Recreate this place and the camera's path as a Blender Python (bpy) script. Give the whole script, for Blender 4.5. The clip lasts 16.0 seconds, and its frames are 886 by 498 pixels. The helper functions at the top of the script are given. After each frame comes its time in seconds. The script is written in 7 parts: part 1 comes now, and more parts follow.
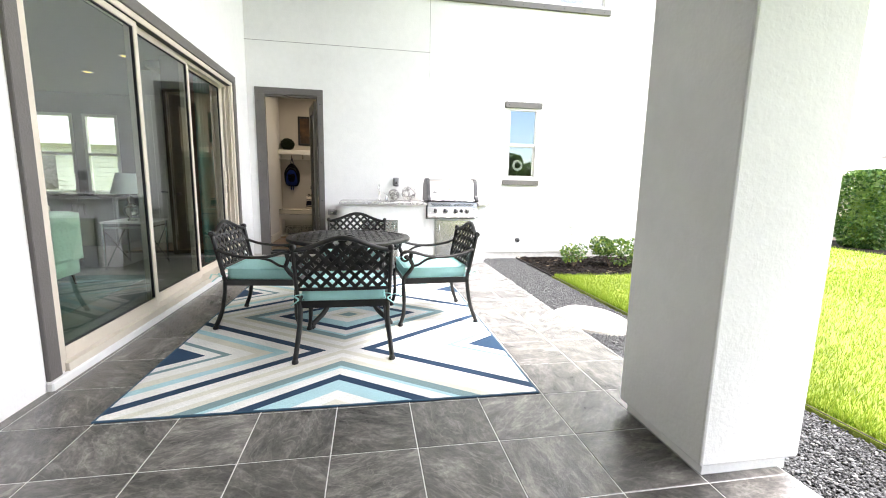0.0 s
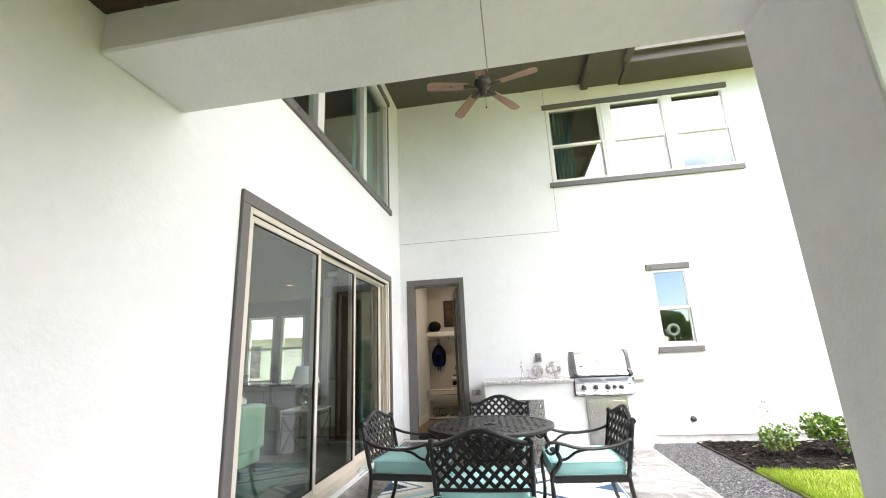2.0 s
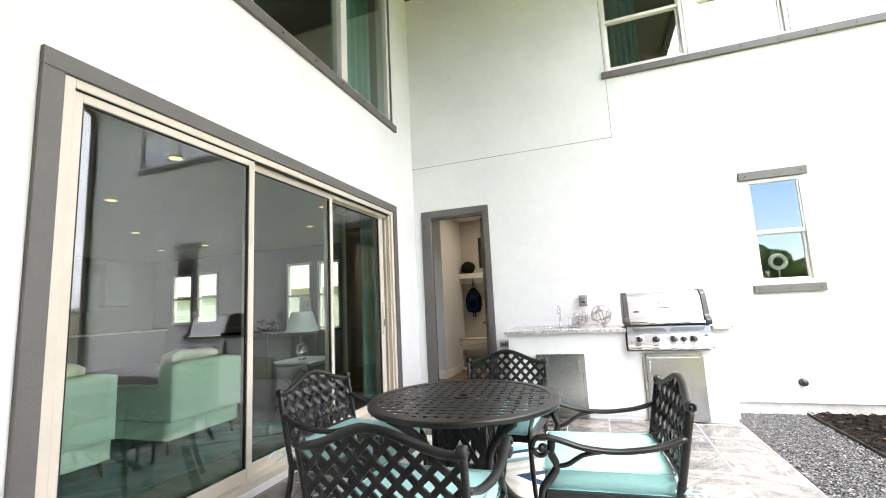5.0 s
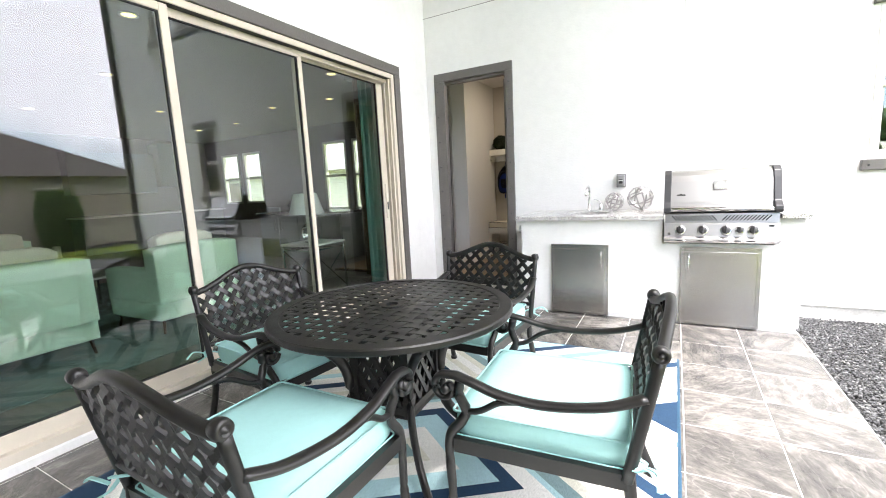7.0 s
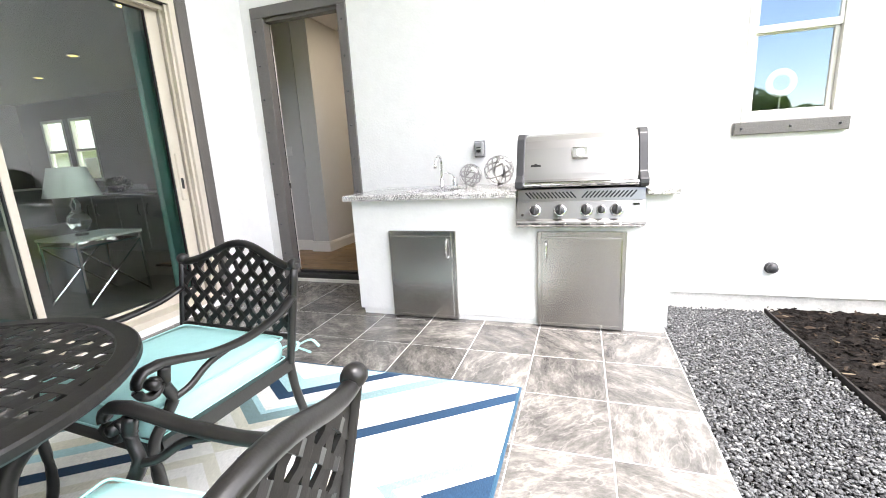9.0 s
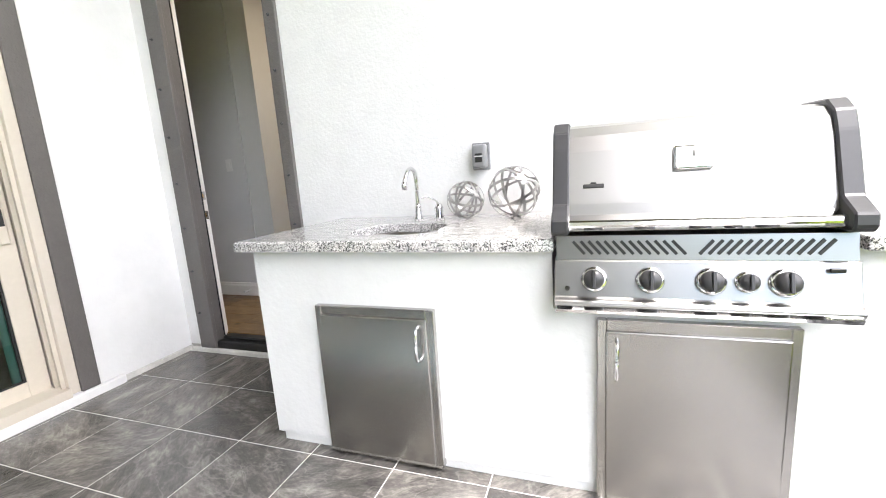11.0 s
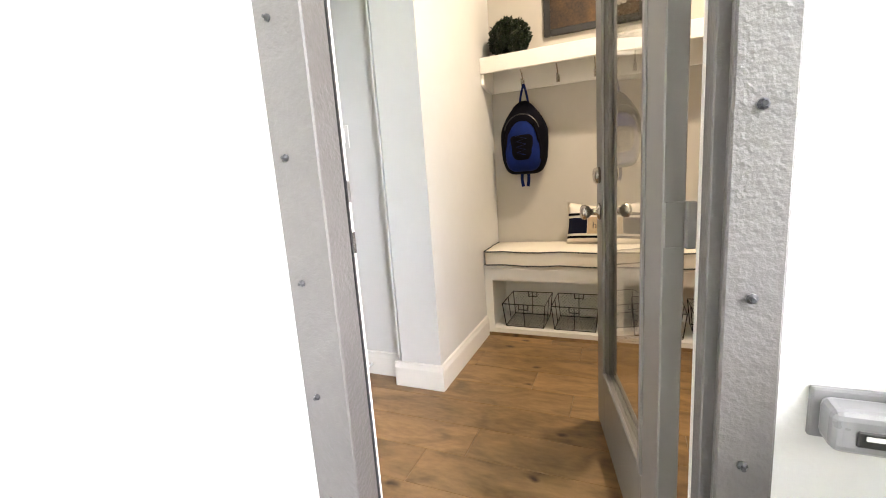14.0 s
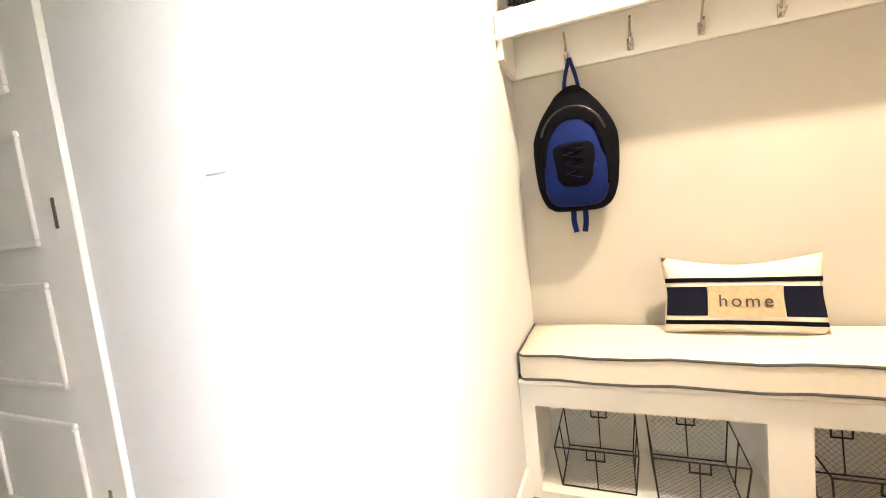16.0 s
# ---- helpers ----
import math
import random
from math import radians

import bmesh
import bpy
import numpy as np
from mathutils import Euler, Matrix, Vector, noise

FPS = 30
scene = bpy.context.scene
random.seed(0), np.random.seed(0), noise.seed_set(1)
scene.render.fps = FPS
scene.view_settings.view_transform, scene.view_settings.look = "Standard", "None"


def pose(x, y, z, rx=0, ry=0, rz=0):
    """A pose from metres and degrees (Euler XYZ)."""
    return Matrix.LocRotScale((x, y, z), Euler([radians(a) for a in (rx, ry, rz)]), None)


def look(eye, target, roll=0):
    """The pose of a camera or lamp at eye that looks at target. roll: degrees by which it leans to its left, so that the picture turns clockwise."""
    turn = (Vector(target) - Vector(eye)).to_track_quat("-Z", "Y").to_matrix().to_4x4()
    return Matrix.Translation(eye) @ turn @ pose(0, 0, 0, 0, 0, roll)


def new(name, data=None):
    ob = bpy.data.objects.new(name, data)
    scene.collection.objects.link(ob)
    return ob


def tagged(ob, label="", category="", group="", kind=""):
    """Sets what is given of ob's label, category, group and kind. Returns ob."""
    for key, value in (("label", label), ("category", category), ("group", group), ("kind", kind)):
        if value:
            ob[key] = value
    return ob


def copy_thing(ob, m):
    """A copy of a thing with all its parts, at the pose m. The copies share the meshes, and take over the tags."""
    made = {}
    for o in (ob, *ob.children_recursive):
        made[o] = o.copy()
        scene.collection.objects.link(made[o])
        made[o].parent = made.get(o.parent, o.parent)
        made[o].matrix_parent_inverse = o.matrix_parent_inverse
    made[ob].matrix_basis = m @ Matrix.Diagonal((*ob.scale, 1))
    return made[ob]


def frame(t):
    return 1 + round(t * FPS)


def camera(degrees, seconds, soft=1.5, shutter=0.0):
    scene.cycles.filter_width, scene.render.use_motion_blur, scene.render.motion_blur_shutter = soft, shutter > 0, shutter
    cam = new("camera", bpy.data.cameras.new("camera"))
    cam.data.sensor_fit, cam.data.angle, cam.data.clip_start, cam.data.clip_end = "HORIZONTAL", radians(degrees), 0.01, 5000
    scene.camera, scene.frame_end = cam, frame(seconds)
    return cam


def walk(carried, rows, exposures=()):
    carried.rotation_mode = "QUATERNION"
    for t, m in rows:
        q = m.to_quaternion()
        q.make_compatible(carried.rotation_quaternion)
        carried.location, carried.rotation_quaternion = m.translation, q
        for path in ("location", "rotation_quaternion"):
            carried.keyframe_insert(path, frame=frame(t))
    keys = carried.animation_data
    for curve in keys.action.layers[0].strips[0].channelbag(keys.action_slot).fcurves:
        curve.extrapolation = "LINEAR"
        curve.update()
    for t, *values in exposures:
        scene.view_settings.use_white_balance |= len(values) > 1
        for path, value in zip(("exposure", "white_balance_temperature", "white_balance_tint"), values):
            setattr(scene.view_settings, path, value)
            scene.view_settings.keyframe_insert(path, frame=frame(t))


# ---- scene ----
cam = camera(92.7, 16.0, soft=1.0)
PATH = [
    (0, (0.328, 0.026, 1.248), (0.673, 1.973, 0.942), 1.2),
    (0.5, (0.369, -0.065, 1.266), (0.142, 1.908, 1.029), 0.8),
    (1, (0.385, -0.088, 1.262), (-0.005, 1.874, 1.273), 0.2),
    (1.5, (0.388, -0.084, 1.324), (0.037, 1.866, 1.597), -1.3),
    (2, (0.432, -0.028, 1.357), (0.131, 1.888, 1.845), -2.6),
    (2.5, (0.48, 0.17, 1.358), (0.201, 2.052, 1.976), -3.3),
    (3, (0.585, 0.416, 1.35), (0.298, 2.288, 1.994), -3.7),
    (3.5, (0.727, 0.694, 1.339), (0.407, 2.575, 1.937), -3.7),
    (4, (0.802, 0.973, 1.294), (0.405, 2.865, 1.806), -3.6),
    (4.5, (0.845, 1.262, 1.287), (0.335, 3.153, 1.691), -3.4),
    (4.7, (0.873, 1.369, 1.286), (0.307, 3.255, 1.637), -3.2),
    (6.8, (1.279, 2.339, 1.291), (0.297, 4.064, 1.045), -2.9),
    (7, (1.291, 2.422, 1.279), (0.333, 4.154, 0.992), -2.9),
    (7.5, (1.335, 2.696, 1.263), (0.451, 4.453, 0.897), -2.9),
    (8, (1.46, 2.967, 1.222), (0.675, 4.759, 0.808), -2.9),
    (8.5, (1.569, 3.252, 1.212), (0.873, 5.077, 0.781), -3.0),
    (9, (1.628, 3.64, 1.2), (1.007, 5.494, 0.779), -3.1),
    (9.2, (1.651, 3.752, 1.191), (1.05, 5.614, 0.778), -2.9),
    (11.3, (1.144, 5.245, 1.191), (0.459, 7.091, 0.838), -4.3),
    (11.5, (1.0, 5.32, 1.208), (0.283, 7.152, 0.845), -4.5),
    (12, (0.671, 5.524, 1.217), (-0.166, 7.304, 0.857), -5.0),
    (12.5, (0.314, 5.745, 1.206), (-0.654, 7.458, 0.843), -5.5),
    (13, (-0.015, 5.962, 1.185), (-1.036, 7.635, 0.786), -6.4),
    (13.4, (-0.27, 6.149, 1.173), (-1.273, 7.854, 0.876), -5.7),
    (13.5, (-0.335, 6.212, 1.185), (-1.348, 7.912, 0.898), -6.5),
    (14, (-0.619, 6.484, 1.165), (-1.413, 8.286, 0.817), -4.1),
    (14.5, (-0.79, 6.778, 1.163), (-1.227, 8.68, 0.727), -5.5),
    (15, (-0.891, 7.103, 1.166), (-1.34, 9.016, 0.793), -6.2),
    (15.5, (-1.013, 7.395, 1.19), (-1.455, 9.321, 0.88), -8.0),
    (16, (-1.110, 7.622, 1.198), (-1.872, 9.462, 1.0), -6.2),
]
# the clip's camera opens up as it enters the darker house
EXPOSURES = [(t, e, k, 15) for t, e, k in ((0, 2.4, 6620), (3.0, 2.36, 6640), (9.0, 2.5, 6580), (11.5, 2.45, 6640), (12.0, 2.48, 6660), (12.5, 2.52, 6680), (13.0, 2.72, 6700), (13.5, 3.55, 6720), (14.0, 4.15, 6720), (14.5, 4.62, 6720), (15.0, 5.02, 6720), (15.5, 5.24, 6760), (16, 5.12, 6900))]
walk(cam, [(t, look(eye, target, roll)) for t, eye, target, roll in PATH], EXPOSURES)


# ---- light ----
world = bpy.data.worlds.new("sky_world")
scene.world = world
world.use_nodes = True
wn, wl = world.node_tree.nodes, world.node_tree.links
bg = wn["Background"]
sky = wn.new("ShaderNodeTexSky")
sky.sky_type = "NISHITA"
sky.sun_disc = False
sky.sun_elevation = radians(69)
sky.sun_rotation = radians(120)
sky.dust_density = 0.1
sky.ozone_density = 2.0
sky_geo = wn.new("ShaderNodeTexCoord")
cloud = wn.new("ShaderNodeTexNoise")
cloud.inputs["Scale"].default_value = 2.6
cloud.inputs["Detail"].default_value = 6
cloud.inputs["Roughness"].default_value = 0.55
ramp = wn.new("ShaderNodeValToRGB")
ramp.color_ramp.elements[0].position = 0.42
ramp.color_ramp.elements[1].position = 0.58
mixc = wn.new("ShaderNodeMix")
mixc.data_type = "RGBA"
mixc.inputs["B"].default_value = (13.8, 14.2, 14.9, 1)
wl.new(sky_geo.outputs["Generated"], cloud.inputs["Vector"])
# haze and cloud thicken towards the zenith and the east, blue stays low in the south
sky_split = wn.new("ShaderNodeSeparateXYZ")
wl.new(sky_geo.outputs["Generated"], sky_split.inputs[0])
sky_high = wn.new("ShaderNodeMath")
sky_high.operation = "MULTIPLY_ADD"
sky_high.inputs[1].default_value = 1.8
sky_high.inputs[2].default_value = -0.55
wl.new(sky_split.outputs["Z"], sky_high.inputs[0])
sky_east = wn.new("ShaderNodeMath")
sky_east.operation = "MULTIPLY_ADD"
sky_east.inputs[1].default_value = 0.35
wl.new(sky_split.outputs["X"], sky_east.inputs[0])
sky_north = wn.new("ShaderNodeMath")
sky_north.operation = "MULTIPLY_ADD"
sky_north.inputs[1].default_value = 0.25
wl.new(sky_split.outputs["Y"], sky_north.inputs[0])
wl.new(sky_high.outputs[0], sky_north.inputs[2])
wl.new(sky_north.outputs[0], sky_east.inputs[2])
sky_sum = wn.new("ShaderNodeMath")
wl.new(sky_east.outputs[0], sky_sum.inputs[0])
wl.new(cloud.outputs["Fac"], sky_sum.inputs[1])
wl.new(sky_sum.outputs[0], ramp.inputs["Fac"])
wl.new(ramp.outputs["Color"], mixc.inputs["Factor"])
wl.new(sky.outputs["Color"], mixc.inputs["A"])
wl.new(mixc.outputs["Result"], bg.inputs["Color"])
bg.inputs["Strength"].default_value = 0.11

sun = new("sun", bpy.data.lights.new("sun", "SUN"))
sun.data.energy, sun.data.angle, sun.data.color = 2.2, radians(14), (1.0, 0.97, 0.93)
sun.matrix_world = look((3.4, -1.0, 10.5), (0, 1, 0))

# ---- materials ----
def nodes_of(name):
    m = bpy.data.materials.new(name)
    m.use_nodes = True
    nt = m.node_tree
    return m, nt, nt.nodes["Principled BSDF"]


def surface(name, color, rough=0.6, metal=0.0, vary=0.12, scale=6.0, bump=0.0, bump_scale=60.0, tint=None, spec=0.5, fine=0.5, rvary=0.1):
    """A plain painted or raw surface with blotches at two scales, and fine relief."""
    m, nt, p = nodes_of(name)
    n, l = nt.nodes, nt.links
    tc = n.new("ShaderNodeTexCoord")
    a = n.new("ShaderNodeTexNoise"); a.inputs["Scale"].default_value = scale; a.inputs["Detail"].default_value = 5
    b = n.new("ShaderNodeTexNoise"); b.inputs["Scale"].default_value = scale * 9; b.inputs["Detail"].default_value = 3
    l.new(tc.outputs["Object"], a.inputs["Vector"]); l.new(tc.outputs["Object"], b.inputs["Vector"])
    add = n.new("ShaderNodeMath"); add.operation = "MULTIPLY_ADD"; add.inputs[1].default_value = fine
    l.new(b.outputs["Fac"], add.inputs[0]); l.new(a.outputs["Fac"], add.inputs[2])
    r = n.new("ShaderNodeValToRGB")
    lo = tint or tuple(c * (1 - vary) for c in color)
    hi = tuple(min(1, c * (1 + vary * 0.5)) for c in color)
    r.color_ramp.elements[0].position, r.color_ramp.elements[0].color = 0.5, (*lo, 1)
    r.color_ramp.elements[1].position, r.color_ramp.elements[1].color = 1.0, (*hi, 1)
    l.new(add.outputs[0], r.inputs["Fac"]); l.new(r.outputs["Color"], p.inputs["Base Color"])
    mr = n.new("ShaderNodeMapRange"); mr.inputs["To Min"].default_value = max(0.02, rough - rvary); mr.inputs["To Max"].default_value = min(1, rough + rvary)
    l.new(a.outputs["Fac"], mr.inputs["Value"]); l.new(mr.outputs["Result"], p.inputs["Roughness"])
    p.inputs["Metallic"].default_value = metal
    p.inputs["Specular IOR Level"].default_value = spec
    if bump:
        c = n.new("ShaderNodeTexNoise"); c.inputs["Scale"].default_value = bump_scale; c.inputs["Detail"].default_value = 4
        l.new(tc.outputs["Object"], c.inputs["Vector"])
        bp = n.new("ShaderNodeBump"); bp.inputs["Strength"].default_value = bump; bp.inputs["Distance"].default_value = 0.01
        l.new(c.outputs["Fac"], bp.inputs["Height"]); l.new(bp.outputs["Normal"], p.inputs["Normal"])
    return m


def glass_pane(name, tint, ior=1.5, coat=(1.0, 1.0, 1.0)):
    m, nt, p = nodes_of(name)
    p.inputs["Specular Tint"].default_value = (*coat, 1)
    p.inputs["Base Color"].default_value = (*tint, 1)
    p.inputs["Roughness"].default_value = 0.0
    p.inputs["IOR"].default_value = ior
    p.inputs["Transmission Weight"].default_value = 1.0
    return m


def emitter(name, color, strength):
    m, nt, p = nodes_of(name)
    p.inputs["Base Color"].default_value = (*color, 1)
    p.inputs["Emission Color"].default_value = (*color, 1)
    p.inputs["Emission Strength"].default_value = strength
    return m


def slate_material():
    m, nt, p = nodes_of("slate_tile")
    n, l = nt.nodes, nt.links
    tc = n.new("ShaderNodeTexCoord"); oi = n.new("ShaderNodeObjectInfo")
    sc = n.new("ShaderNodeVectorMath"); sc.operation = "SCALE"; sc.inputs["Scale"].default_value = 37.0
    cb = n.new("ShaderNodeCombineXYZ")
    for k in range(3):
        l.new(oi.outputs["Random"], cb.inputs[k])
    l.new(cb.outputs[0], sc.inputs[0])
    ad = n.new("ShaderNodeVectorMath"); ad.operation = "ADD"
    l.new(tc.outputs["Object"], ad.inputs[0]); l.new(sc.outputs[0], ad.inputs[1])
    rot = n.new("ShaderNodeVectorRotate"); rot.rotation_type = "Z_AXIS"
    l.new(ad.outputs[0], rot.inputs["Vector"])
    ang = n.new("ShaderNodeMath"); ang.operation = "MULTIPLY"; ang.inputs[1].default_value = 6.28
    l.new(oi.outputs["Random"], ang.inputs[0]); l.new(ang.outputs[0], rot.inputs["Angle"])
    big = n.new("ShaderNodeTexNoise"); big.inputs["Scale"].default_value = 5.0; big.inputs["Detail"].default_value = 9; big.inputs["Roughness"].default_value = 0.72; big.inputs["Distortion"].default_value = 0.35
    stretch = n.new("ShaderNodeMapping"); stretch.inputs["Scale"].default_value = (0.9, 1.9, 1.0)
    l.new(rot.outputs[0], stretch.inputs["Vector"]); l.new(stretch.outputs[0], big.inputs["Vector"])
    vein = n.new("ShaderNodeTexNoise"); vein.inputs["Scale"].default_value = 4.5; vein.inputs["Detail"].default_value = 10; vein.inputs["Distortion"].default_value = 0.8
    l.new(stretch.outputs[0], vein.inputs["Vector"])
    fine = n.new("ShaderNodeTexNoise"); fine.inputs["Scale"].default_value = 90.0; fine.inputs["Detail"].default_value = 4
    l.new(tc.outputs["Object"], fine.inputs["Vector"])
    r = n.new("ShaderNodeValToRGB")
    e = r.color_ramp.elements
    e[0].position, e[0].color = 0.30, (0.045, 0.042, 0.040, 1)
    e[1].position, e[1].color = 0.78, (0.33, 0.31, 0.285, 1)
    x = e.new(0.47); x.color = (0.094, 0.089, 0.083, 1)
    x = e.new(0.58); x.color = (0.155, 0.144, 0.131, 1)
    grit = n.new("ShaderNodeTexNoise"); grit.inputs["Scale"].default_value = 34.0; grit.inputs["Detail"].default_value = 7; grit.inputs["Roughness"].default_value = 0.7
    l.new(stretch.outputs[0], grit.inputs["Vector"])
    gm = n.new("ShaderNodeMath"); gm.operation = "MULTIPLY_ADD"; gm.inputs[1].default_value = 0.36; gm.inputs[2].default_value = -0.18
    l.new(grit.outputs["Fac"], gm.inputs[0])
    gs = n.new("ShaderNodeMath"); l.new(gm.outputs[0], gs.inputs[0]); l.new(big.outputs["Fac"], gs.inputs[1])
    l.new(gs.outputs[0], r.inputs["Fac"])
    vr = n.new("ShaderNodeValToRGB")
    v = vr.color_ramp.elements
    v[0].position, v[0].color = 0.49, (0, 0, 0, 1)
    v[1].position, v[1].color = 0.53, (0, 0, 0, 1)
    x = v.new(0.51); x.color = (0.34, 0.34, 0.34, 1)
    l.new(vein.outputs["Fac"], vr.inputs["Fac"])
    vm = n.new("ShaderNodeMath"); vm.operation = "MULTIPLY"; l.new(vr.outputs["Color"], vm.inputs[0]); l.new(big.outputs["Fac"], vm.inputs[1])
    mx = n.new("ShaderNodeMix"); mx.data_type = "RGBA"; mx.inputs["B"].default_value = (0.46, 0.43, 0.39, 1)
    l.new(vm.outputs[0], mx.inputs["Factor"]); l.new(r.outputs["Color"], mx.inputs["A"])
    tone = n.new("ShaderNodeMapRange"); tone.inputs["To Min"].default_value = 0.8; tone.inputs["To Max"].default_value = 1.25
    l.new(oi.outputs["Random"], tone.inputs["Value"])
    ml = n.new("ShaderNodeMix"); ml.data_type = "RGBA"; ml.blend_type = "MULTIPLY"; ml.inputs["Factor"].default_value = 1
    l.new(mx.outputs["Result"], ml.inputs["A"]); l.new(tone.outputs[0], ml.inputs["B"])
    l.new(ml.outputs["Result"], p.inputs["Base Color"])
    rr = n.new("ShaderNodeMapRange"); rr.inputs["To Min"].default_value = 0.08; rr.inputs["To Max"].default_value = 0.34; p.inputs["Specular IOR Level"].default_value = 0.75
    l.new(big.outputs["Fac"], rr.inputs["Value"]); l.new(rr.outputs[0], p.inputs["Roughness"])
    h = n.new("ShaderNodeMath"); h.operation = "MULTIPLY_ADD"; h.inputs[1].default_value = 0.25
    l.new(fine.outputs["Fac"], h.inputs[0]); l.new(big.outputs["Fac"], h.inputs[2])
    bp = n.new("ShaderNodeBump"); bp.inputs["Strength"].default_value = 0.35; bp.inputs["Distance"].default_value = 0.012
    l.new(h.outputs[0], bp.inputs["Height"]); l.new(bp.outputs["Normal"], p.inputs["Normal"])
    return m


def granite_material():
    m, nt, p = nodes_of("speckled_granite")
    n, l = nt.nodes, nt.links
    tc = n.new("ShaderNodeTexCoord")
    a = n.new("ShaderNodeTexNoise"); a.inputs["Scale"].default_value = 165; a.inputs["Detail"].default_value = 4; a.inputs["Distortion"].default_value = 0.8
    b = n.new("ShaderNodeTexNoise"); b.inputs["Scale"].default_value = 26; b.inputs["Detail"].default_value = 3
    for t in (a, b):
        l.new(tc.outputs["Object"], t.inputs["Vector"])
    s = n.new("ShaderNodeMath"); s.operation = "MULTIPLY_ADD"; s.inputs[1].default_value = 0.3
    l.new(b.outputs["Fac"], s.inputs[0]); l.new(a.outputs["Fac"], s.inputs[2])
    r = n.new("ShaderNodeValToRGB"); r.color_ramp.interpolation = "LINEAR"
    e = r.color_ramp.elements
    e[0].position, e[0].color = 0.50, (0.035, 0.035, 0.037, 1)
    e[1].position, e[1].color = 0.78, (0.78, 0.76, 0.74, 1)
    for q, c in ((0.555, (0.09, 0.09, 0.09, 1)), (0.60, (0.31, 0.30, 0.29, 1)), (0.67, (0.50, 0.49, 0.475, 1))):
        x = e.new(q); x.color = c
    l.new(s.outputs[0], r.inputs["Fac"]); l.new(r.outputs["Color"], p.inputs["Base Color"])
    p.inputs["Roughness"].default_value = 0.12
    return m


def wood_material(name, dark, light, rough=0.45, along=(1, 9, 9), per_object=True):
    m, nt, p = nodes_of(name)
    n, l = nt.nodes, nt.links
    tc = n.new("ShaderNodeTexCoord"); oi = n.new("ShaderNodeObjectInfo")
    ad = n.new("ShaderNodeVectorMath"); ad.operation = "MULTIPLY_ADD"
    ad.inputs[1].default_value = (23, 17, 11)
    l.new(oi.outputs["Random"], ad.inputs[0]); l.new(tc.outputs["Object"], ad.inputs[2])
    mp = n.new("ShaderNodeMapping"); mp.inputs["Scale"].default_value = along
    l.new(ad.outputs[0], mp.inputs["Vector"])
    g = n.new("ShaderNodeTexNoise"); g.inputs["Scale"].default_value = 2.5; g.inputs["Detail"].default_value = 8; g.inputs["Distortion"].default_value = 1.2
    f = n.new("ShaderNodeTexNoise"); f.inputs["Scale"].default_value = 16; f.inputs["Detail"].default_value = 4
    l.new(mp.outputs[0], g.inputs["Vector"]); l.new(mp.outputs[0], f.inputs["Vector"])
    s = n.new("ShaderNodeMath"); s.operation = "MULTIPLY_ADD"; s.inputs[1].default_value = 0.35
    l.new(f.outputs["Fac"], s.inputs[0]); l.new(g.outputs["Fac"], s.inputs[2])
    r = n.new("ShaderNodeValToRGB"); e = r.color_ramp.elements
    e[0].position, e[0].color = 0.42, (*dark, 1)
    e[1].position, e[1].color = 0.9, (*light, 1)
    l.new(s.outputs[0], r.inputs["Fac"])
    knot = n.new("ShaderNodeTexVoronoi"); knot.voronoi_dimensions = "2D"; knot.inputs["Scale"].default_value = 1.5
    km = n.new("ShaderNodeMapping"); km.inputs["Scale"].default_value = (1, 1.8, 1)
    wob = n.new("ShaderNodeTexNoise"); wob.inputs["Scale"].default_value = 9
    l.new(ad.outputs[0], wob.inputs["Vector"])
    wad = n.new("ShaderNodeVectorMath"); wad.operation = "MULTIPLY_ADD"; wad.inputs[1].default_value = (0.09, 0.05, 0.0)
    l.new(wob.outputs["Color"], wad.inputs[0]); l.new(ad.outputs[0], wad.inputs[2])
    l.new(wad.outputs[0], km.inputs["Vector"]); l.new(km.outputs[0], knot.inputs["Vector"])
    kr = n.new("ShaderNodeValToRGB"); ke = kr.color_ramp.elements
    ke[0].position, ke[0].color = 0.012, (0.16, 0.12, 0.10, 1)
    ke[1].position, ke[1].color = 0.05, (1, 1, 1, 1)
    l.new(knot.outputs["Distance"], kr.inputs["Fac"])
    tone = n.new("ShaderNodeMapRange"); tone.inputs["To Min"].default_value = 0.8; tone.inputs["To Max"].default_value = 1.15
    l.new(oi.outputs["Random"], tone.inputs["Value"])
    m1 = n.new("ShaderNodeMix"); m1.data_type = "RGBA"; m1.blend_type = "MULTIPLY"; m1.inputs["Factor"].default_value = 1
    m2 = n.new("ShaderNodeMix"); m2.data_type = "RGBA"; m2.blend_type = "MULTIPLY"; m2.inputs["Factor"].default_value = 1
    l.new(r.outputs["Color"], m1.inputs["A"]); l.new(kr.outputs["Color"], m1.inputs["B"])
    l.new(m1.outputs["Result"], m2.inputs["A"]); l.new(tone.outputs[0], m2.inputs["B"])
    l.new(m2.outputs["Result"], p.inputs["Base Color"])
    p.inputs["Roughness"].default_value = rough
    bp = n.new("ShaderNodeBump"); bp.inputs["Strength"].default_value = 0.15; bp.inputs["Distance"].default_value = 0.004
    l.new(f.outputs["Fac"], bp.inputs["Height"]); l.new(bp.outputs["Normal"], p.inputs["Normal"])
    return m


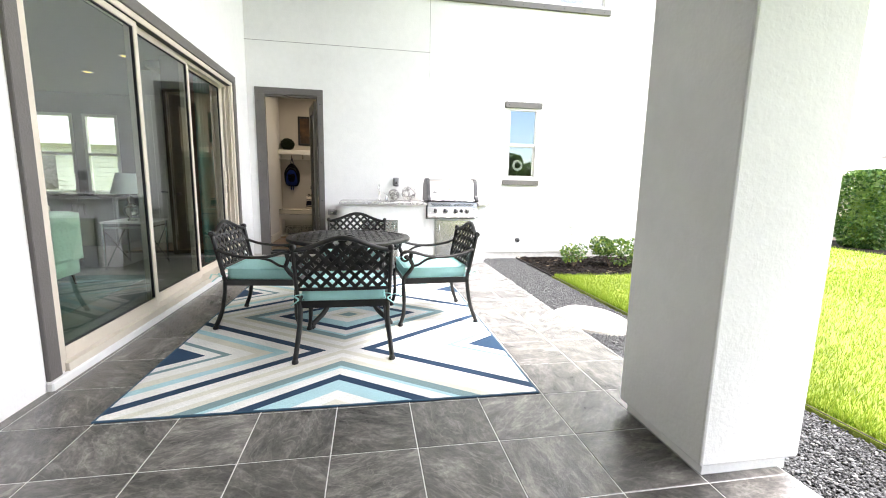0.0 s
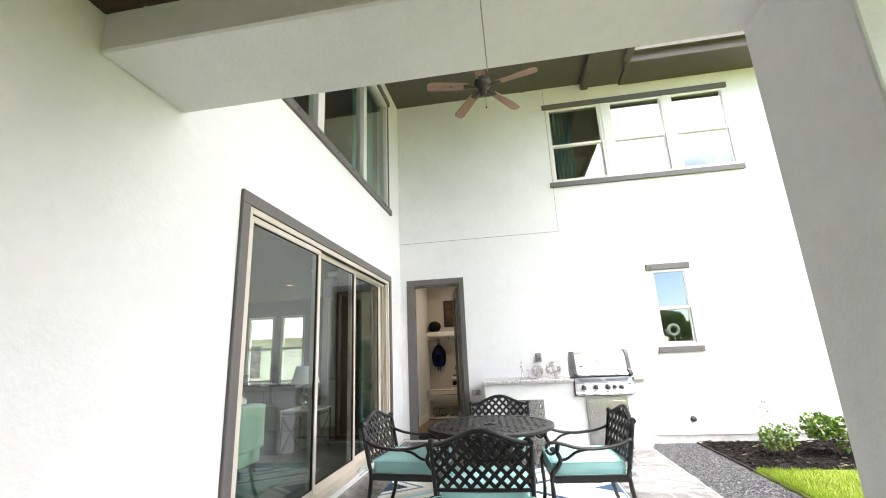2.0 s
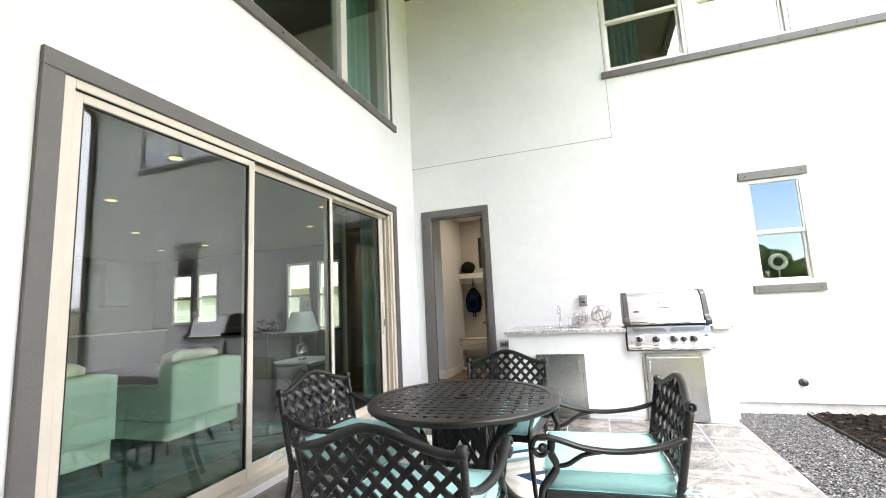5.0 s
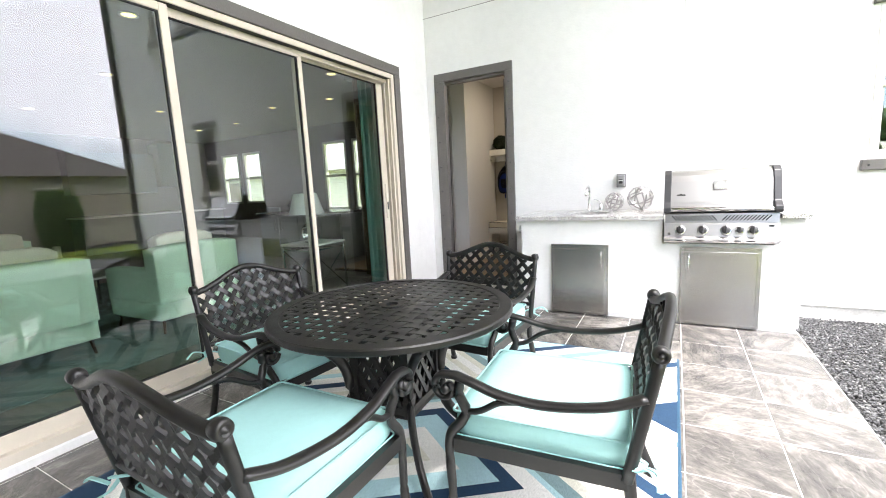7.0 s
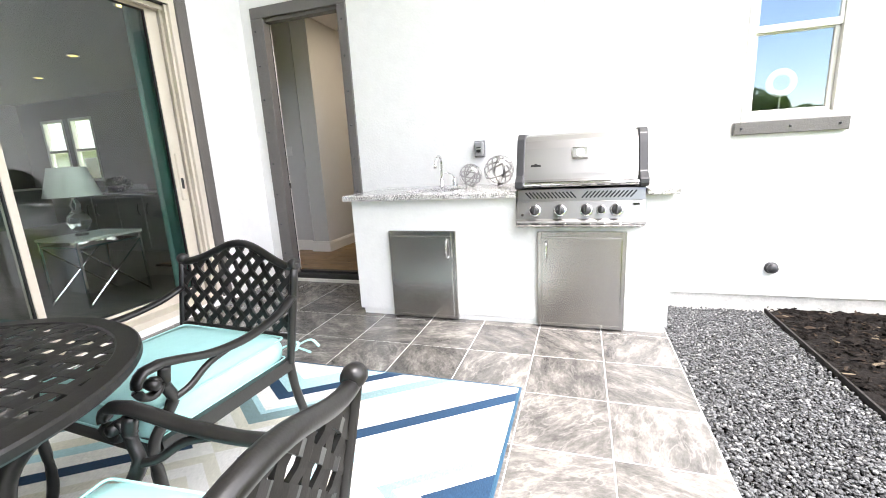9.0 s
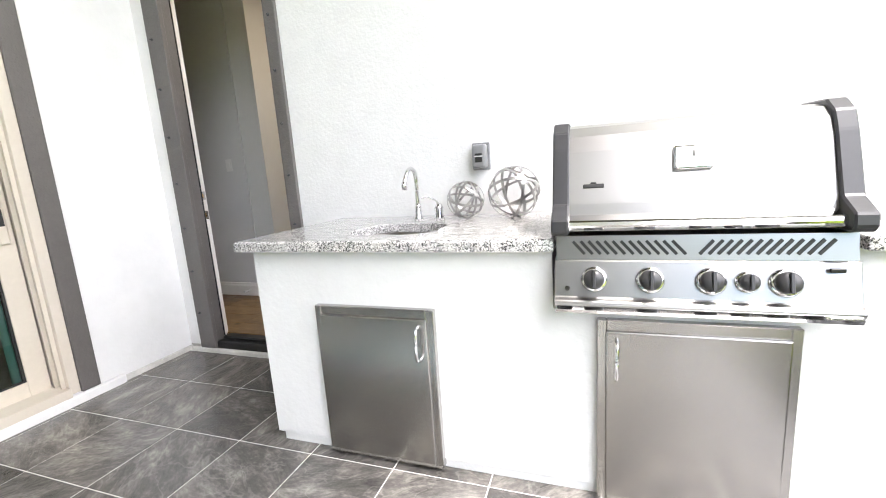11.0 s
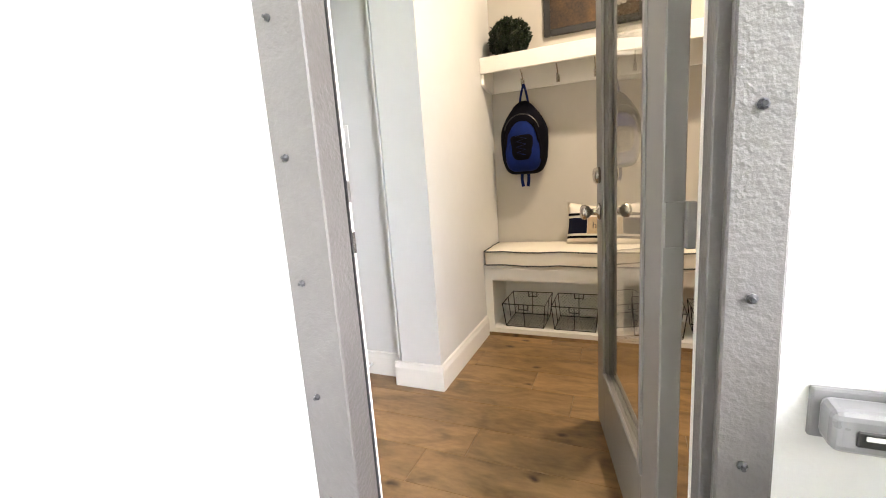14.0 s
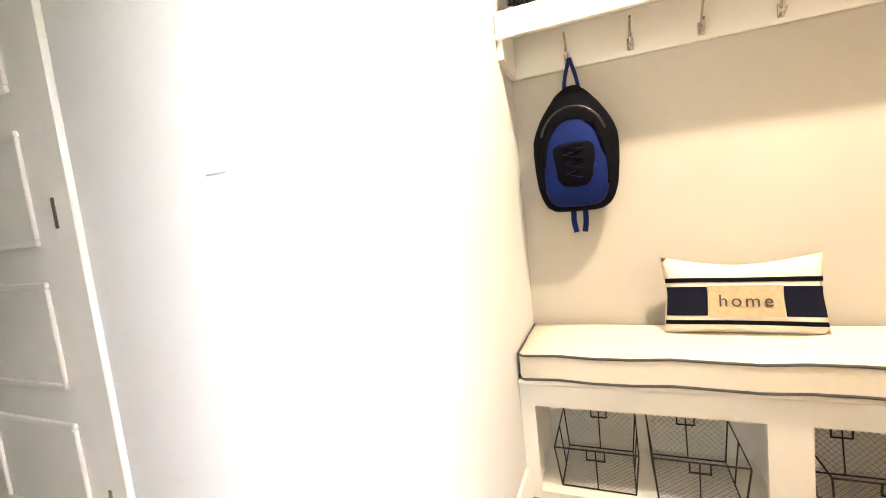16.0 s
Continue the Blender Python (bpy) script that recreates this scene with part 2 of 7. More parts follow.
def steel_material(name, color=(0.42, 0.41, 0.395), rough=0.26, axis=(0.6, 0.6, 160)):
    m, nt, p = nodes_of(name)
    n, l = nt.nodes, nt.links
    tc = n.new("ShaderNodeTexCoord"); mp = n.new("ShaderNodeMapping"); mp.inputs["Scale"].default_value = axis
    g = n.new("ShaderNodeTexNoise"); g.inputs["Scale"].default_value = 14; g.inputs["Detail"].default_value = 5
    l.new(tc.outputs["Object"], mp.inputs["Vector"]); l.new(mp.outputs[0], g.inputs["Vector"])
    mr = n.new("ShaderNodeMapRange"); mr.inputs["To Min"].default_value = rough - 0.015; mr.inputs["To Max"].default_value = rough + 0.02
    l.new(g.outputs["Fac"], mr.inputs["Value"]); l.new(mr.outputs[0], p.inputs["Roughness"])
    p.inputs["Base Color"].default_value = (*color, 1)
    p.inputs["Metallic"].default_value = 1.0
    bp = n.new("ShaderNodeBump"); bp.inputs["Strength"].default_value = 0.005; bp.inputs["Distance"].default_value = 0.001
    l.new(g.outputs["Fac"], bp.inputs["Height"]); l.new(bp.outputs["Normal"], p.inputs["Normal"])
    return m


def island_material(name, stops, rough=0.7, spec=0.4, trans=0.0):
    """Colour picked per loose piece: gravel, grass blades, leaves."""
    m, nt, p = nodes_of(name)
    n, l = nt.nodes, nt.links
    g = n.new("ShaderNodeNewGeometry"); r = n.new("ShaderNodeValToRGB")
    e = r.color_ramp.elements
    e[0].position, e[0].color = stops[0][0], (*stops[0][1], 1)
    e[1].position, e[1].color = stops[-1][0], (*stops[-1][1], 1)
    for q, c in stops[1:-1]:
        x = e.new(q); x.color = (*c, 1)
    l.new(g.outputs["Random Per Island"], r.inputs["Fac"]); l.new(r.outputs["Color"], p.inputs["Base Color"])
    p.inputs["Roughness"].default_value = rough
    p.inputs["Specular IOR Level"].default_value = spec
    if trans:
        d = n.new("ShaderNodeBsdfTranslucent"); l.new(r.outputs["Color"], d.inputs["Color"])
        mx = n.new("ShaderNodeMixShader"); mx.inputs[0].default_value = trans
        l.new(p.outputs[0], mx.inputs[1]); l.new(d.outputs[0], mx.inputs[2])
        l.new(mx.outputs[0], n["Material Output"].inputs["Surface"])
    return m


def rug_material():
    m, nt, p = nodes_of("chevron_rug")
    n, l = nt.nodes, nt.links
    tc = n.new("ShaderNodeTexCoord"); sx = n.new("ShaderNodeSeparateXYZ")
    l.new(tc.outputs["Object"], sx.inputs[0])

    def op(kind, a, b=None, c=None):
        q = n.new("ShaderNodeMath"); q.operation = kind
        for k, v in enumerate((a, b, c)):
            if v is None:
                continue
            if isinstance(v, (int, float)):
                q.inputs[k].default_value = v
            else:
                l.new(v, q.inputs[k])
        return q.outputs[0]
    u = op("MULTIPLY", op("ABSOLUTE", sx.outputs["X"]), 0.71)
    v = op("ABSOLUTE", op("SUBTRACT", op("ABSOLUTE", sx.outputs["Y"]), 0.865))
    s = op("SUBTRACT", u, v)

    navy, aqua, grey, cream, white = (0.007, 0.037, 0.085), (0.40, 0.62, 0.66), (0.19, 0.29, 0.30), (0.68, 0.66, 0.56), (0.80, 0.79, 0.75)

    def bands(fac, stops):
        r = n.new("ShaderNodeValToRGB"); r.color_ramp.interpolation = "CONSTANT"
        e = r.color_ramp.elements
        e[0].position, e[0].color = 0.0, (*stops[0][1], 1)
        e[1].position, e[1].color = stops[1][0], (*stops[1][1], 1)
        for q, c in stops[2:]:
            x = e.new(q); x.color = (*c, 1)
        l.new(fac, r.inputs["Fac"])
        return r.outputs["Color"]
    side = bands(s, [(0, white), (0.085, navy), (0.165, white), (0.27, aqua), (0.35, cream), (0.44, white), (0.55, grey), (0.595, white), (0.675, navy)])
    up = bands(op("MULTIPLY", s, -1.0), [(0, cream), (0.06, white), (0.14, cream), (0.20, grey), (0.285, aqua), (0.32, white), (0.415, navy), (0.495, aqua), (0.63, white), (0.74, cream), (0.80, grey)])
    mx = n.new("ShaderNodeMix"); mx.data_type = "RGBA"
    l.new(op("GREATER_THAN", s, 0.0), mx.inputs["Factor"]); l.new(up, mx.inputs["A"]); l.new(side, mx.inputs["B"])
    edge = op("GREATER_THAN", op("MAXIMUM", op("SUBTRACT", op("ABSOLUTE", sx.outputs["X"]), 1.195), op("SUBTRACT", op("ABSOLUTE", sx.outputs["Y"]), 1.67)), 0.0)
    m2 = n.new("ShaderNodeMix"); m2.data_type = "RGBA"; m2.inputs["B"].default_value = (0.018, 0.065, 0.115, 1)
    l.new(edge, m2.inputs["Factor"]); l.new(mx.outputs["Result"], m2.inputs["A"])
    w = n.new("ShaderNodeTexNoise"); w.inputs["Scale"].default_value = 240; w.inputs["Detail"].default_value = 2
    mp = n.new("ShaderNodeMapping"); mp.inputs["Scale"].default_value = (1, 0.25, 1)
    l.new(tc.outputs["Object"], mp.inputs["Vector"]); l.new(mp.outputs[0], w.inputs["Vector"])
    dirt = n.new("ShaderNodeTexNoise"); dirt.inputs["Scale"].default_value = 3; dirt.inputs["Detail"].default_value = 5
    l.new(tc.outputs["Object"], dirt.inputs["Vector"])
    tn = n.new("ShaderNodeMapRange"); tn.inputs["From Min"].default_value = 0.3; tn.inputs["From Max"].default_value = 0.7; tn.inputs["To Min"].default_value = 0.78; tn.inputs["To Max"].default_value = 1.12
    l.new(w.outputs["Fac"], tn.inputs["Value"])
    dn = n.new("ShaderNodeMapRange"); dn.inputs["From Min"].default_value = 0.3; dn.inputs["From Max"].default_value = 0.6; dn.inputs["To Min"].default_value = 0.86; dn.inputs["To Max"].default_value = 1.0
    l.new(dirt.outputs["Fac"], dn.inputs["Value"])
    tt = op("MULTIPLY", tn.outputs[0], dn.outputs[0])
    m3 = n.new("ShaderNodeMix"); m3.data_type = "RGBA"; m3.blend_type = "MULTIPLY"; m3.inputs["Factor"].default_value = 1
    l.new(m2.outputs["Result"], m3.inputs["A"]); l.new(tt, m3.inputs["B"])
    l.new(m3.outputs["Result"], p.inputs["Base Color"])
    p.inputs["Roughness"].default_value = 0.9
    bp = n.new("ShaderNodeBump"); bp.inputs["Strength"].default_value = 0.4; bp.inputs["Distance"].default_value = 0.004
    l.new(w.outputs["Fac"], bp.inputs["Height"]); l.new(bp.outputs["Normal"], p.inputs["Normal"])
    return m


STUCCO = surface("white_stucco", (0.77, 0.765, 0.752), 0.85, vary=0.06, scale=1.5, bump=0.22, bump_scale=48, spec=0.2)
TRIM = surface("grey_trim_paint", (0.122, 0.113, 0.106), 0.5, vary=0.12, scale=4, bump=0.35, bump_scale=85)
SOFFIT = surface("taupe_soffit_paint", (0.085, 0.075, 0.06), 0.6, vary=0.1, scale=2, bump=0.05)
ALU = surface("almond_aluminium", (0.62, 0.56, 0.47), 0.4, vary=0.05, scale=5)
VINYL = surface("white_vinyl_frame", (0.72, 0.70, 0.66), 0.4, vary=0.04, scale=5)
BLACK_RUBBER = surface("black_seal", (0.02, 0.02, 0.02), 0.6)
CONCRETE = surface("pale_concrete", (0.62, 0.60, 0.56), 0.85, vary=0.25, scale=6, bump=0.4, bump_scale=40)
FLAGSTONE = surface("white_flagstone", (0.66, 0.63, 0.57), 0.8, vary=0.2, scale=5, bump=0.5, bump_scale=25)
GROUT = surface("pale_grout", (0.62, 0.61, 0.58), 0.9, vary=0.2, scale=20)
SLATE = slate_material()
GRANITE = granite_material()
STEEL = steel_material("brushed_steel", (0.37, 0.362, 0.352), 0.33)
STEEL_V = steel_material("brushed_steel_upright", axis=(160, 160, 0.6))
SINKSTEEL = steel_material("satin_sink_steel", (0.34, 0.325, 0.31), 0.36)
CHROME = surface("polished_chrome", (0.75, 0.75, 0.76), 0.07, 1.0, vary=0.03, rvary=0.03)
NICKEL = surface("satin_nickel", (0.55, 0.51, 0.46), 0.25, 1.0, vary=0.05, rvary=0.05)
CAST = surface("dark_bronze_cast_aluminium", (0.0085, 0.0079, 0.0076), 0.38, 0.0, vary=0.4, scale=9, bump=0.05, bump_scale=220, spec=0.5, rvary=0.1)
GREY_CAST = surface("dark_grey_casting", (0.032, 0.032, 0.035), 0.4, 0.1, vary=0.1)
KNOB = surface("grey_knob", (0.03, 0.03, 0.032), 0.4, 0.0, vary=0.1)
CUSHION = surface("aqua_cushion_fabric", (0.37, 0.65, 0.63), 0.85, vary=0.06, scale=5, bump=0.25, bump_scale=420, spec=0.2)
RUG = rug_material()
GLASS = glass_pane("tinted_door_glass", (0.83, 0.94, 0.87), 1.62, (1.0, 0.97, 1.03))
WGLASS = glass_pane("window_glass", (0.80, 0.87, 0.85), 2.3)
CLEAR = glass_pane("clear_glass", (0.96, 0.97, 0.96), 1.45)
SOIL = surface("dark_mulch", (0.011, 0.0095, 0.0085), 0.95, vary=0.6, scale=30, bump=1.0, bump_scale=60, spec=0.08)
EDGING = surface("black_steel_edging", (0.02, 0.017, 0.015), 0.6, 0.3, vary=0.5, scale=10)
LAWN = surface("lawn_ground", (0.19, 0.24, 0.03), 0.95, vary=0.55, scale=3.5, bump=0.8, bump_scale=90)
GRASS = island_material("grass_blade", [(0, (0.09, 0.17, 0.01)), (0.5, (0.21, 0.30, 0.025)), (1, (0.28, 0.33, 0.05))], 0.6, 0.3, 0.45)
GRAVEL = island_material("slate_gravel", [(0, (0.022, 0.022, 0.023)), (0.5, (0.068, 0.070, 0.072)), (0.88, (0.12, 0.124, 0.128)), (1, (0.26, 0.258, 0.25))], 0.6)
LEAF = island_material("shrub_leaf", [(0, (0.022, 0.065, 0.01)), (0.55, (0.07, 0.15, 0.017)), (1, (0.23, 0.30, 0.035))], 0.45, 0.5, 0.3)
HEDGE_LEAF = island_material("hedge_leaf", [(0, (0.015, 0.05, 0.01)), (0.6, (0.05, 0.12, 0.02)), (1, (0.13, 0.2, 0.04))], 0.5, 0.4, 0.25)
TOPIARY = island_material("topiary_leaf", [(0, (0.003, 0.008, 0.003)), (1, (0.016, 0.028, 0.008))], 0.5, 0.4, 0.1)
BARK = surface("bark", (0.10, 0.07, 0.045), 0.9, vary=0.4, scale=30, bump=0.6)
FENCE = surface("weathered_fence_board", (0.42, 0.37, 0.31), 0.9, vary=0.25, scale=3, bump=0.3)
WALLINT = surface("greige_wall_paint", (0.50, 0.47, 0.42), 0.85, vary=0.04, scale=2, bump=0.06, bump_scale=150, spec=0.25)
WALLWHITE = surface("white_wall_paint", (0.66, 0.655, 0.64), 0.85, vary=0.03, scale=2, bump=0.06, bump_scale=150, spec=0.25)
WOODWORK = surface("white_enamel_woodwork", (0.80, 0.78, 0.73), 0.4, vary=0.03, scale=4)
OAK = wood_material("oak_floor", (0.12, 0.068, 0.027), (0.33, 0.20, 0.088), 0.4, (1.4, 3.6, 3.6))
LRFLOOR = wood_material("living_floor", (0.05, 0.045, 0.04), (0.17, 0.15, 0.13), 0.35)
CEIL = surface("ceiling_paint", (0.70, 0.68, 0.65), 0.9, vary=0.03, scale=2, bump=0.08, bump_scale=120)
FANWOOD = wood_material("fan_blade_wood", (0.16, 0.085, 0.055), (0.30, 0.18, 0.13), 0.5, (1, 7, 7))
BRONZE = surface("oil_rubbed_bronze", (0.035, 0.028, 0.024), 0.4, 0.6, vary=0.2)
DOORGREY = surface("grey_door_paint", (0.19, 0.18, 0.165), 0.4, vary=0.06, scale=4)
TEAL = surface("teal_curtain", (0.15, 0.37, 0.33), 0.9, vary=0.1, scale=4, bump=0.2, bump_scale=300)
MINT = surface("mint_upholstery", (0.64, 0.82, 0.69), 0.85, vary=0.06, scale=5, bump=0.2, bump_scale=300)
SHADE = surface("white_lamp_shade", (0.75, 0.76, 0.74), 0.9, vary=0.03)
DARKWOOD = wood_material("dark_stained_wood", (0.03, 0.018, 0.01), (0.10, 0.06, 0.035), 0.4)
CABGREY = surface("grey_cabinet_paint", (0.25, 0.27, 0.265), 0.5, vary=0.06)
BLACKTOP = surface("black_counter", (0.015, 0.015, 0.016), 0.15, vary=0.2)
BLACKPAINT = surface("black_paint", (0.012, 0.012, 0.012), 0.45, vary=0.2)
ROOF = surface("brown_roof_shingle", (0.075, 0.062, 0.055), 0.95, vary=0.35, scale=4, bump=0.5)
BRICK = surface("grey_brick_far", (0.30, 0.27, 0.24), 0.9, vary=0.25, scale=6)
NAVYCLOTH = surface("blue_nylon", (0.003, 0.014, 0.10), 0.75, vary=0.3, scale=14, bump=0.2, bump_scale=300, spec=0.15)
BLACKCLOTH = surface("black_nylon", (0.003, 0.003, 0.006), 0.85, vary=0.3, scale=14, bump=0.2, bump_scale=300, spec=0.08)
CREAMCLOTH = surface("cream_cotton", (0.76, 0.70, 0.60), 0.9, vary=0.05, scale=6, bump=0.2, bump_scale=400, spec=0.2)
PIPING = surface("charcoal_piping", (0.06, 0.06, 0.06), 0.8)
BURLAP = surface("burlap_patch", (0.50, 0.38, 0.24), 0.9, vary=0.15, scale=60, bump=0.3, bump_scale=500)
WIRE = surface("black_wire", (0.02, 0.02, 0.02), 0.45, 0.5)
PLASTIC = surface("clear_grey_plastic", (0.25, 0.25, 0.255), 0.3, vary=0.1)
GREYPLASTIC = surface("grey_outlet_plastic", (0.24, 0.225, 0.21), 0.5, vary=0.1)
WHITEPLASTIC = surface("white_plastic", (0.75, 0.74, 0.72), 0.35, vary=0.02)
SILVER_STRAP = surface("brushed_silver_strap", (0.45, 0.44, 0.43), 0.3, 0.9, vary=0.15)
BRASS = surface("aged_brass", (0.45, 0.30, 0.12), 0.3, 1.0, vary=0.2)
LAMP_GLOW = emitter("recessed_lamp_glow", (1.0, 0.76, 0.20), 0.9)
# paints darker than the real ones: the room's dimness is in their colour
LRWALL = surface("dimmed_living_wall", (0.25, 0.24, 0.215), 0.85, vary=0.05, scale=2)
LRCEIL = surface("dimmed_living_ceiling", (0.37, 0.355, 0.325), 0.9, vary=0.04, scale=2)
OLIVEWOOD = wood_material("olive_brown_wood", (0.055, 0.04, 0.016), (0.13, 0.095, 0.04), 0.45)
SIDING = surface("pale_lap_siding", (0.42, 0.415, 0.39), 0.85, vary=0.1, scale=2)
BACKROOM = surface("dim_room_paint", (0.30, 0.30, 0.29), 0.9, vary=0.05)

# ---- mesh helpers ----
def part(name, bm, material, parent=None, label="", smooth=False):
    me = bpy.data.meshes.new(name)
    bm.to_mesh(me)
    bm.free()
    mats = material if isinstance(material, (list, tuple)) else [material]
    for q in mats:
        me.materials.append(q)
    if smooth:
        for f in me.polygons:
            f.use_smooth = True
    ob = new(name, me)
    if parent is not None:
        ob.parent = parent
    if label:
        ob["label"] = label
    return ob


def add_box(bm, a, b, bevel=0.0, mi=0, seg=1):
    """A box between corners a and b, with its edges rounded."""
    lo = [min(p, q) for p, q in zip(a, b)]
    hi = [max(p, q) for p, q in zip(a, b)]
    r = bmesh.ops.create_cube(bm, size=1)
    vs = r["verts"]
    for v in vs:
        v.co = Vector([lo[k] + (v.co[k] + 0.5) * (hi[k] - lo[k]) for k in range(3)])
    fs = {f for v in vs for f in v.link_faces}
    if bevel:
        es = list({e for v in vs for e in v.link_edges})
        res = bmesh.ops.bevel(bm, geom=es, offset=min(bevel, 0.45 * min(h - l for h, l in zip(hi, lo))), segments=seg, affect="EDGES", profile=0.5)
        fs = set(res["faces"]) | {f for f in fs if f.is_valid}
    for f in fs:
        if f.is_valid:
            f.material_index = mi
    return bm


def box(a, b, bevel=0.0, seg=1):
    return add_box(bmesh.new(), a, b, bevel, 0, seg)


def boxes(*items, bevel=0.0):
    bm = bmesh.new()
    for a, b in items:
        add_box(bm, a, b, bevel)
    return bm


def add_lathe(bm, prof, n=24, m=None, cap=True):
    """Turns a profile of (radius, height) about z."""
    rings = []
    for r, z in prof:
        ring = []
        for k in range(n):
            a = 2 * math.pi * k / n
            v = Vector((r * math.cos(a), r * math.sin(a), z))
            ring.append(bm.verts.new(m @ v if m else v))
        rings.append(ring)
    for p, q in zip(rings, rings[1:]):
        for k in range(n):
            bm.faces.new((p[k], p[(k + 1) % n], q[(k + 1) % n], q[k]))
    if cap:
        bm.faces.new(rings[0][::-1])
        bm.faces.new(rings[-1])
    return bm


def lathe(prof, n=24, m=None, cap=True):
    bm = add_lathe(bmesh.new(), prof, n, m, cap)
    bmesh.ops.recalc_face_normals(bm, faces=bm.faces)
    return bm


def add_sweep(bm, pts, w, h=None, n=8, square=False, up=(0, 0, 1), taper=None):
    """Sweeps a round or flat section along points."""
    pts = [Vector(p) for p in pts]
    h = h or w
    rings = []
    for k, p in enumerate(pts):
        d = (pts[min(k + 1, len(pts) - 1)] - pts[max(k - 1, 0)]).normalized()
        s = d.cross(Vector(up))
        if s.length < 1e-3:
            s = d.cross(Vector((0, 1, 0)))
        s.normalize()
        u = s.cross(d).normalized()
        f = taper[k] if taper else 1.0
        if square:
            off = [(-1, -1), (1, -1), (1, 1), (-1, 1)]
        else:
            off = [(math.cos(2 * math.pi * j / n), math.sin(2 * math.pi * j / n)) for j in range(n)]
        rings.append([bm.verts.new(p + s * (a * w * f / 2) + u * (b * h * f / 2)) for a, b in off])
    m = len(rings[0])
    for p, q in zip(rings, rings[1:]):
        for k in range(m):
            bm.faces.new((p[k], p[(k + 1) % m], q[(k + 1) % m], q[k]))
    bm.faces.new(rings[0][::-1])
    bm.faces.new(rings[-1])
    return bm


def sweep(pts, w, h=None, n=8, square=False, up=(0, 0, 1), taper=None):
    bm = add_sweep(bmesh.new(), pts, w, h, n, square, up, taper)
    bmesh.ops.recalc_face_normals(bm, faces=bm.faces)
    return bm


def smooth_line(ctrl, n=6):
    """A Catmull-Rom line through control points."""
    c = [Vector(p) for p in ctrl]
    c = [c[0] * 2 - c[1], *c, c[-1] * 2 - c[-2]]
    out = []
    for k in range(1, len(c) - 2):
        for j in range(n):
            t = j / n
            a, b, d, e = c[k - 1], c[k], c[k + 1], c[k + 2]
            out.append(0.5 * (2 * b + (d - a) * t + (2 * a - 5 * b + 4 * d - e) * t * t + (3 * b - a - 3 * d + e) * t ** 3))
    out.append(c[-2])
    return out


def thing(name, label, category, group="", at=None):
    ob = new(name)
    if at is not None:
        ob.matrix_world = at
    return tagged(ob, label, category, group)


def struct(name, bm, material, label="", category="", smooth=False):
    ob = part(name, bm, material, None, "", smooth)
    return tagged(ob, label or name.replace("_", " "), category or name.split("_")[0], "", "structure")


def wall_with_holes(axis, at0, at1, u0, u1, z0, z1, holes):
    """A wall slab across axis with rectangular openings (u0, u1, z0, z1)."""
    bm = bmesh.new()
    us = sorted({u0, u1, *[h[0] for h in holes], *[h[1] for h in holes]})
    zs = sorted({z0, z1, *[h[2] for h in holes], *[h[3] for h in holes]})

    def solid(i, j):
        if not (0 <= i < len(us) - 1 and 0 <= j < len(zs) - 1):
            return False
        a, b = (us[i] + us[i + 1]) / 2, (zs[j] + zs[j + 1]) / 2
        return not any(h[0] < a < h[1] and h[2] < b < h[3] for h in holes)

    def v(t, u, z):
        return bm.verts.new((t, u, z) if axis == "x" else (u, t, z))
    for i in range(len(us) - 1):
        for j in range(len(zs) - 1):
            if not solid(i, j):
                continue
            a, b, c, d = us[i], us[i + 1], zs[j], zs[j + 1]
            for t in (at0, at1):
                bm.faces.new((v(t, a, c), v(t, b, c), v(t, b, d), v(t, a, d)))
            for di, dj, q in ((-1, 0, ((a, c), (a, d))), (1, 0, ((b, c), (b, d))), (0, -1, ((a, c), (b, c))), (0, 1, ((a, d), (b, d)))):
                if not solid(i + di, j + dj):
                    (p, r), (s, w) = q
                    bm.faces.new((v(at0, p, r), v(at0, s, w), v(at1, s, w), v(at1, p, r)))
    bmesh.ops.remove_doubles(bm, verts=bm.verts, dist=1e-5)
    bmesh.ops.recalc_face_normals(bm, faces=bm.faces)
    return bm

# ---- structure: outside ----
WX, WY = -1.53, 7.31
SL = (2.80, 6.56, 0.06, 2.56)      # sliding door opening: y, z
UW = (2.90, 6.62, 3.84, 5.86)      # upper window opening
DR = (-1.32, -0.44, 0.02, 2.60)   # house door opening: x, z
SW = (2.70, 3.28, 1.335, 2.565)    # small window
BW = (1.34, 4.42, 4.27, 5.74)      # triple window

struct("wall_west", wall_with_holes("x", WX - 0.2, WX, -6.0, WY, -0.1, 6.6, [SL, UW]), STUCCO, "white stucco house wall beside the patio", "wall")
struct("wall_north", wall_with_holes("y", WY, WY + 0.14, WX - 0.2, 6.0, 0.045, 6.6, [(DR[0], DR[1], 0.045, DR[3]), SW, BW]), STUCCO, "white stucco house wall behind the grill", "wall")
struct("wall_east_return", box((5.8, WY + 0.2, -0.02), (6.0, 16, 6.6)), STUCCO, "white stucco return wall of the house", "wall")
struct("wall_south_far", box((WX - 12, -6.2, -0.1), (WX, -6.0, 6.6)), STUCCO, "white stucco house wall at the porch end", "wall")
struct("foundation_strip", box((WX - 0.2, WY + 0.022, -0.25), (6.0, WY + 0.13, 0.046)), CONCRETE, "pale concrete slab edge under the stucco wall", "foundation")
struct("slab", boxes(((WX - 0.15, -6, -0.25), (2.17, WY, -0.0025))), GROUT, "pale grout bed of the patio floor", "floor")
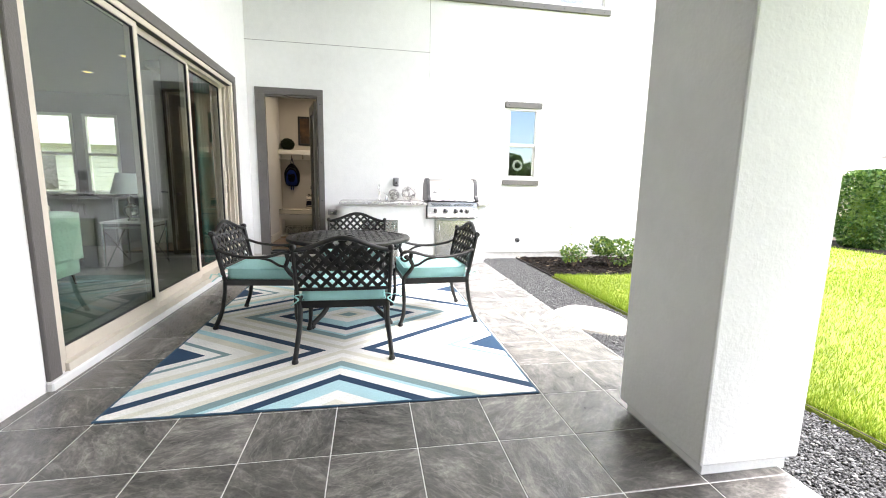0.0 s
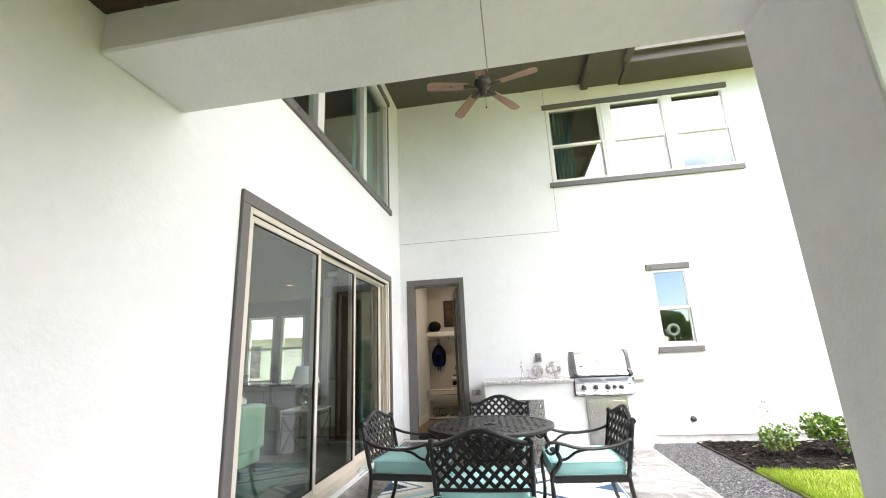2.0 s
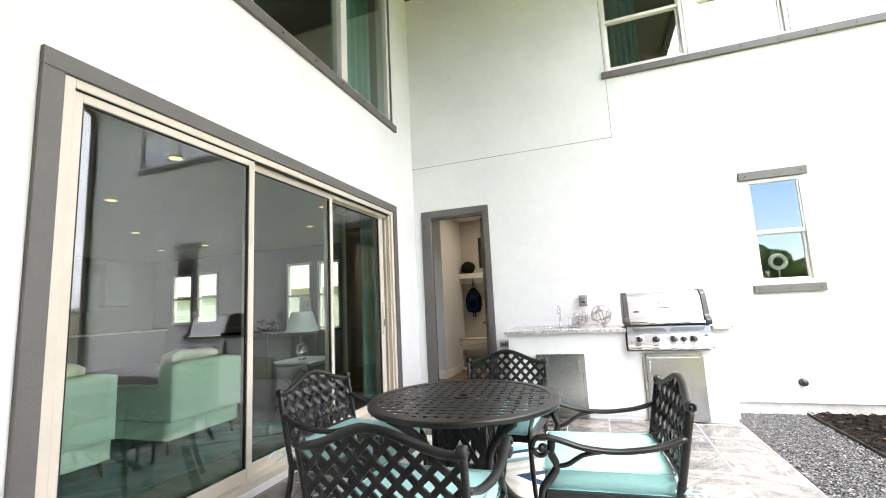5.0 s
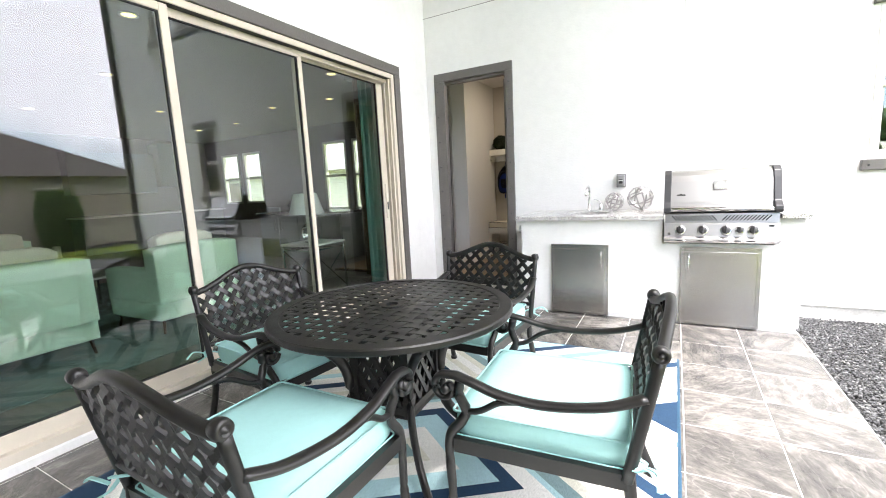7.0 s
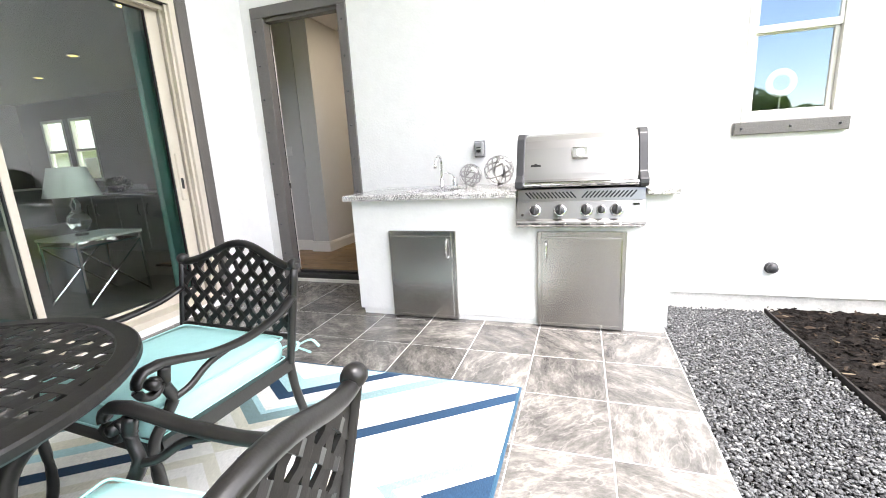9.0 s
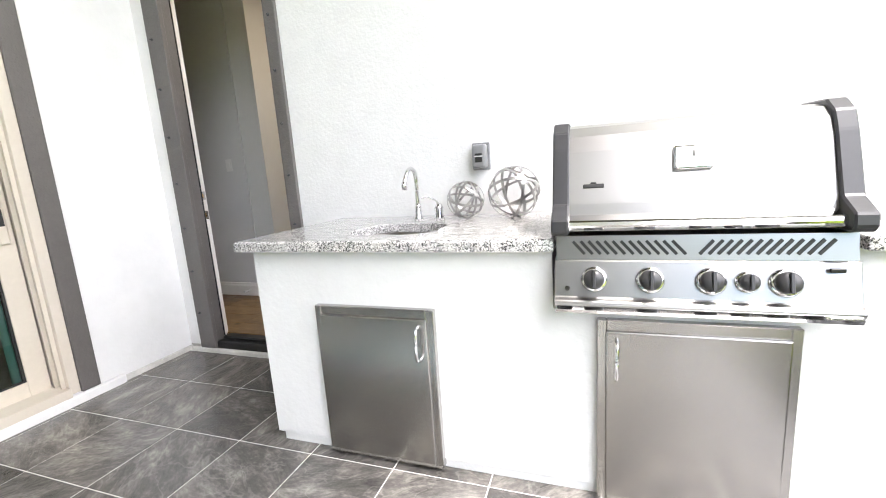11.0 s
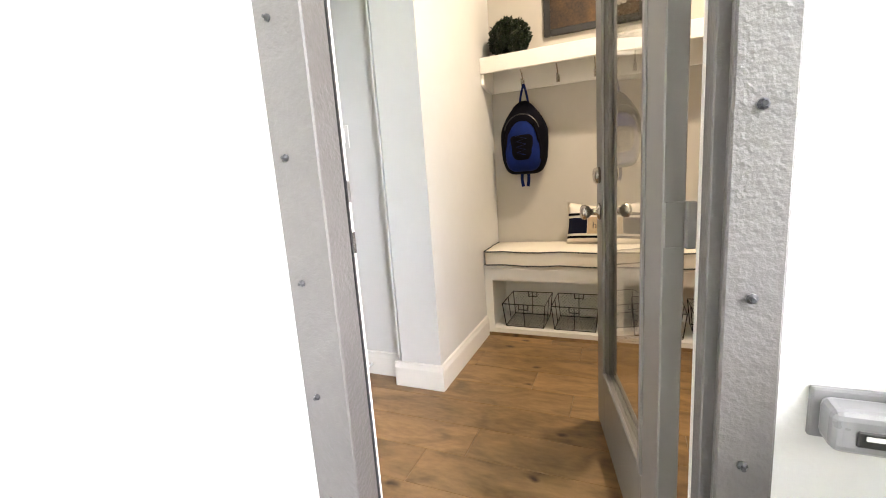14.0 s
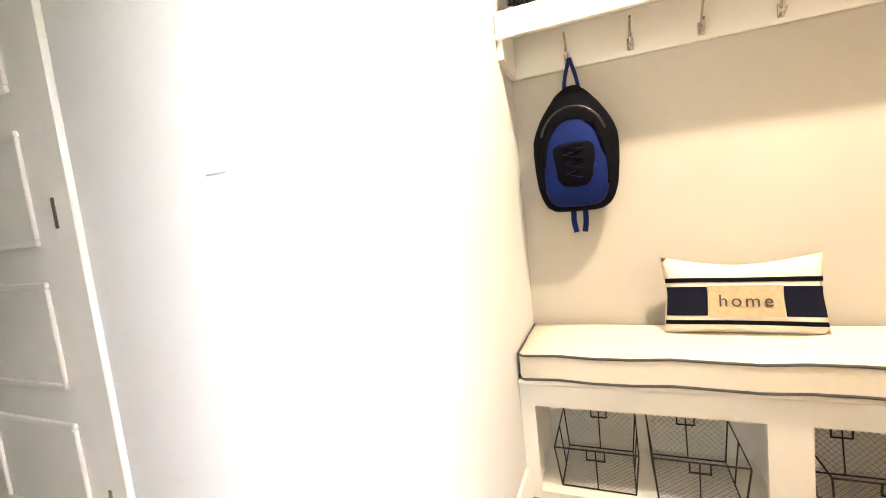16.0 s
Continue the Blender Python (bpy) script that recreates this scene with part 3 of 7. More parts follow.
struct("wall_curb", boxes(((WX, 6.8, -0.01), (WX + 0.02, WY, 0.035)), ((-1.5, WY - 0.03, -0.01), (-0.43, WY, 0.028)), bevel=0.006), CONCRETE, "pale concrete curb along the house wall", "curb")

struct("door_ledge", boxes(((WX, 2.69, -0.01), (WX + 0.04, 6.8, 0.052)), bevel=0.008), STUCCO, "white stucco ledge under the sliding door", "curb")

# added wall out of view, blocks southern light so the pillar darkens
struct("wall_porch_end", box((WX, -3.4, -0.1), (2.4, -3.2, 3.4)), STUCCO, "unseen stucco wall added to keep southern light off the porch", "wall")
# second unseen blocker, cuts the light entering the low porch from the east
struct("wall_porch_side", box((2.22, -3.2, -0.1), (2.4, -1.3, 3.16)), STUCCO, "unseen stucco wall added to block light beside the low porch", "wall")

# porch roofs
struct("porch_beam", box((WX, 1.50, 2.92), (2.24, 2.08, 3.6), 0.012), STUCCO, "stucco-clad beam across the porch", "beam")
struct("wall_above_beam", box((WX, 1.52, 3.6), (2.22, 2.065, 6.6)), STUCCO, "white stucco wall above the porch beam", "wall")
bm = bmesh.new()
add_box(bm, (WX, -6, 3.155), (2.4, 1.5, 3.3))
for k in range(16):
    add_box(bm, (WX + 0.24 * k + 0.012, -6, 3.147), (WX + 0.24 * k + 0.235, 1.5, 3.155), 0.003)
struct("ceiling_low", bm, DARKWOOD, "dark-stained plank ceiling of the low porch", "ceiling")
bm = bmesh.new()
add_box(bm, (WX, 2.07, 6.20), (2.75, WY + 0.3, 6.5))
for y in (3.6, 5.2):
    add_box(bm, (WX, y - 0.03, 6.188), (2.0, y + 0.03, 6.20), 0.003)
for x in (-0.3, 0.95):
    add_box(bm, (x - 0.03, 2.04, 6.187), (x + 0.03, WY, 6.20), 0.003)
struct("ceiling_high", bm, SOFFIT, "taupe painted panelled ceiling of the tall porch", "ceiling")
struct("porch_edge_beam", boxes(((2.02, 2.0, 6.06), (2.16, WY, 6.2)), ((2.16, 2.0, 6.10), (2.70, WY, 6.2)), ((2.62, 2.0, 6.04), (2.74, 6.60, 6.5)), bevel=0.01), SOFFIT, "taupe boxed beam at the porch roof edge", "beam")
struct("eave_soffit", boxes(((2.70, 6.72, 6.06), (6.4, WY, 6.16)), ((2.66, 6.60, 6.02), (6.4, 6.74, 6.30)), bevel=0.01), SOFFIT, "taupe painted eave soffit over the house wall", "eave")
struct("eave_gutter", sweep([(2.7, 6.56, 6.22), (6.4, 6.56, 6.22)], 0.10, 0.10, square=True), SOFFIT, "taupe metal gutter along the eave", "gutter")

# assumed overhang, added only to shade the top of the pillar
struct("eave_low", boxes(((2.40, -6, 3.16), (3.0, 2.08, 3.3)), ((2.96, -6, 3.10), (3.02, 2.08, 3.34)), bevel=0.006), SOFFIT, "taupe overhang added to the low porch roof to shade the pillar", "eave")

# pillar
pillar = thing("pillar", "white stucco porch pillar standing at the patio edge", "pillar")
part("shaft", box((1.733, 1.47, 0.055), (2.24, 2.075, 2.96), 0.012, 2), STUCCO, pillar)
part("plinth", box((1.768, 1.495, -0.01), (2.20, 2.045, 0.06)), STUCCO, pillar, "recessed stucco foot")

# fine joints in the stucco
JOINT = surface("joint_shadow", (0.30, 0.29, 0.28), 0.9)
struct("stucco_joint", boxes(((-1.53, WY - 0.003, 3.365), (1.33, WY + 0.01, 3.372))), JOINT, "thin control joint in the stucco", "trim")
struct("stucco_joint_upright", boxes(((1.328, WY - 0.003, 3.36), (1.334, WY + 0.01, 6.2))), JOINT, "thin upright control joint in the stucco", "trim")
struct("stucco_joint_grill", boxes(((1.3297, WY - 0.0015, 1.0), (1.3315, WY + 0.01, 3.36))), JOINT, "thin upright joint above the counter", "trim")
struct("beam_joint", boxes(((0.40, 1.49, 2.917), (0.406, 2.083, 2.93))), JOINT, "thin control joint under the porch beam", "trim")

# downspout
dsp = thing("downspout", "taupe metal downspout fixed to the white wall", "downspout")
part("pipe", sweep([(5.72, 6.70, 6.05), (5.74, 7.20, 5.7), (5.76, 7.25, 5.5), (5.76, 7.25, 0.1)], 0.08, 0.07, square=True), SOFFIT, dsp)


def screws(parent, spots, axis="y"):
    for x, y, z in spots:
        m = Matrix.Translation((x, y, z)) @ (pose(0, 0, 0, 90) if axis == "y" else pose(0, 0, 0, 0, 90))
        part("screw", lathe([(0.009, -0.004), (0.009, 0.004), (0.005, 0.008), (0.004, 0.014)], 8, m), GREY_CAST, parent)


def pane_ob(parent, a, b, mat):
    p = part("pane", box(a, b), mat, parent)
    p.visible_shadow = False
    return p


# sliding door in the west wall
sl = tagged(new("door_1"), "closed three-panel sliding glass door, almond aluminium frame", "door", "", "structure")
y0, y1, z0, z1 = SL
X = WX
part("casing", boxes(((X - 0.01, y0 - 0.10, 0.055), (X + 0.025, y0, z1)), ((X - 0.01, y1, 0.055), (X + 0.025, y1 + 0.10, z1)), ((X - 0.01, y0 - 0.10, z1), (X + 0.025, y1 + 0.10, z1 + 0.10)), bevel=0.004), TRIM, sl, "grey painted casing")
part("door_frame", boxes(((X - 0.19, y0, z0), (X + 0.008, y0 + 0.055, z1)), ((X - 0.19, y1 - 0.055, z0), (X + 0.008, y1, z1)), ((X - 0.19, y0 + 0.055, z1 - 0.05), (X + 0.008, y1 - 0.055, z1)), ((X - 0.19, y0 + 0.055, z0 - 0.02), (X + 0.03, y1 - 0.055, z0 + 0.045)), bevel=0.003), ALU, sl)
part("track", boxes(((X - 0.068, y0 + 0.055, z1 - 0.09), (X - 0.060, y1 - 0.055, z1 - 0.05)), ((X - 0.112, y0 + 0.055, z1 - 0.09), (X - 0.104, y1 - 0.055, z1 - 0.05)), ((X - 0.03, y1 - 0.075, z0), (X - 0.02, y1 - 0.055, z1)), ((X - 0.09, y1 - 0.075, z0), (X - 0.08, y1 - 0.055, z1))), ALU, sl)
# flat black sheet stands in for the shade between the tracks
part("track_shade", box((X - 0.188, y0 + 0.057, z1 - 0.052), (X - 0.002, y1 - 0.057, z1 - 0.049)), BLACK_RUBBER, sl, "black sheet for the shade in the track recess")
for k, (a, b, xx, st0, st1) in enumerate(((2.856, 4.125, -0.035, 0.05, 0.055), (4.085, 5.265, -0.082, 0.055, 0.045), (5.225, 6.49, -0.135, 0.045, 0.10))):
    xc = X + xx
    pn = part("sash", boxes(((xc - 0.02, a, z0 + 0.03), (xc + 0.02, a + st0, z1 - 0.055)), ((xc - 0.02, b - st1, z0 + 0.03), (xc + 0.02, b, z1 - 0.055)), ((xc - 0.02, a + st0, z0 + 0.03), (xc + 0.02, b - st1, z0 + 0.13)), ((xc - 0.02, a + st0, z1 - 0.105), (xc + 0.02, b - st1, z1 - 0.055)), bevel=0.003), ALU, sl)
    part("seal", boxes(((xc - 0.012, a + st0, z0 + 0.13), (xc + 0.012, a + st0 + 0.010, z1 - 0.105)), ((xc - 0.012, b - st1 - 0.010, z0 + 0.13), (xc + 0.012, b - st1, z1 - 0.105)), ((xc - 0.012, a + st0 + 0.01, z0 + 0.13), (xc + 0.012, b - st1 - 0.01, z0 + 0.138)), ((xc - 0.012, a + st0 + 0.01, z1 - 0.113), (xc + 0.012, b - st1 - 0.01, z1 - 0.105))), BLACK_RUBBER, pn)
    pane_ob(pn, (xc - 0.003, a + st0 + 0.008, z0 + 0.134), (xc + 0.003, b - st1 - 0.008, z1 - 0.109), GLASS)
hd = part("door_handle", box((X - 0.118, 6.415, 0.96), (X - 0.098, 6.465, 1.36), 0.008), ALU, sl, "flush almond pull handle")
part("lock_recess", box((X - 0.099, 6.428, 1.06), (X - 0.096, 6.452, 1.15)), BLACK_RUBBER, hd)

# upper window in the west wall: three lights
uw = tagged(new("window_1"), "upper triple window, white frame and grey trim", "window", "", "structure")
y0, y1, z0, z1 = UW
part("window_sill", box((X - 0.01, y0 - 0.12, z0 - 0.10), (X + 0.035, y1 + 0.11, z0), 0.005), TRIM, uw, "grey painted sill board")
part("casing", boxes(((X - 0.01, y0 - 0.08, z1), (X + 0.03, y1 + 0.08, z1 + 0.09)), ((X - 0.01, y1, z0), (X + 0.012, y1 + 0.035, z1)), bevel=0.004), TRIM, uw)
part("window_frame", boxes(((X - 0.12, y0, z0), (X - 0.01, y0 + 0.05, z1)), ((X - 0.12, y1 - 0.05, z0), (X - 0.01, y1, z1)), ((X - 0.12, y0 + 0.05, z0), (X - 0.01, y1 - 0.05, z0 + 0.05)), ((X - 0.12, y0 + 0.05, z1 - 0.05), (X - 0.01, y1 - 0.05, z1)), ((X - 0.12, 3.92, z0 + 0.05), (X - 0.0, 4.08, z1 - 0.05)), ((X - 0.12, 5.40, z0 + 0.05), (X - 0.0, 5.52, z1 - 0.05)), bevel=0.004), VINYL, uw)
for a, b in ((y0 + 0.05, 3.92), (4.08, 5.40), (5.52, y1 - 0.05)):
    pane_ob(uw, (X - 0.07, a, z0 + 0.05), (X - 0.064, b, z1 - 0.05), GLASS)
screws(uw, [(X + 0.035, y0 + 0.05 + 0.48 * k, z0 - 0.05) for k in range(8)], "x")


def sash_window(name, x0, x1, z0, z1, label, trim_l=0.05, sill_drop=0.09, head=0.1):
    """A double-hung window in the north wall, with head and sill boards."""
    w = tagged(new(name), label, "window", "", "structure")
    Y = WY
    part("lintel_board", box((x0 - trim_l, Y - 0.03, z1), (x1 + trim_l, Y + 0.01, z1 + head), 0.005), TRIM, w, "grey painted head board")
    part("window_sill", box((x0 - trim_l, Y - 0.04, z0 - sill_drop), (x1 + trim_l, Y + 0.01, z0), 0.005), TRIM, w, "grey painted sill board")
    return w


def sash_pair(w, x0, x1, z0, z1, mid):
    Y = WY
    f = 0.045
    part("window_frame", boxes(((x0, Y - 0.005, z0), (x0 + f, Y + 0.10, z1)), ((x1 - f, Y - 0.005, z0), (x1, Y + 0.10, z1)), ((x0 + f, Y - 0.005, z0), (x1 - f, Y + 0.10, z0 + f)), ((x0 + f, Y - 0.005, z1 - f), (x1 - f, Y + 0.10, z1)), bevel=0.004), VINYL, w)
    lo = part("sash", boxes(((x0 + f, Y + 0.035, z0 + f), (x0 + f + 0.03, Y + 0.065, mid)), ((x1 - f - 0.03, Y + 0.035, z0 + f), (x1 - f, Y + 0.065, mid)), ((x0 + f + 0.03, Y + 0.035, z0 + f), (x1 - f - 0.03, Y + 0.065, z0 + f + 0.03)), ((x0 + f + 0.03, Y + 0.035, mid - 0.04), (x1 - f - 0.03, Y + 0.065, mid)), bevel=0.003), VINYL, w)
    pane_ob(lo, (x0 + f + 0.028, Y + 0.047, z0 + f + 0.028), (x1 - f - 0.028, Y + 0.053, mid - 0.038), WGLASS)
    hi = part("sash", boxes(((x0 + f, Y + 0.01, mid - 0.03), (x0 + f + 0.02, Y + 0.034, z1 - f)), ((x1 - f - 0.02, Y + 0.01, mid - 0.03), (x1 - f, Y + 0.034, z1 - f)), ((x0 + f + 0.02, Y + 0.01, mid - 0.03), (x1 - f - 0.02, Y + 0.034, mid + 0.015)), bevel=0.003), VINYL, w)
    pane_ob(hi, (x0 + f + 0.018, Y + 0.020, mid + 0.013), (x1 - f - 0.018, Y + 0.026, z1 - f), WGLASS)


w2 = sash_window("window_2", SW[0], SW[1], SW[2], SW[3], "small double-hung window with grey head and sill", 0.045)
sash_pair(w2, *SW, 1.95)
screws(w2, [(2.70, WY - 0.04, 1.29), (2.99, WY - 0.04, 1.29), (3.27, WY - 0.04, 1.29), (2.72, WY - 0.03, 2.615), (3.26, WY - 0.03, 2.615)])
w3 = sash_window("window_3", BW[0], BW[1], BW[2], BW[3], "upper triple double-hung window with grey boards", 0.06)
for a, b in ((1.34, 2.32), (2.44, 3.40), (3.50, 4.42)):
    sash_pair(w3, a, b, BW[2], BW[3], 5.0)
part("mullion", boxes(((2.32, WY - 0.012, BW[2]), (2.44, WY + 0.10, BW[3])), ((3.40, WY - 0.012, BW[2]), (3.50, WY + 0.10, BW[3])), bevel=0.004), VINYL, w3)
screws(w3, [(1.4 + 0.37 * k, WY - 0.04, BW[2] - 0.045) for k in range(9)])

# house door: casing, jamb, threshold
d2 = tagged(new("door_2"), "open grey half-glazed house door in grey casing", "door", "", "structure")
x0, x1, z0, z1 = DR
part("casing", boxes(((x0 - 0.09, WY - 0.022, 0.028), (x0 + 0.05, WY + 0.01, z1 - 0.02)), ((x1 - 0.03, WY - 0.022, 0.028), (x1 + 0.055, WY + 0.01, z1 - 0.02)), ((x0 - 0.09, WY - 0.022, z1 - 0.02), (x1 + 0.055, WY + 0.01, z1 + 0.08)), bevel=0.004), TRIM, d2, "grey painted casing")
part("jamb", boxes(((x0, WY + 0.01, z0), (x0 + 0.042, WY + 0.078, z1 - 0.05)), ((x1 - 0.05, WY + 0.01, z0), (x1, WY + 0.095, z1 - 0.05)), ((x0, WY + 0.01, z1 - 0.05), (x1, WY + 0.095, z1)), bevel=0.003), TRIM, d2, "grey jamb")
part("weatherstrip", boxes(((x0 + 0.018, WY + 0.0785, 0.09), (x0 + 0.044, WY + 0.085, z1 - 0.05)), ((x1 - 0.045, WY + 0.095, 0.09), (x1 - 0.02, WY + 0.103, z1 - 0.05))), BLACK_RUBBER, d2, "black weatherstrip")
part("inner_jamb", boxes(((x0, WY + 0.085, 0.09), (x0 + 0.02, WY + 0.128, z1 - 0.03)), ((x1 - 0.02, WY + 0.095, 0.09), (x1, WY + 0.1405, z1 - 0.03)), ((x1 - 0.049, WY + 0.104, 0.09), (x1 - 0.02, WY + 0.1405, z1 - 0.03)), ((x0, WY + 0.095, z1 - 0.03), (x1, WY + 0.145, z1)), ((x0 - 0.07, WY + 0.141, 0.09), (x0, WY + 0.155, z1)), ((x1, WY + 0.141, 0.09), (x1 + 0.07, WY + 0.155, z1))), WOODWORK, d2, "white inner jamb")
part("threshold", boxes(((x0, WY + 0.0005, 0.0), (x1, WY + 0.1455, 0.075)), ((x0 + 0.06, WY + 0.05, 0.075), (x1 - 0.05, WY + 0.12, 0.098)), bevel=0.006), BLACKPAINT, d2, "black threshold")
screws(d2, [(-1.365, WY - 0.022, 0.3 + 0.31 * k) for k in range(8)] + [(-0.43, WY - 0.022, 0.32 + 0.305 * k) for k in range(8)])
for z in (0.998, 1.137):
    q = part("strike_plate", box((x0 + 0.0195, WY + 0.089, z - 0.029), (x0 + 0.0225, WY + 0.1285, z + 0.029), 0.0012), SILVER_STRAP, d2, "satin nickel strike plate")
    part("strike_hole", box((x0 + 0.0215, WY + 0.096, z - 0.015), (x0 + 0.0235, WY + 0.113, z + 0.015), 0.001), BRASS, q, "brass-coloured latch hole")
    for s in (-1, 1):
        part("screw", lathe([(0.004, 0), (0.0035, 0.001), (0.001, 0.0014)], 10, Matrix.Translation((x0 + 0.0225, WY + 0.106, z + s * 0.0215)) @ pose(0, 0, 0, 0, 90)), CHROME, q)
# the leaf, standing open into the room; local x runs from the hinge to the lock edge
leaf_pose = Matrix.Translation((-0.508, WY + 0.15, 0.10)) @ pose(0, 0, 0, 0, 0, 102.3)
LW, LH = 0.81, 2.43
leaf = part("leaf", boxes(((0, 0, 0), (0.135, 0.044, LH)), ((LW - 0.135, 0, 0), (LW, 0.044, LH)), ((0.135, 0, 0), (LW - 0.135, 0.044, 0.26)), ((0.135, 0, LH - 0.14), (LW - 0.135, 0.044, LH)), bevel=0.003), DOORGREY, d2, "grey painted stiles and rails")
leaf.matrix_world = leaf_pose
part("glazing_bead", boxes(*[b for yy in ((-0.006, 0.006), (0.038, 0.050)) for b in (((0.125, yy[0], 0.25), (0.15, yy[1], LH - 0.13)), ((LW - 0.15, yy[0], 0.25), (LW - 0.125, yy[1], LH - 0.13)), ((0.15, yy[0], 0.25), (LW - 0.15, yy[1], 0.275)), ((0.15, yy[0], LH - 0.155), (LW - 0.15, yy[1], LH - 0.13)))], bevel=0.004), DOORGREY, leaf)
pn = part("pane", box((0.135, 0.019, 0.26), (LW - 0.135, 0.025, LH - 0.14)), CLEAR, leaf)
pn.visible_shadow = False
for zz, kind in ((0.885, "door_knob"), (1.02, "deadbolt")):
    prof = [(0.031, 0), (0.031, 0.007), (0.013, 0.013), (0.012, 0.032), (0.023, 0.040), (0.029, 0.052), (0.027, 0.064), (0.016, 0.071)] if kind == "door_knob" else [(0.03, 0), (0.031, 0.010), (0.026, 0.020), (0.016, 0.023)]
    for yy, rx in ((0.0, 90), (0.044, -90)):
        part(kind, lathe(prof, 20, Matrix.Translation((LW - 0.065, yy, zz)) @ pose(0, 0, 0, rx)), NICKEL, leaf, "satin nickel", True)
for zz in (0.2, 0.93, 2.2):
    part("hinge", boxes(((-0.004, 0.003, zz - 0.048), (0.001, 0.041, zz + 0.048)), ((-0.020, -0.014, zz - 0.048), (-0.003, 0.004, zz + 0.048)), bevel=0.002), DOORGREY, leaf, "painted hinge")

# ---- structure: grounds ----
struct("ground", boxes(((2.95, -60, -0.3), (200, 5.7, -0.045)), ((6.0, 5.7, -0.3), (200, 80, -0.045)), ((-100, -120, -0.3), (200, -60, -0.05))), LAWN, "mown green lawn", "ground")
struct("gravel_bed", box((2.17, -6.2, -0.3), (2.95, WY, -0.095)), SOIL, "soil under the gravel strip", "ground")
bm = bmesh.new()
bmesh.ops.create_grid(bm, x_segments=60, y_segments=30, size=0.5)
for v in bm.verts:
    v.co = Vector((2.97 + (v.co.x + 0.5) * 3.1, 5.68 + (v.co.y + 0.5) * 1.62, 0))
    v.co.z = -0.065 + 0.035 * noise.noise(v.co * 4) + 0.02 * noise.noise(v.co * 17)
struct("mulch_bed", bm, SOIL, "dark mulch planting bed along the wall", "ground")
struct("edging", boxes(((2.955, -6, -0.1), (2.966, WY - 0.05, -0.042)), ((2.966, 5.668, -0.1), (6.2, 5.68, -0.038))), EDGING, "dark steel lawn edging", "edging")

# ---- structure: mud room ----
FZ = 0.09
struct("mud_subfloor", box((-3.5, WY + 0.14, -0.1), (0.6, 9.5, FZ - 0.012)), DARKWOOD, "floor base under the oak planks", "floor")
struct("wall_hall", box((-3.5, 8.36, FZ - 0.05), (-1.71, 8.7, 3.05)), WALLWHITE, "pale painted hall wall with a switch", "wall")
bm = bmesh.new()
stub_plan = [(-1.71, 8.28), (-1.70, 8.28), (-1.70, 8.325), (-1.689, 8.325), (-1.689, 8.28), (-1.467, 8.28), (-1.467, 9.5), (-1.71, 9.5)]
lo = [bm.verts.new((x, y, FZ - 0.05)) for x, y in stub_plan]
hi = [bm.verts.new((x, y, 2.9)) for x, y in stub_plan]
bm.faces.new(lo[::-1]); bm.faces.new(hi)
for k in range(len(lo)):
    bm.faces.new((lo[k], lo[(k + 1) % len(lo)], hi[(k + 1) % len(lo)], hi[k]))
bmesh.ops.recalc_face_normals(bm, faces=bm.faces)
struct("wall_stub", bm, WALLWHITE, "pale painted wall end beside the bench alcove", "wall")
struct("wall_alcove", box((-1.467, 9.42, FZ - 0.05), (0.6, 9.5, 2.9)), WALLINT, "greige painted wall behind the bench", "wall")
struct("wall_alcove_end", box((0.20, 8.75, FZ - 0.05), (0.35, 9.42, 2.9)), WALLINT, "greige wall at the bench end", "wall")
struct("wall_mud_east", box((0.35, WY + 0.14, FZ - 0.05), (0.5, 8.9, 2.9)), WALLINT, "greige wall of the mud room", "wall")
struct("ceiling_mud", box((-3.0, WY + 0.14, 2.9), (0.6, 9.5, 3.0)), CEIL, "white painted mud room ceiling", "ceiling")


def skirting(a, b, out, name="baseboard"):
    """A moulded board from a to b, standing out along out."""
    a, b, o = Vector(a), Vector(b), Vector(out)
    bm = bmesh.new()
    prof = [(0, 0), (0.016, 0), (0.016, 0.10), (0.011, 0.115), (0.009, 0.128), (0, 0.133)]
    r0 = [bm.verts.new(a + o * d + Vector((0, 0, h))) for d, h in prof]
    r1 = [bm.verts.new(b + o * d + Vector((0, 0, h))) for d, h in prof]
    for k in range(len(prof) - 1):
        bm.faces.new((r0[k], r1[k], r1[k + 1], r0[k + 1]))
    bm.faces.new(r0[::-1]); bm.faces.new(r1)
    bmesh.ops.recalc_face_normals(bm, faces=bm.faces)
    return struct(name, bm, WOODWORK, "white moulded baseboard", "baseboard")


skirting((-2.50, 8.36, FZ), (-1.726, 8.36, FZ), (0, -1, 0))
skirting((-1.726, 8.28, FZ), (-1.451, 8.28, FZ), (0, -1, 0))
skirting((-1.71, 8.28, FZ), (-1.71, 8.36, FZ), (-1, 0, 0))
skirting((-1.467, 8.28, FZ), (-1.467, 9.05, FZ), (1, 0, 0))
skirting((0.20, 8.75, FZ), (0.20, 9.05, FZ), (-1, 0, 0))
skirting((0.35, 7.6, FZ), (0.35, 8.75, FZ), (-1, 0, 0))
skirting((0.20, 8.75, FZ), (0.35, 8.75, FZ), (0, -1, 0))
lamp_can = thing("ceiling_light", "round recessed ceiling light in the mud room", "light")
part("trim_ring", lathe([(0.06, 2.893), (0.09, 2.893), (0.09, 2.9), (0.06, 2.9)], 24, Matrix.Translation((-0.45, 8.5, 0)), False), WHITEPLASTIC, lamp_can)
part("lens", lathe([(0.061, 2.896), (0.061, 2.899)], 24, Matrix.Translation((-0.45, 8.5, 0))), LAMP_GLOW, lamp_can)
ml = new("mud_room_light", bpy.data.lights.new("mud_room_light", "AREA"))
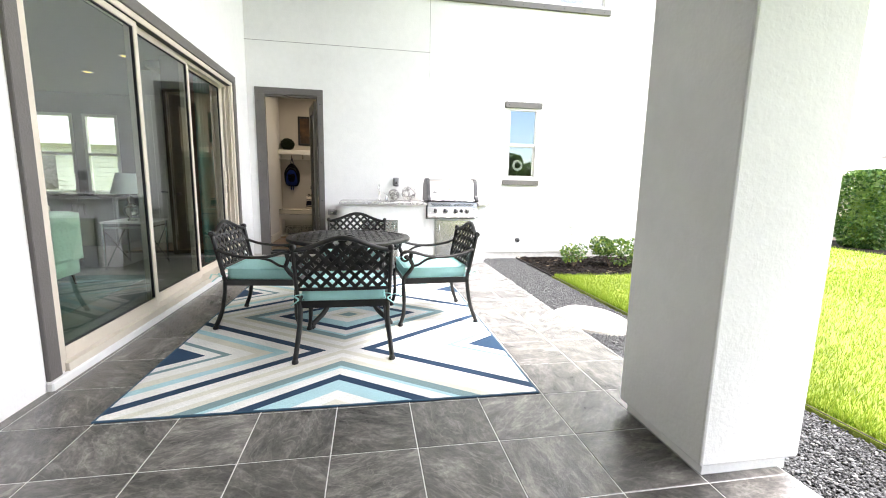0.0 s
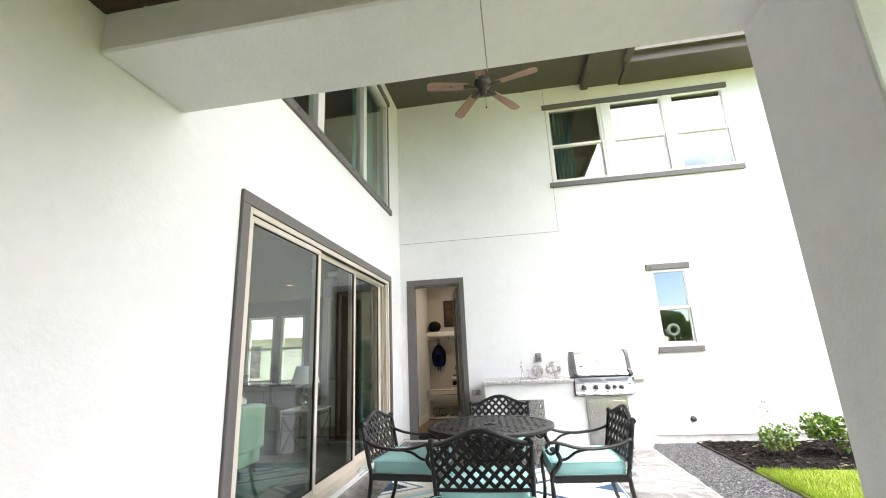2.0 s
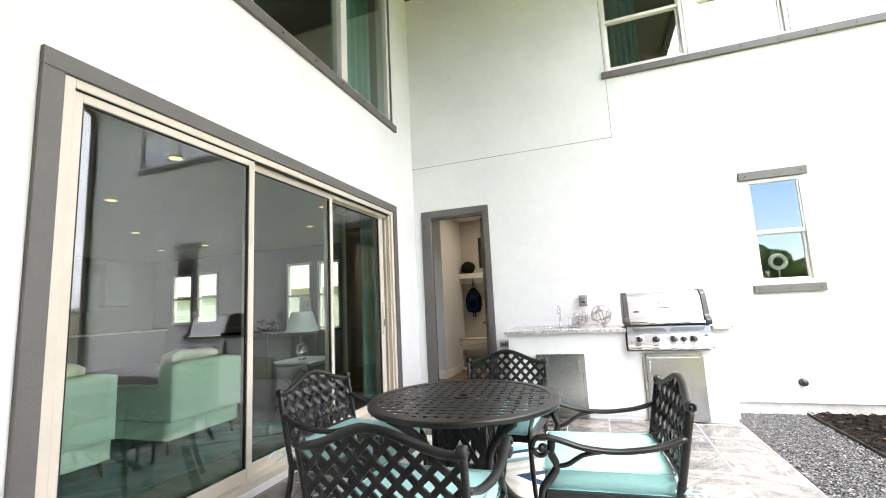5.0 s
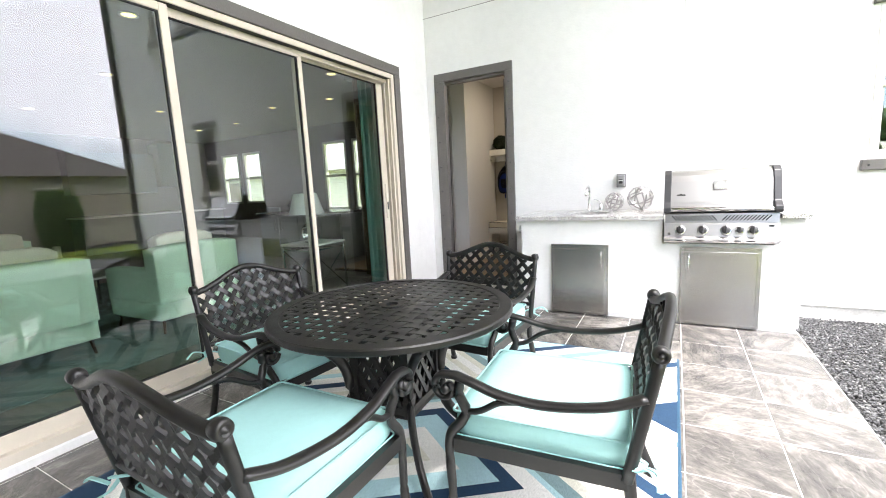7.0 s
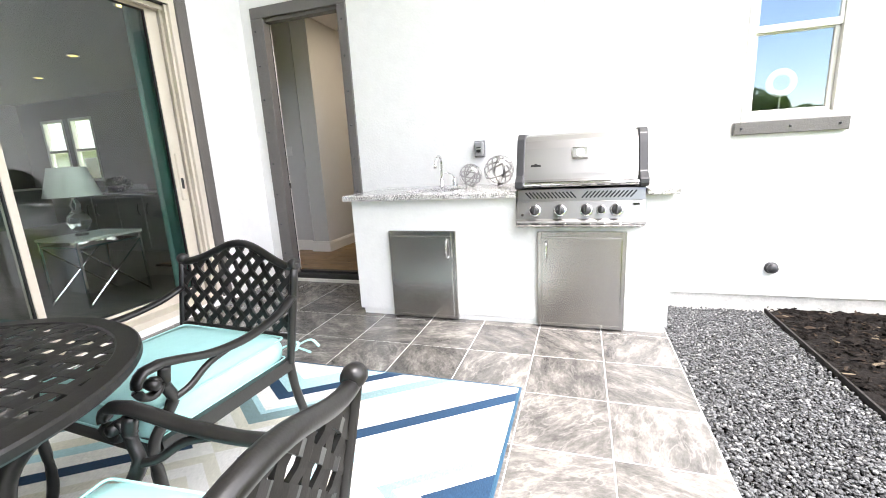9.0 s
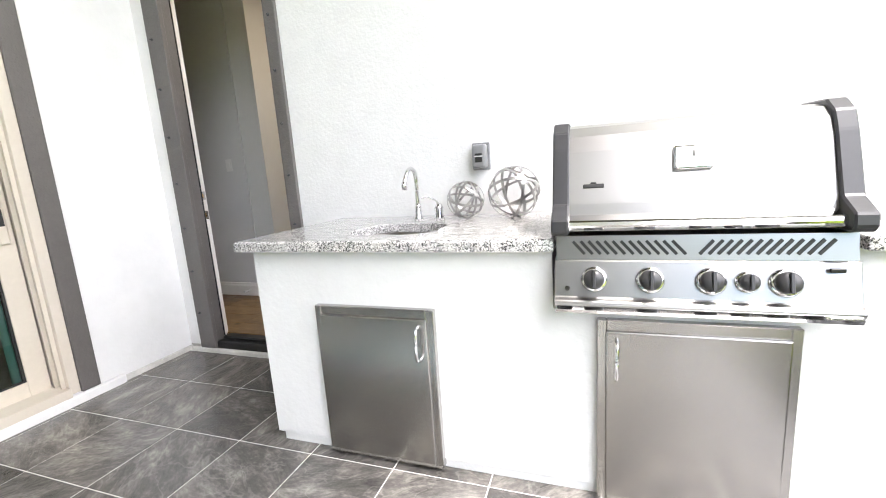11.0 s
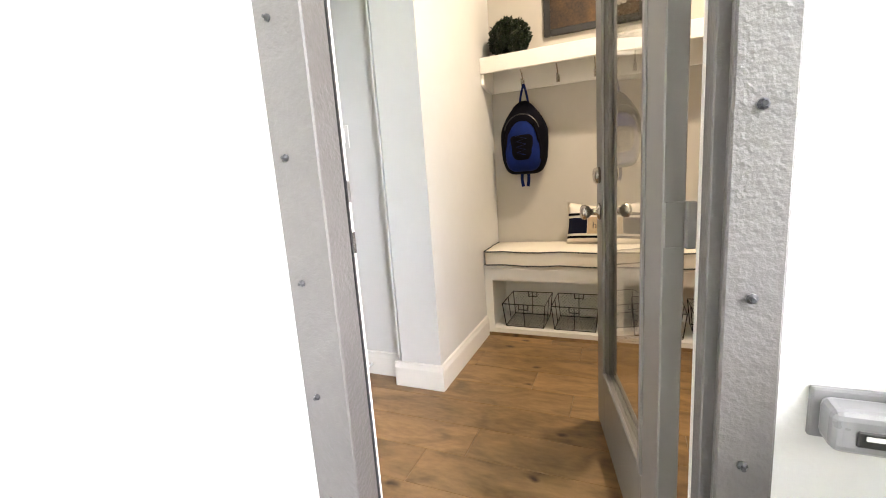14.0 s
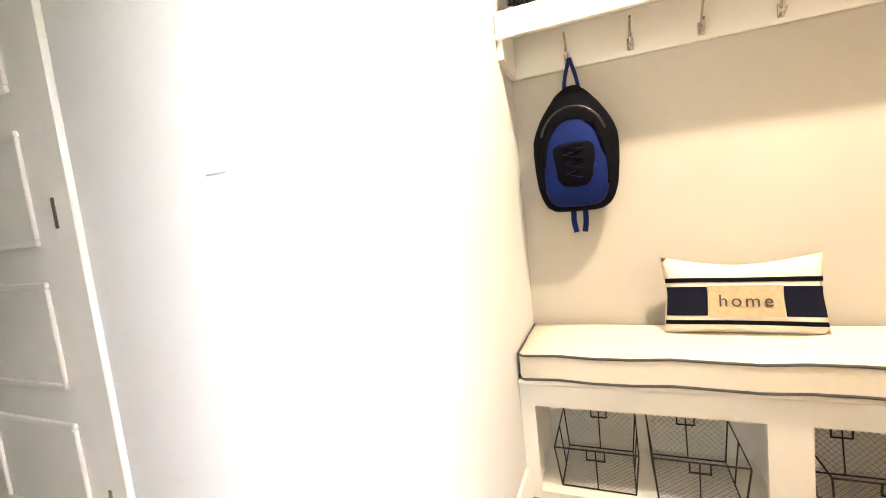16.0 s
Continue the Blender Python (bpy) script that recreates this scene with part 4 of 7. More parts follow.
ml.data.shape, ml.data.size, ml.data.energy, ml.data.color = "DISK", 0.14, 2.7, (1.0, 0.85, 0.64)
ml.matrix_world = look((-0.45, 8.5, 2.885), (-0.45, 8.5, 0))

# ---- structure: living room behind the sliding door ----
struct("floor_living", box((-12, -6, -0.1), (WX - 0.2, 11.2, 0.05)), LRFLOOR, "dark grey wood floor of the living room", "floor")
struct("ceiling_living", box((-12, -6, 3.05), (WX - 0.2, 11.2, 3.25)), LRCEIL, "white living room ceiling, coloured grey for the dim room", "ceiling")
FW = [(-6.95, -6.15, 0.85, 2.62), (-5.95, -5.25, 0.85, 2.62), (-11.2, -10.4, 1.1, 2.6), (-10.2, -9.4, 1.1, 2.6)]
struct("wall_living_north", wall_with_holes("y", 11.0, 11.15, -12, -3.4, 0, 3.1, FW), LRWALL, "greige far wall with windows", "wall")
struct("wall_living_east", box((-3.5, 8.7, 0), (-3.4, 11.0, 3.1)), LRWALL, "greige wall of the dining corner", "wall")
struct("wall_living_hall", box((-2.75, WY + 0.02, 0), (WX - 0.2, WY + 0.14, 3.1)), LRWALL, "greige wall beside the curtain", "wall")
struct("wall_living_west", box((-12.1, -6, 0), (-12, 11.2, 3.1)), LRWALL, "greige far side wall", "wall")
for k, (a, b, c, d) in enumerate(FW):
    w = tagged(new("window_%d" % (k + 4)), "white-framed window in the far living room wall", "window", "", "structure")
    mid = (c + d) / 2
    part("window_frame", boxes(((a, 10.99, c), (a + 0.06, 11.1, d)), ((b - 0.06, 10.99, c), (b, 11.1, d)), ((a + 0.06, 10.99, c), (b - 0.06, 11.1, c + 0.06)), ((a + 0.06, 10.99, d - 0.06), (b - 0.06, 11.1, d)), ((a + 0.06, 11.0, mid - 0.03), (b - 0.06, 11.09, mid + 0.03))), WOODWORK, w)
    pane_ob(w, (a + 0.06, 11.05, c + 0.06), (b - 0.06, 11.055, d - 0.06), CLEAR)
SPOTS = [(-3.28, 7.5), (-4.5, 8.75), (-5.9, 8.6), (-8.0, 9.3), (-7.7, 7.4), (-9.5, 9.3), (-3.3, 4.8), (-5.6, 5.6), (-8.9, 5.8)]
for x, y in SPOTS:
    c = thing("recessed_light", "warm recessed downlight in the living room ceiling", "light", "living room downlights")
    c.location = (x, y, 3.05)
    part("trim_ring", lathe([(0.06, -0.008), (0.085, -0.008), (0.085, 0), (0.06, 0)], 20, None, False), WHITEPLASTIC, c)
    part("lens", lathe([(0.061, -0.004), (0.061, -0.001)], 20), LAMP_GLOW, c)
# dark wooden door on the short wall beside the curtain
bd = tagged(new("door_3"), "closed brown wooden panel door in the living room", "door", "", "structure")
HY = WY + 0.02
part("casing", boxes(((-2.74, HY - 0.02, 0.05), (-2.66, HY, 2.5)), ((-1.90, HY - 0.02, 0.05), (-1.82, HY, 2.5)), ((-2.74, HY - 0.02, 2.5), (-1.82, HY, 2.58)), bevel=0.004), OLIVEWOOD, bd)
bl = part("leaf", box((-2.655, HY - 0.012, 0.06), (-1.905, HY, 2.495)), OLIVEWOOD, bd)
for za, zb in ((0.25, 1.0), (1.15, 2.35)):
    part("panel_moulding", boxes(((-2.54, HY - 0.026, za), (-2.02, HY - 0.012, za + 0.025)), ((-2.54, HY - 0.026, zb - 0.025), (-2.02, HY - 0.012, zb)), ((-2.54, HY - 0.026, za + 0.025), (-2.515, HY - 0.012, zb - 0.025)), ((-2.045, HY - 0.026, za + 0.025), (-2.02, HY - 0.012, zb - 0.025)), bevel=0.004), OLIVEWOOD, bl)
part("door_knob", lathe([(0.026, 0), (0.026, 0.006), (0.011, 0.012), (0.012, 0.035), (0.026, 0.045), (0.024, 0.06), (0.01, 0.066)], 16, Matrix.Translation((-2.59, HY - 0.012, 1.0)) @ pose(0, 0, 0, 90)), BRONZE, bd, "dark round knob", True)
# neighbour seen through the far windows
nb = thing("neighbour_house", "pale brick neighbour house with grey shingle roof", "house")
part("wall", box((-30, 20.06, -0.3), (6, 21, 2.6)), BRICK, nb)
for k in range(15):
    part("siding_board", box((-30, 20.0, -0.28 + 0.19 * k), (6, 20.06, -0.115 + 0.19 * k), 0.006), SIDING, nb)
for k in range(5):
    part("window", boxes(((-24 + 5.2 * k, 19.97, 0.7), (-22.6 + 5.2 * k, 20.0, 2.2))), BLACKTOP, nb)
bm = bmesh.new()
vs = [bm.verts.new(p) for p in ((-31, 19.4, 2.5), (7, 19.4, 2.5), (4, 25, 6.5), (-28, 25, 6.5), (-31, 30, 2.5), (7, 30, 2.5))]
for f in ((0, 1, 2, 3), (3, 2, 5, 4), (0, 3, 4), (1, 5, 2)):
    bm.faces.new([vs[q] for q in f])
part("roof", bm, surface("grey_shingle", (0.19, 0.19, 0.175), 0.95, vary=0.45, scale=5), nb)
struct("ground_north", box((-40, 11.3, -0.3), (5.7, 60, -0.06)), LAWN, "lawn behind the house", "ground")

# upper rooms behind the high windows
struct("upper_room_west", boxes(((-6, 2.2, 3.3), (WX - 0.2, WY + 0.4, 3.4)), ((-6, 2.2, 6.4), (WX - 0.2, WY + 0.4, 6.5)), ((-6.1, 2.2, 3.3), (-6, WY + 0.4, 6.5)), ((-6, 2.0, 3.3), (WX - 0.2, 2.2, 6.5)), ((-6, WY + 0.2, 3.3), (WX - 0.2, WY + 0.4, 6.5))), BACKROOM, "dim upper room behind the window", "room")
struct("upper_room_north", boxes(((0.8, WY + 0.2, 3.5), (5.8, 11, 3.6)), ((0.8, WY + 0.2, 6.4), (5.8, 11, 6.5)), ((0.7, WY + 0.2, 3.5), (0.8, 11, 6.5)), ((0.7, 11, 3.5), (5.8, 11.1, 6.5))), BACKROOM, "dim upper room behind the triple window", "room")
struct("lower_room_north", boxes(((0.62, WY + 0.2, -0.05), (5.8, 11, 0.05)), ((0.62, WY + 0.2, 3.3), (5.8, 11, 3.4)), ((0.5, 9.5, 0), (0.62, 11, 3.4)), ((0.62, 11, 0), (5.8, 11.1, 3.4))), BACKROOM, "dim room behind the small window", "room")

# ---- patio things ----
rug = tagged(part("rug", box((-1.21, -1.685, 0), (1.21, 1.685, 0.008), 0.003), RUG), "flat woven navy, aqua and cream chevron rug on the tiles", "rug")
rug.location = (0.135, 3.975, 0.0)


def make_table(m):
    t = thing("patio_table", "round dark cast-aluminium table with woven lattice top", "table", "", m)
    R, H = 0.547, 0.745
    ring = lathe([(R - 0.055, H - 0.014), (R - 0.014, H - 0.016), (R - 0.010, H - 0.026), (R + 0.001, H - 0.026), (R + 0.005, H - 0.020), (R + 0.004, H - 0.004), (R - 0.002, H + 0.002), (R - 0.05, H + 0.004), (R - 0.058, H - 0.004)], 96, None, False)
    part("rim", ring, CAST, t)
    part("centre_ring", lathe([(0.03, H - 0.006), (0.055, H - 0.006), (0.055, H + 0.007), (0.03, H + 0.007), (0.03, H - 0.006)], 24, None, False), CAST, t, "umbrella hole ring")
    n = 17
    step = 2 * (R - 0.04) / n
    for ax in (0, 1):
        for k in range(n):
            c = -(R - 0.04) + step * (k + 0.5)
            half = math.sqrt(max(0, (R - 0.035) ** 2 - c * c))
            runs = [(-half, half)] if abs(c) > 0.045 else [(-half, -0.04), (0.04, half)]
            for a, b in runs:
                pts = []
                cnt = max(6, int((b - a) / step * 3))
                for j in range(cnt + 1):
                    s = a + (b - a) * j / cnt
                    ph = math.pi * (s + R - 0.04) / step
                    z = H - 0.003 + 0.0014 * math.sin(ph + math.pi * (k % 2) + (math.pi if ax else 0))
                    pts.append((s, c, z) if ax == 0 else (c, s, z))
                part("lattice_strap", sweep(pts, step * 0.55, 0.003, square=True), CAST, t)
    # pedestal: four pierced panels between corner posts
    q, zt, zb = 0.135, 0.66, 0.31
    part("collar", box((-0.2, -0.2, 0.66), (0.2, 0.2, 0.69), 0.008), CAST, t)
    for sx in (-1, 1):
        for sy in (-1, 1):
            part("post", sweep([(sx * q, sy * q, zb - 0.02), (sx * q, sy * q, zt + 0.01)], 0.035, square=True), CAST, t)
            pts = smooth_line([(sx * 0.33, sy * 0.33, 0.70), (sx * 0.25, sy * 0.25, 0.62), (sx * 0.165, sy * 0.165, 0.48), (sx * 0.16, sy * 0.16, 0.26), (sx * 0.22, sy * 0.22, 0.12), (sx * 0.30, sy * 0.30, 0.05), (sx * 0.33, sy * 0.33, 0.022)], 5)
            part("leg", sweep(pts, 0.034, 0.05), CAST, t, "", True)
            part("foot", lathe([(0.026, 0.0), (0.03, 0.012), (0.018, 0.03)], 12, Matrix.Translation((sx * 0.33, sy * 0.33, 0))), CAST, t)
    for ang in range(4):
        mm = pose(0, 0, 0, 0, 0, 90 * ang)
        bm = bmesh.new()
        for z in (zb, zt - 0.01):
            add_sweep(bm, [mm @ Vector((-q, -q, z)), mm @ Vector((q, -q, z))], 0.02, 0.03, square=True)
        for k in range(-4, 5):
            for sg in (-1, 1):
                pts = []
                for j in range(9):
                    z = zb + (zt - zb) * j / 8
                    x = k * 0.066 + sg * (z - (zb + zt) / 2) * 0.62
                    if abs(x) <= q:
                        pts.append(mm @ Vector((x, -q + 0.003 * sg, z)))
                if len(pts) > 1:
                    add_sweep(bm, pts, 0.008, 0.022, square=True)
        part("pierced_panel", bm, CAST, t)
    part("base_plate", box((-0.15, -0.15, 0.275), (0.15, 0.15, 0.292), 0.006), CAST, t)
    return t


def make_chair(m):
    """Faces +y; the back stands at -y."""
    c = thing("patio_chair", "dark cast-aluminium armchair with lattice back, aqua cushion", "chair", "chairs round the patio table", m)
    HB = 0.328

    def back(u, v):
        # u across (-1..1), v height in metres
        return Vector((u * (HB - 0.015 + 0.03 * (v - 0.45)), -0.285 - 0.20 * (v - 0.42) - 0.045 * (1 - u * u) * (v - 0.3), v))

    def crest(u):
        return 0.785 + 0.075 * math.cos(u * math.pi / 2) ** 1.2 + 0.012 * math.cos(u * math.pi * 1.5)
    for s in (-1, 1):
        post = [back(s, 0.40 + 0.395 * k / 8) for k in range(9)]
        part("back_post", sweep(post, 0.030, 0.036, up=(0, 1, 0)), CAST, c, "", True)
        top = back(s, 0.80)
        part("finial", lathe([(0.010, -0.024), (0.021, -0.020), (0.025, -0.004), (0.023, 0.012), (0.014, 0.017), (0.012, 0.011), (0.007, 0.011), (0.004, 0.021)], 16, Matrix.Translation(top) @ pose(0, 0, 0, 0, 90 * s)), CAST, c, "", True)
        leg = smooth_line([(s * 0.30, -0.285, 0.42), (s * 0.30, -0.30, 0.28), (s * 0.315, -0.325, 0.14), (s * 0.33, -0.37, 0.02)], 5)
        part("leg", sweep(leg, 0.036, 0.036), CAST, c, "", True)
        part("foot", lathe([(0.02, 0.0), (0.024, 0.01), (0.018, 0.028), (0.012, 0.034)], 12, Matrix.Translation((s * 0.33, -0.372, 0))), CAST, c, "", True)
        fl = smooth_line([(s * 0.328, 0.225, 0.645), (s * 0.325, 0.232, 0.59), (s * 0.318, 0.212, 0.535), (s * 0.308, 0.235, 0.485), (s * 0.303, 0.278, 0.43), (s * 0.302, 0.288, 0.36), (s * 0.305, 0.282, 0.2), (s * 0.312, 0.29, 0.1), (s * 0.325, 0.315, 0.02)], 5)
        part("leg", sweep(fl, 0.03, 0.036), CAST, c, "", True)
        part("foot", lathe([(0.02, 0.0), (0.024, 0.01), (0.018, 0.028), (0.012, 0.034)], 12, Matrix.Translation((s * 0.325, 0.315, 0))), CAST, c, "", True)
        arm = smooth_line([back(s, 0.67) + Vector((0, 0.005, 0)), (s * 0.335, -0.22, 0.632), (s * 0.345, -0.06, 0.612), (s * 0.347, 0.08, 0.622), (s * 0.340, 0.18, 0.648), (s * 0.335, 0.25, 0.665)], 6)
        curl = [(s * (0.335 - 0.004 * k / 18), 0.272 + (0.052 - 0.0022 * k) * math.sin(0.33 * k), 0.612 + (0.052 - 0.0022 * k) * math.cos(0.33 * k)) for k in range(1, 19)]
        part("armrest", sweep(arm[:-1] + curl, 0.044, 0.026, taper=[1.0] * (len(arm) - 1) + [1 - 0.018 * k for k in range(18)]), CAST, c, "", True)
        part("arm_scroll", lathe([(0.004, -0.027), (0.014, -0.024), (0.017, 0), (0.014, 0.024), (0.004, 0.027)], 14, Matrix.Translation((s * 0.331, 0.272, 0.612)) @ pose(0, 0, 0, 0, 90)), CAST, c, "", True)
        br = smooth_line([(s * 0.316, 0.215, 0.53), (s * 0.325, 0.16, 0.545), (s * 0.335, 0.09, 0.59), (s * 0.345, 0.0, 0.612)], 5)
        part("arm_brace", sweep(br, 0.022, 0.022), CAST, c, "", True)
        part("side_rail", sweep([(s * 0.30, -0.285, 0.395), (s * 0.30, 0.265, 0.395)], 0.03, 0.05, square=True), CAST, c)
    n = 20
    rail = [back(-1 + 2 * k / n, crest(-1 + 2 * k / n)) for k in range(n + 1)]
    part("crest_rail", sweep(rail, 0.034, 0.036, up=(0, 1, 0)), CAST, c, "", True)
    low = [back(-1 + 2 * k / n, 0.505) for k in range(n + 1)]
    part("lower_rail", sweep(low, 0.026, 0.028, up=(0, 1, 0)), CAST, c, "", True)
    part("front_rail", sweep([(-0.30, 0.265, 0.395), (0.30, 0.265, 0.395)], 0.03, 0.05, square=True), CAST, c)
    part("rear_rail", sweep([(-0.30, -0.285, 0.395), (0.30, -0.285, 0.395)], 0.03, 0.05, square=True), CAST, c)
    part("seat_pan", box((-0.29, -0.28, 0.40), (0.29, 0.26, 0.412)), CAST, c)
    for sg in (-1, 1):
        for k in range(-5, 6):
            pts = []
            for j in range(41):
                v = 0.505 + 0.37 * j / 40
                u = k * 0.245 + sg * (v - 0.68) * 3.1
                if abs(u) <= 0.985 and v < crest(u) - 0.004:
                    p = back(u, v)
                    p.y += 0.005 * sg * math.cos((v - 0.505) * 78)
                    pts.append(p)
            if len(pts) > 3:
                part("lattice_strap", sweep(pts[::2] + ([pts[-1]] if len(pts) % 2 == 0 else []), 0.024, 0.009, square=True, up=(0, 1, 0)), CAST, c)
    # box cushion with piping
    bm = bmesh.new()
    bmesh.ops.create_cube(bm, size=1)
    bmesh.ops.subdivide_edges(bm, edges=bm.edges, cuts=9, use_grid_fill=True)
    for v in bm.verts:
        x, y, z = v.co * 2
        rr = max(abs(x), abs(y))
        puff = (1 - x ** 4) * (1 - y ** 4)
        k = 1 - 0.05 * (abs(x * y)) ** 6
        wr = 0.004 * noise.noise(Vector((x * 3, y * 3, z * 2)))
        fold = 0.006 * math.sin(34 * (x if abs(y) > 0.95 else y)) * (1 - abs(z)) if rr > 0.95 else 0
        side = 1 + (0.02 * (1 - z * z) if rr > 0.95 else 0)
        v.co = Vector((x * 0.285 * k * side + (fold if abs(x) > 0.95 else 0), -0.005 + y * 0.28 * k * side + (fold if abs(y) > 0.95 else 0), 0.462 + z * 0.045 + (0.018 * puff * (1 if z > 0.9 else 0)) + wr))
    cu = part("cushion", bm, CUSHION, c, "aqua fabric box cushion", True)
    for z in (0.418, 0.506):
        loop = [(0.287 * math.copysign(min(1, 1.06 * abs(math.cos(a)) ** 0.22), math.cos(a)), -0.005 + 0.282 * math.copysign(min(1, 1.06 * abs(math.sin(a)) ** 0.22), math.sin(a)), z) for a in [2 * math.pi * k / 48 for k in range(49)]]
        part("piping", sweep(loop, 0.009, n=6), CUSHION, cu, "", True)
    for s in (-1, 1):
        tie = smooth_line([(s * 0.27, -0.275, 0.46), (s * 0.315, -0.33, 0.47), (s * 0.33, -0.30, 0.45), (s * 0.30, -0.34, 0.44), (s * 0.345, -0.37, 0.41)], 5)
        part("tie", sweep(tie, 0.012, 0.004, square=True), CUSHION, cu)
        tie = smooth_line([(s * 0.31, -0.335, 0.455), (s * 0.36, -0.36, 0.475), (s * 0.40, -0.36, 0.45)], 4)
        part("tie", sweep(tie, 0.012, 0.004, square=True), CUSHION, cu)
    return c


make_table(pose(0.153, 3.967, 0.008, 0, 0, 4))
ch = make_chair(pose(0.155, 3.265, 0.008, 0, 0, 0))
copy_thing(ch, pose(0.887, 3.93, 0.008, 0, 0, 94))
copy_thing(ch, pose(-0.53, 3.97, 0.008, 0, 0, -96))
copy_thing(ch, pose(0.17, 4.70, 0.008, 0, 0, 176.5))

# ---- outdoor kitchen ----
GX0, GX1, CY = 1.215, 2.005, 6.53
kb = tagged(part("kitchen_counter", wall_with_holes("y", CY, WY - 0.002, -0.065, 2.165, 0.045, 0.912, [(GX0 - 0.012, GX1 - 0.02, 0.705, 0.912), (0.295, 0.745, 0.74, 0.912)]), STUCCO), "white stucco outdoor kitchen counter against the wall", "counter")
part("sink_front", box((0.295, CY, 0.74), (0.745, CY + 0.055, 0.912)), STUCCO, kb)
part("sink_back", box((0.295, 6.99, 0.74), (0.745, WY - 0.002, 0.912)), STUCCO, kb)
part("plinth", box((-0.04, CY + 0.012, -0.01), (2.15, WY - 0.002, 0.047)), STUCCO, kb, "recessed stucco foot")
part("burner_bay_floor", box((GX0 - 0.01, CY + 0.02, 0.69), (GX1 - 0.02, WY - 0.01, 0.704)), GREY_CAST, kb)
# granite top with an oval sink cut-out
SKX, SKY, SA, SB = 0.52, 6.79, 0.20, 0.18
bm = bmesh.new()
N = 48


def sq(a, e):
    return math.copysign(abs(a) ** e, a)


loop_in = [(SKX + SA * sq(math.cos(t), 0.6), SKY + SB * sq(math.sin(t), 0.6)) for t in [2 * math.pi * k / N for k in range(N)]]
x0, x1, y0, y1 = -0.105, GX0 - 0.004, 6.468, WY - 0.002
loop_out = []
for x, y in loop_in:
    dx, dy = x - SKX, y - SKY
    f = min(((x1 - SKX) / dx) if dx > 1e-6 else ((x0 - SKX) / dx) if dx < -1e-6 else 1e9, ((y1 - SKY) / dy) if dy > 1e-6 else ((y0 - SKY) / dy) if dy < -1e-6 else 1e9)
    loop_out.append([SKX + dx * f, SKY + dy * f])
for cx, cy in ((x0, y0), (x0, y1), (x1, y0), (x1, y1)):
    k = min(range(N), key=lambda q: (loop_out[q][0] - cx) ** 2 + (loop_out[q][1] - cy) ** 2)
    loop_out[k] = [cx, cy]
zt, zb, ed = 0.956, 0.915, 0.008
rings = [[bm.verts.new((x, y, zb)) for x, y in loop_in], [bm.verts.new((x, y, zt - 0.003)) for x, y in loop_in], [bm.verts.new((SKX + (x - SKX) * 1.015, SKY + (y - SKY) * 1.015, zt)) for x, y in loop_in]]
rings += [[bm.verts.new((min(max(x, x0 + ed), x1 - ed), min(max(y, y0 + ed), y1 - ed), zt)) for x, y in loop_out], [bm.verts.new((x, y, zt - ed)) for x, y in loop_out], [bm.verts.new((x, y, zb)) for x, y in loop_out]]
for p, q in zip(rings, rings[1:] + rings[:1]):
    for k in range(N):
        bm.faces.new((p[k], p[(k + 1) % N], q[(k + 1) % N], q[k]))
bmesh.ops.recalc_face_normals(bm, faces=bm.faces)
tagged(part("countertop", bm, GRANITE), "speckled black and white granite worktop with a sink cut-out", "worktop")
tagged(part("countertop", box((GX1 + 0.004, 6.468, 0.915), (2.19, WY - 0.002, 0.956), 0.006, 2), GRANITE), "short speckled granite worktop end beside the grill", "worktop")
sink = thing("sink", "brushed steel undermount sink in the granite worktop", "sink")
bm = bmesh.new()
rr = []
for f, z in ((1.03, 0.914), (1.0, 0.912), (0.97, 0.86), (0.90, 0.79), (0.78, 0.768), (0.12, 0.762)):
    rr.append([bm.verts.new((SKX + (x - SKX) * f, SKY + (y - SKY) * f, z)) for x, y in loop_in])
for p, q in zip(rr, rr[1:]):
    for k in range(N):
        bm.faces.new((p[k], q[k], q[(k + 1) % N], p[(k + 1) % N]))
bm.faces.new(rr[-1])
bmesh.ops.recalc_face_normals(bm, faces=bm.faces)
bmesh.ops.reverse_faces(bm, faces=bm.faces)
part("bowl", bm, SINKSTEEL, sink, "", True)
part("drain", lathe([(0.04, 0.763), (0.04, 0.768), (0.03, 0.769), (0.028, 0.765)], 20, Matrix.Translation((SKX, SKY, 0))), CHROME, sink)
fa = thing("faucet", "polished chrome gooseneck faucet with side lever on the worktop", "faucet")
part("spout", sweep(smooth_line([(0.50, 7.08, 0.956), (0.50, 7.08, 1.10), (0.50, 7.079, 1.165), (0.499, 7.066, 1.20), (0.497, 7.035, 1.216), (0.494, 6.995, 1.205), (0.491, 6.965, 1.17), (0.490, 6.956, 1.145)], 6), 0.021, n=12), CHROME, fa, "", True)
part("base", lathe([(0.026, 0.956), (0.026, 0.97), (0.017, 0.985), (0.017, 1.03), (0.011, 1.045)], 18, Matrix.Translation((0.50, 7.08, 0))), CHROME, fa, "", True)
part("nozzle", lathe([(0.014, 1.118), (0.015, 1.138), (0.011, 1.158)], 14, Matrix.Translation((0.489, 6.955, 0))), CHROME, fa, "", True)
part("lever_base", lathe([(0.026, 0.956), (0.026, 0.972), (0.021, 0.985), (0.022, 1.02), (0.012, 1.04)], 18, Matrix.Translation((0.615, 7.07, 0))), CHROME, fa, "", True)
part("lever", sweep(smooth_line([(0.615, 7.07, 1.035), (0.600, 7.05, 1.06), (0.572, 7.02, 1.078), (0.553, 7.0, 1.076)], 5), 0.013, 0.010), CHROME, fa, "", True)


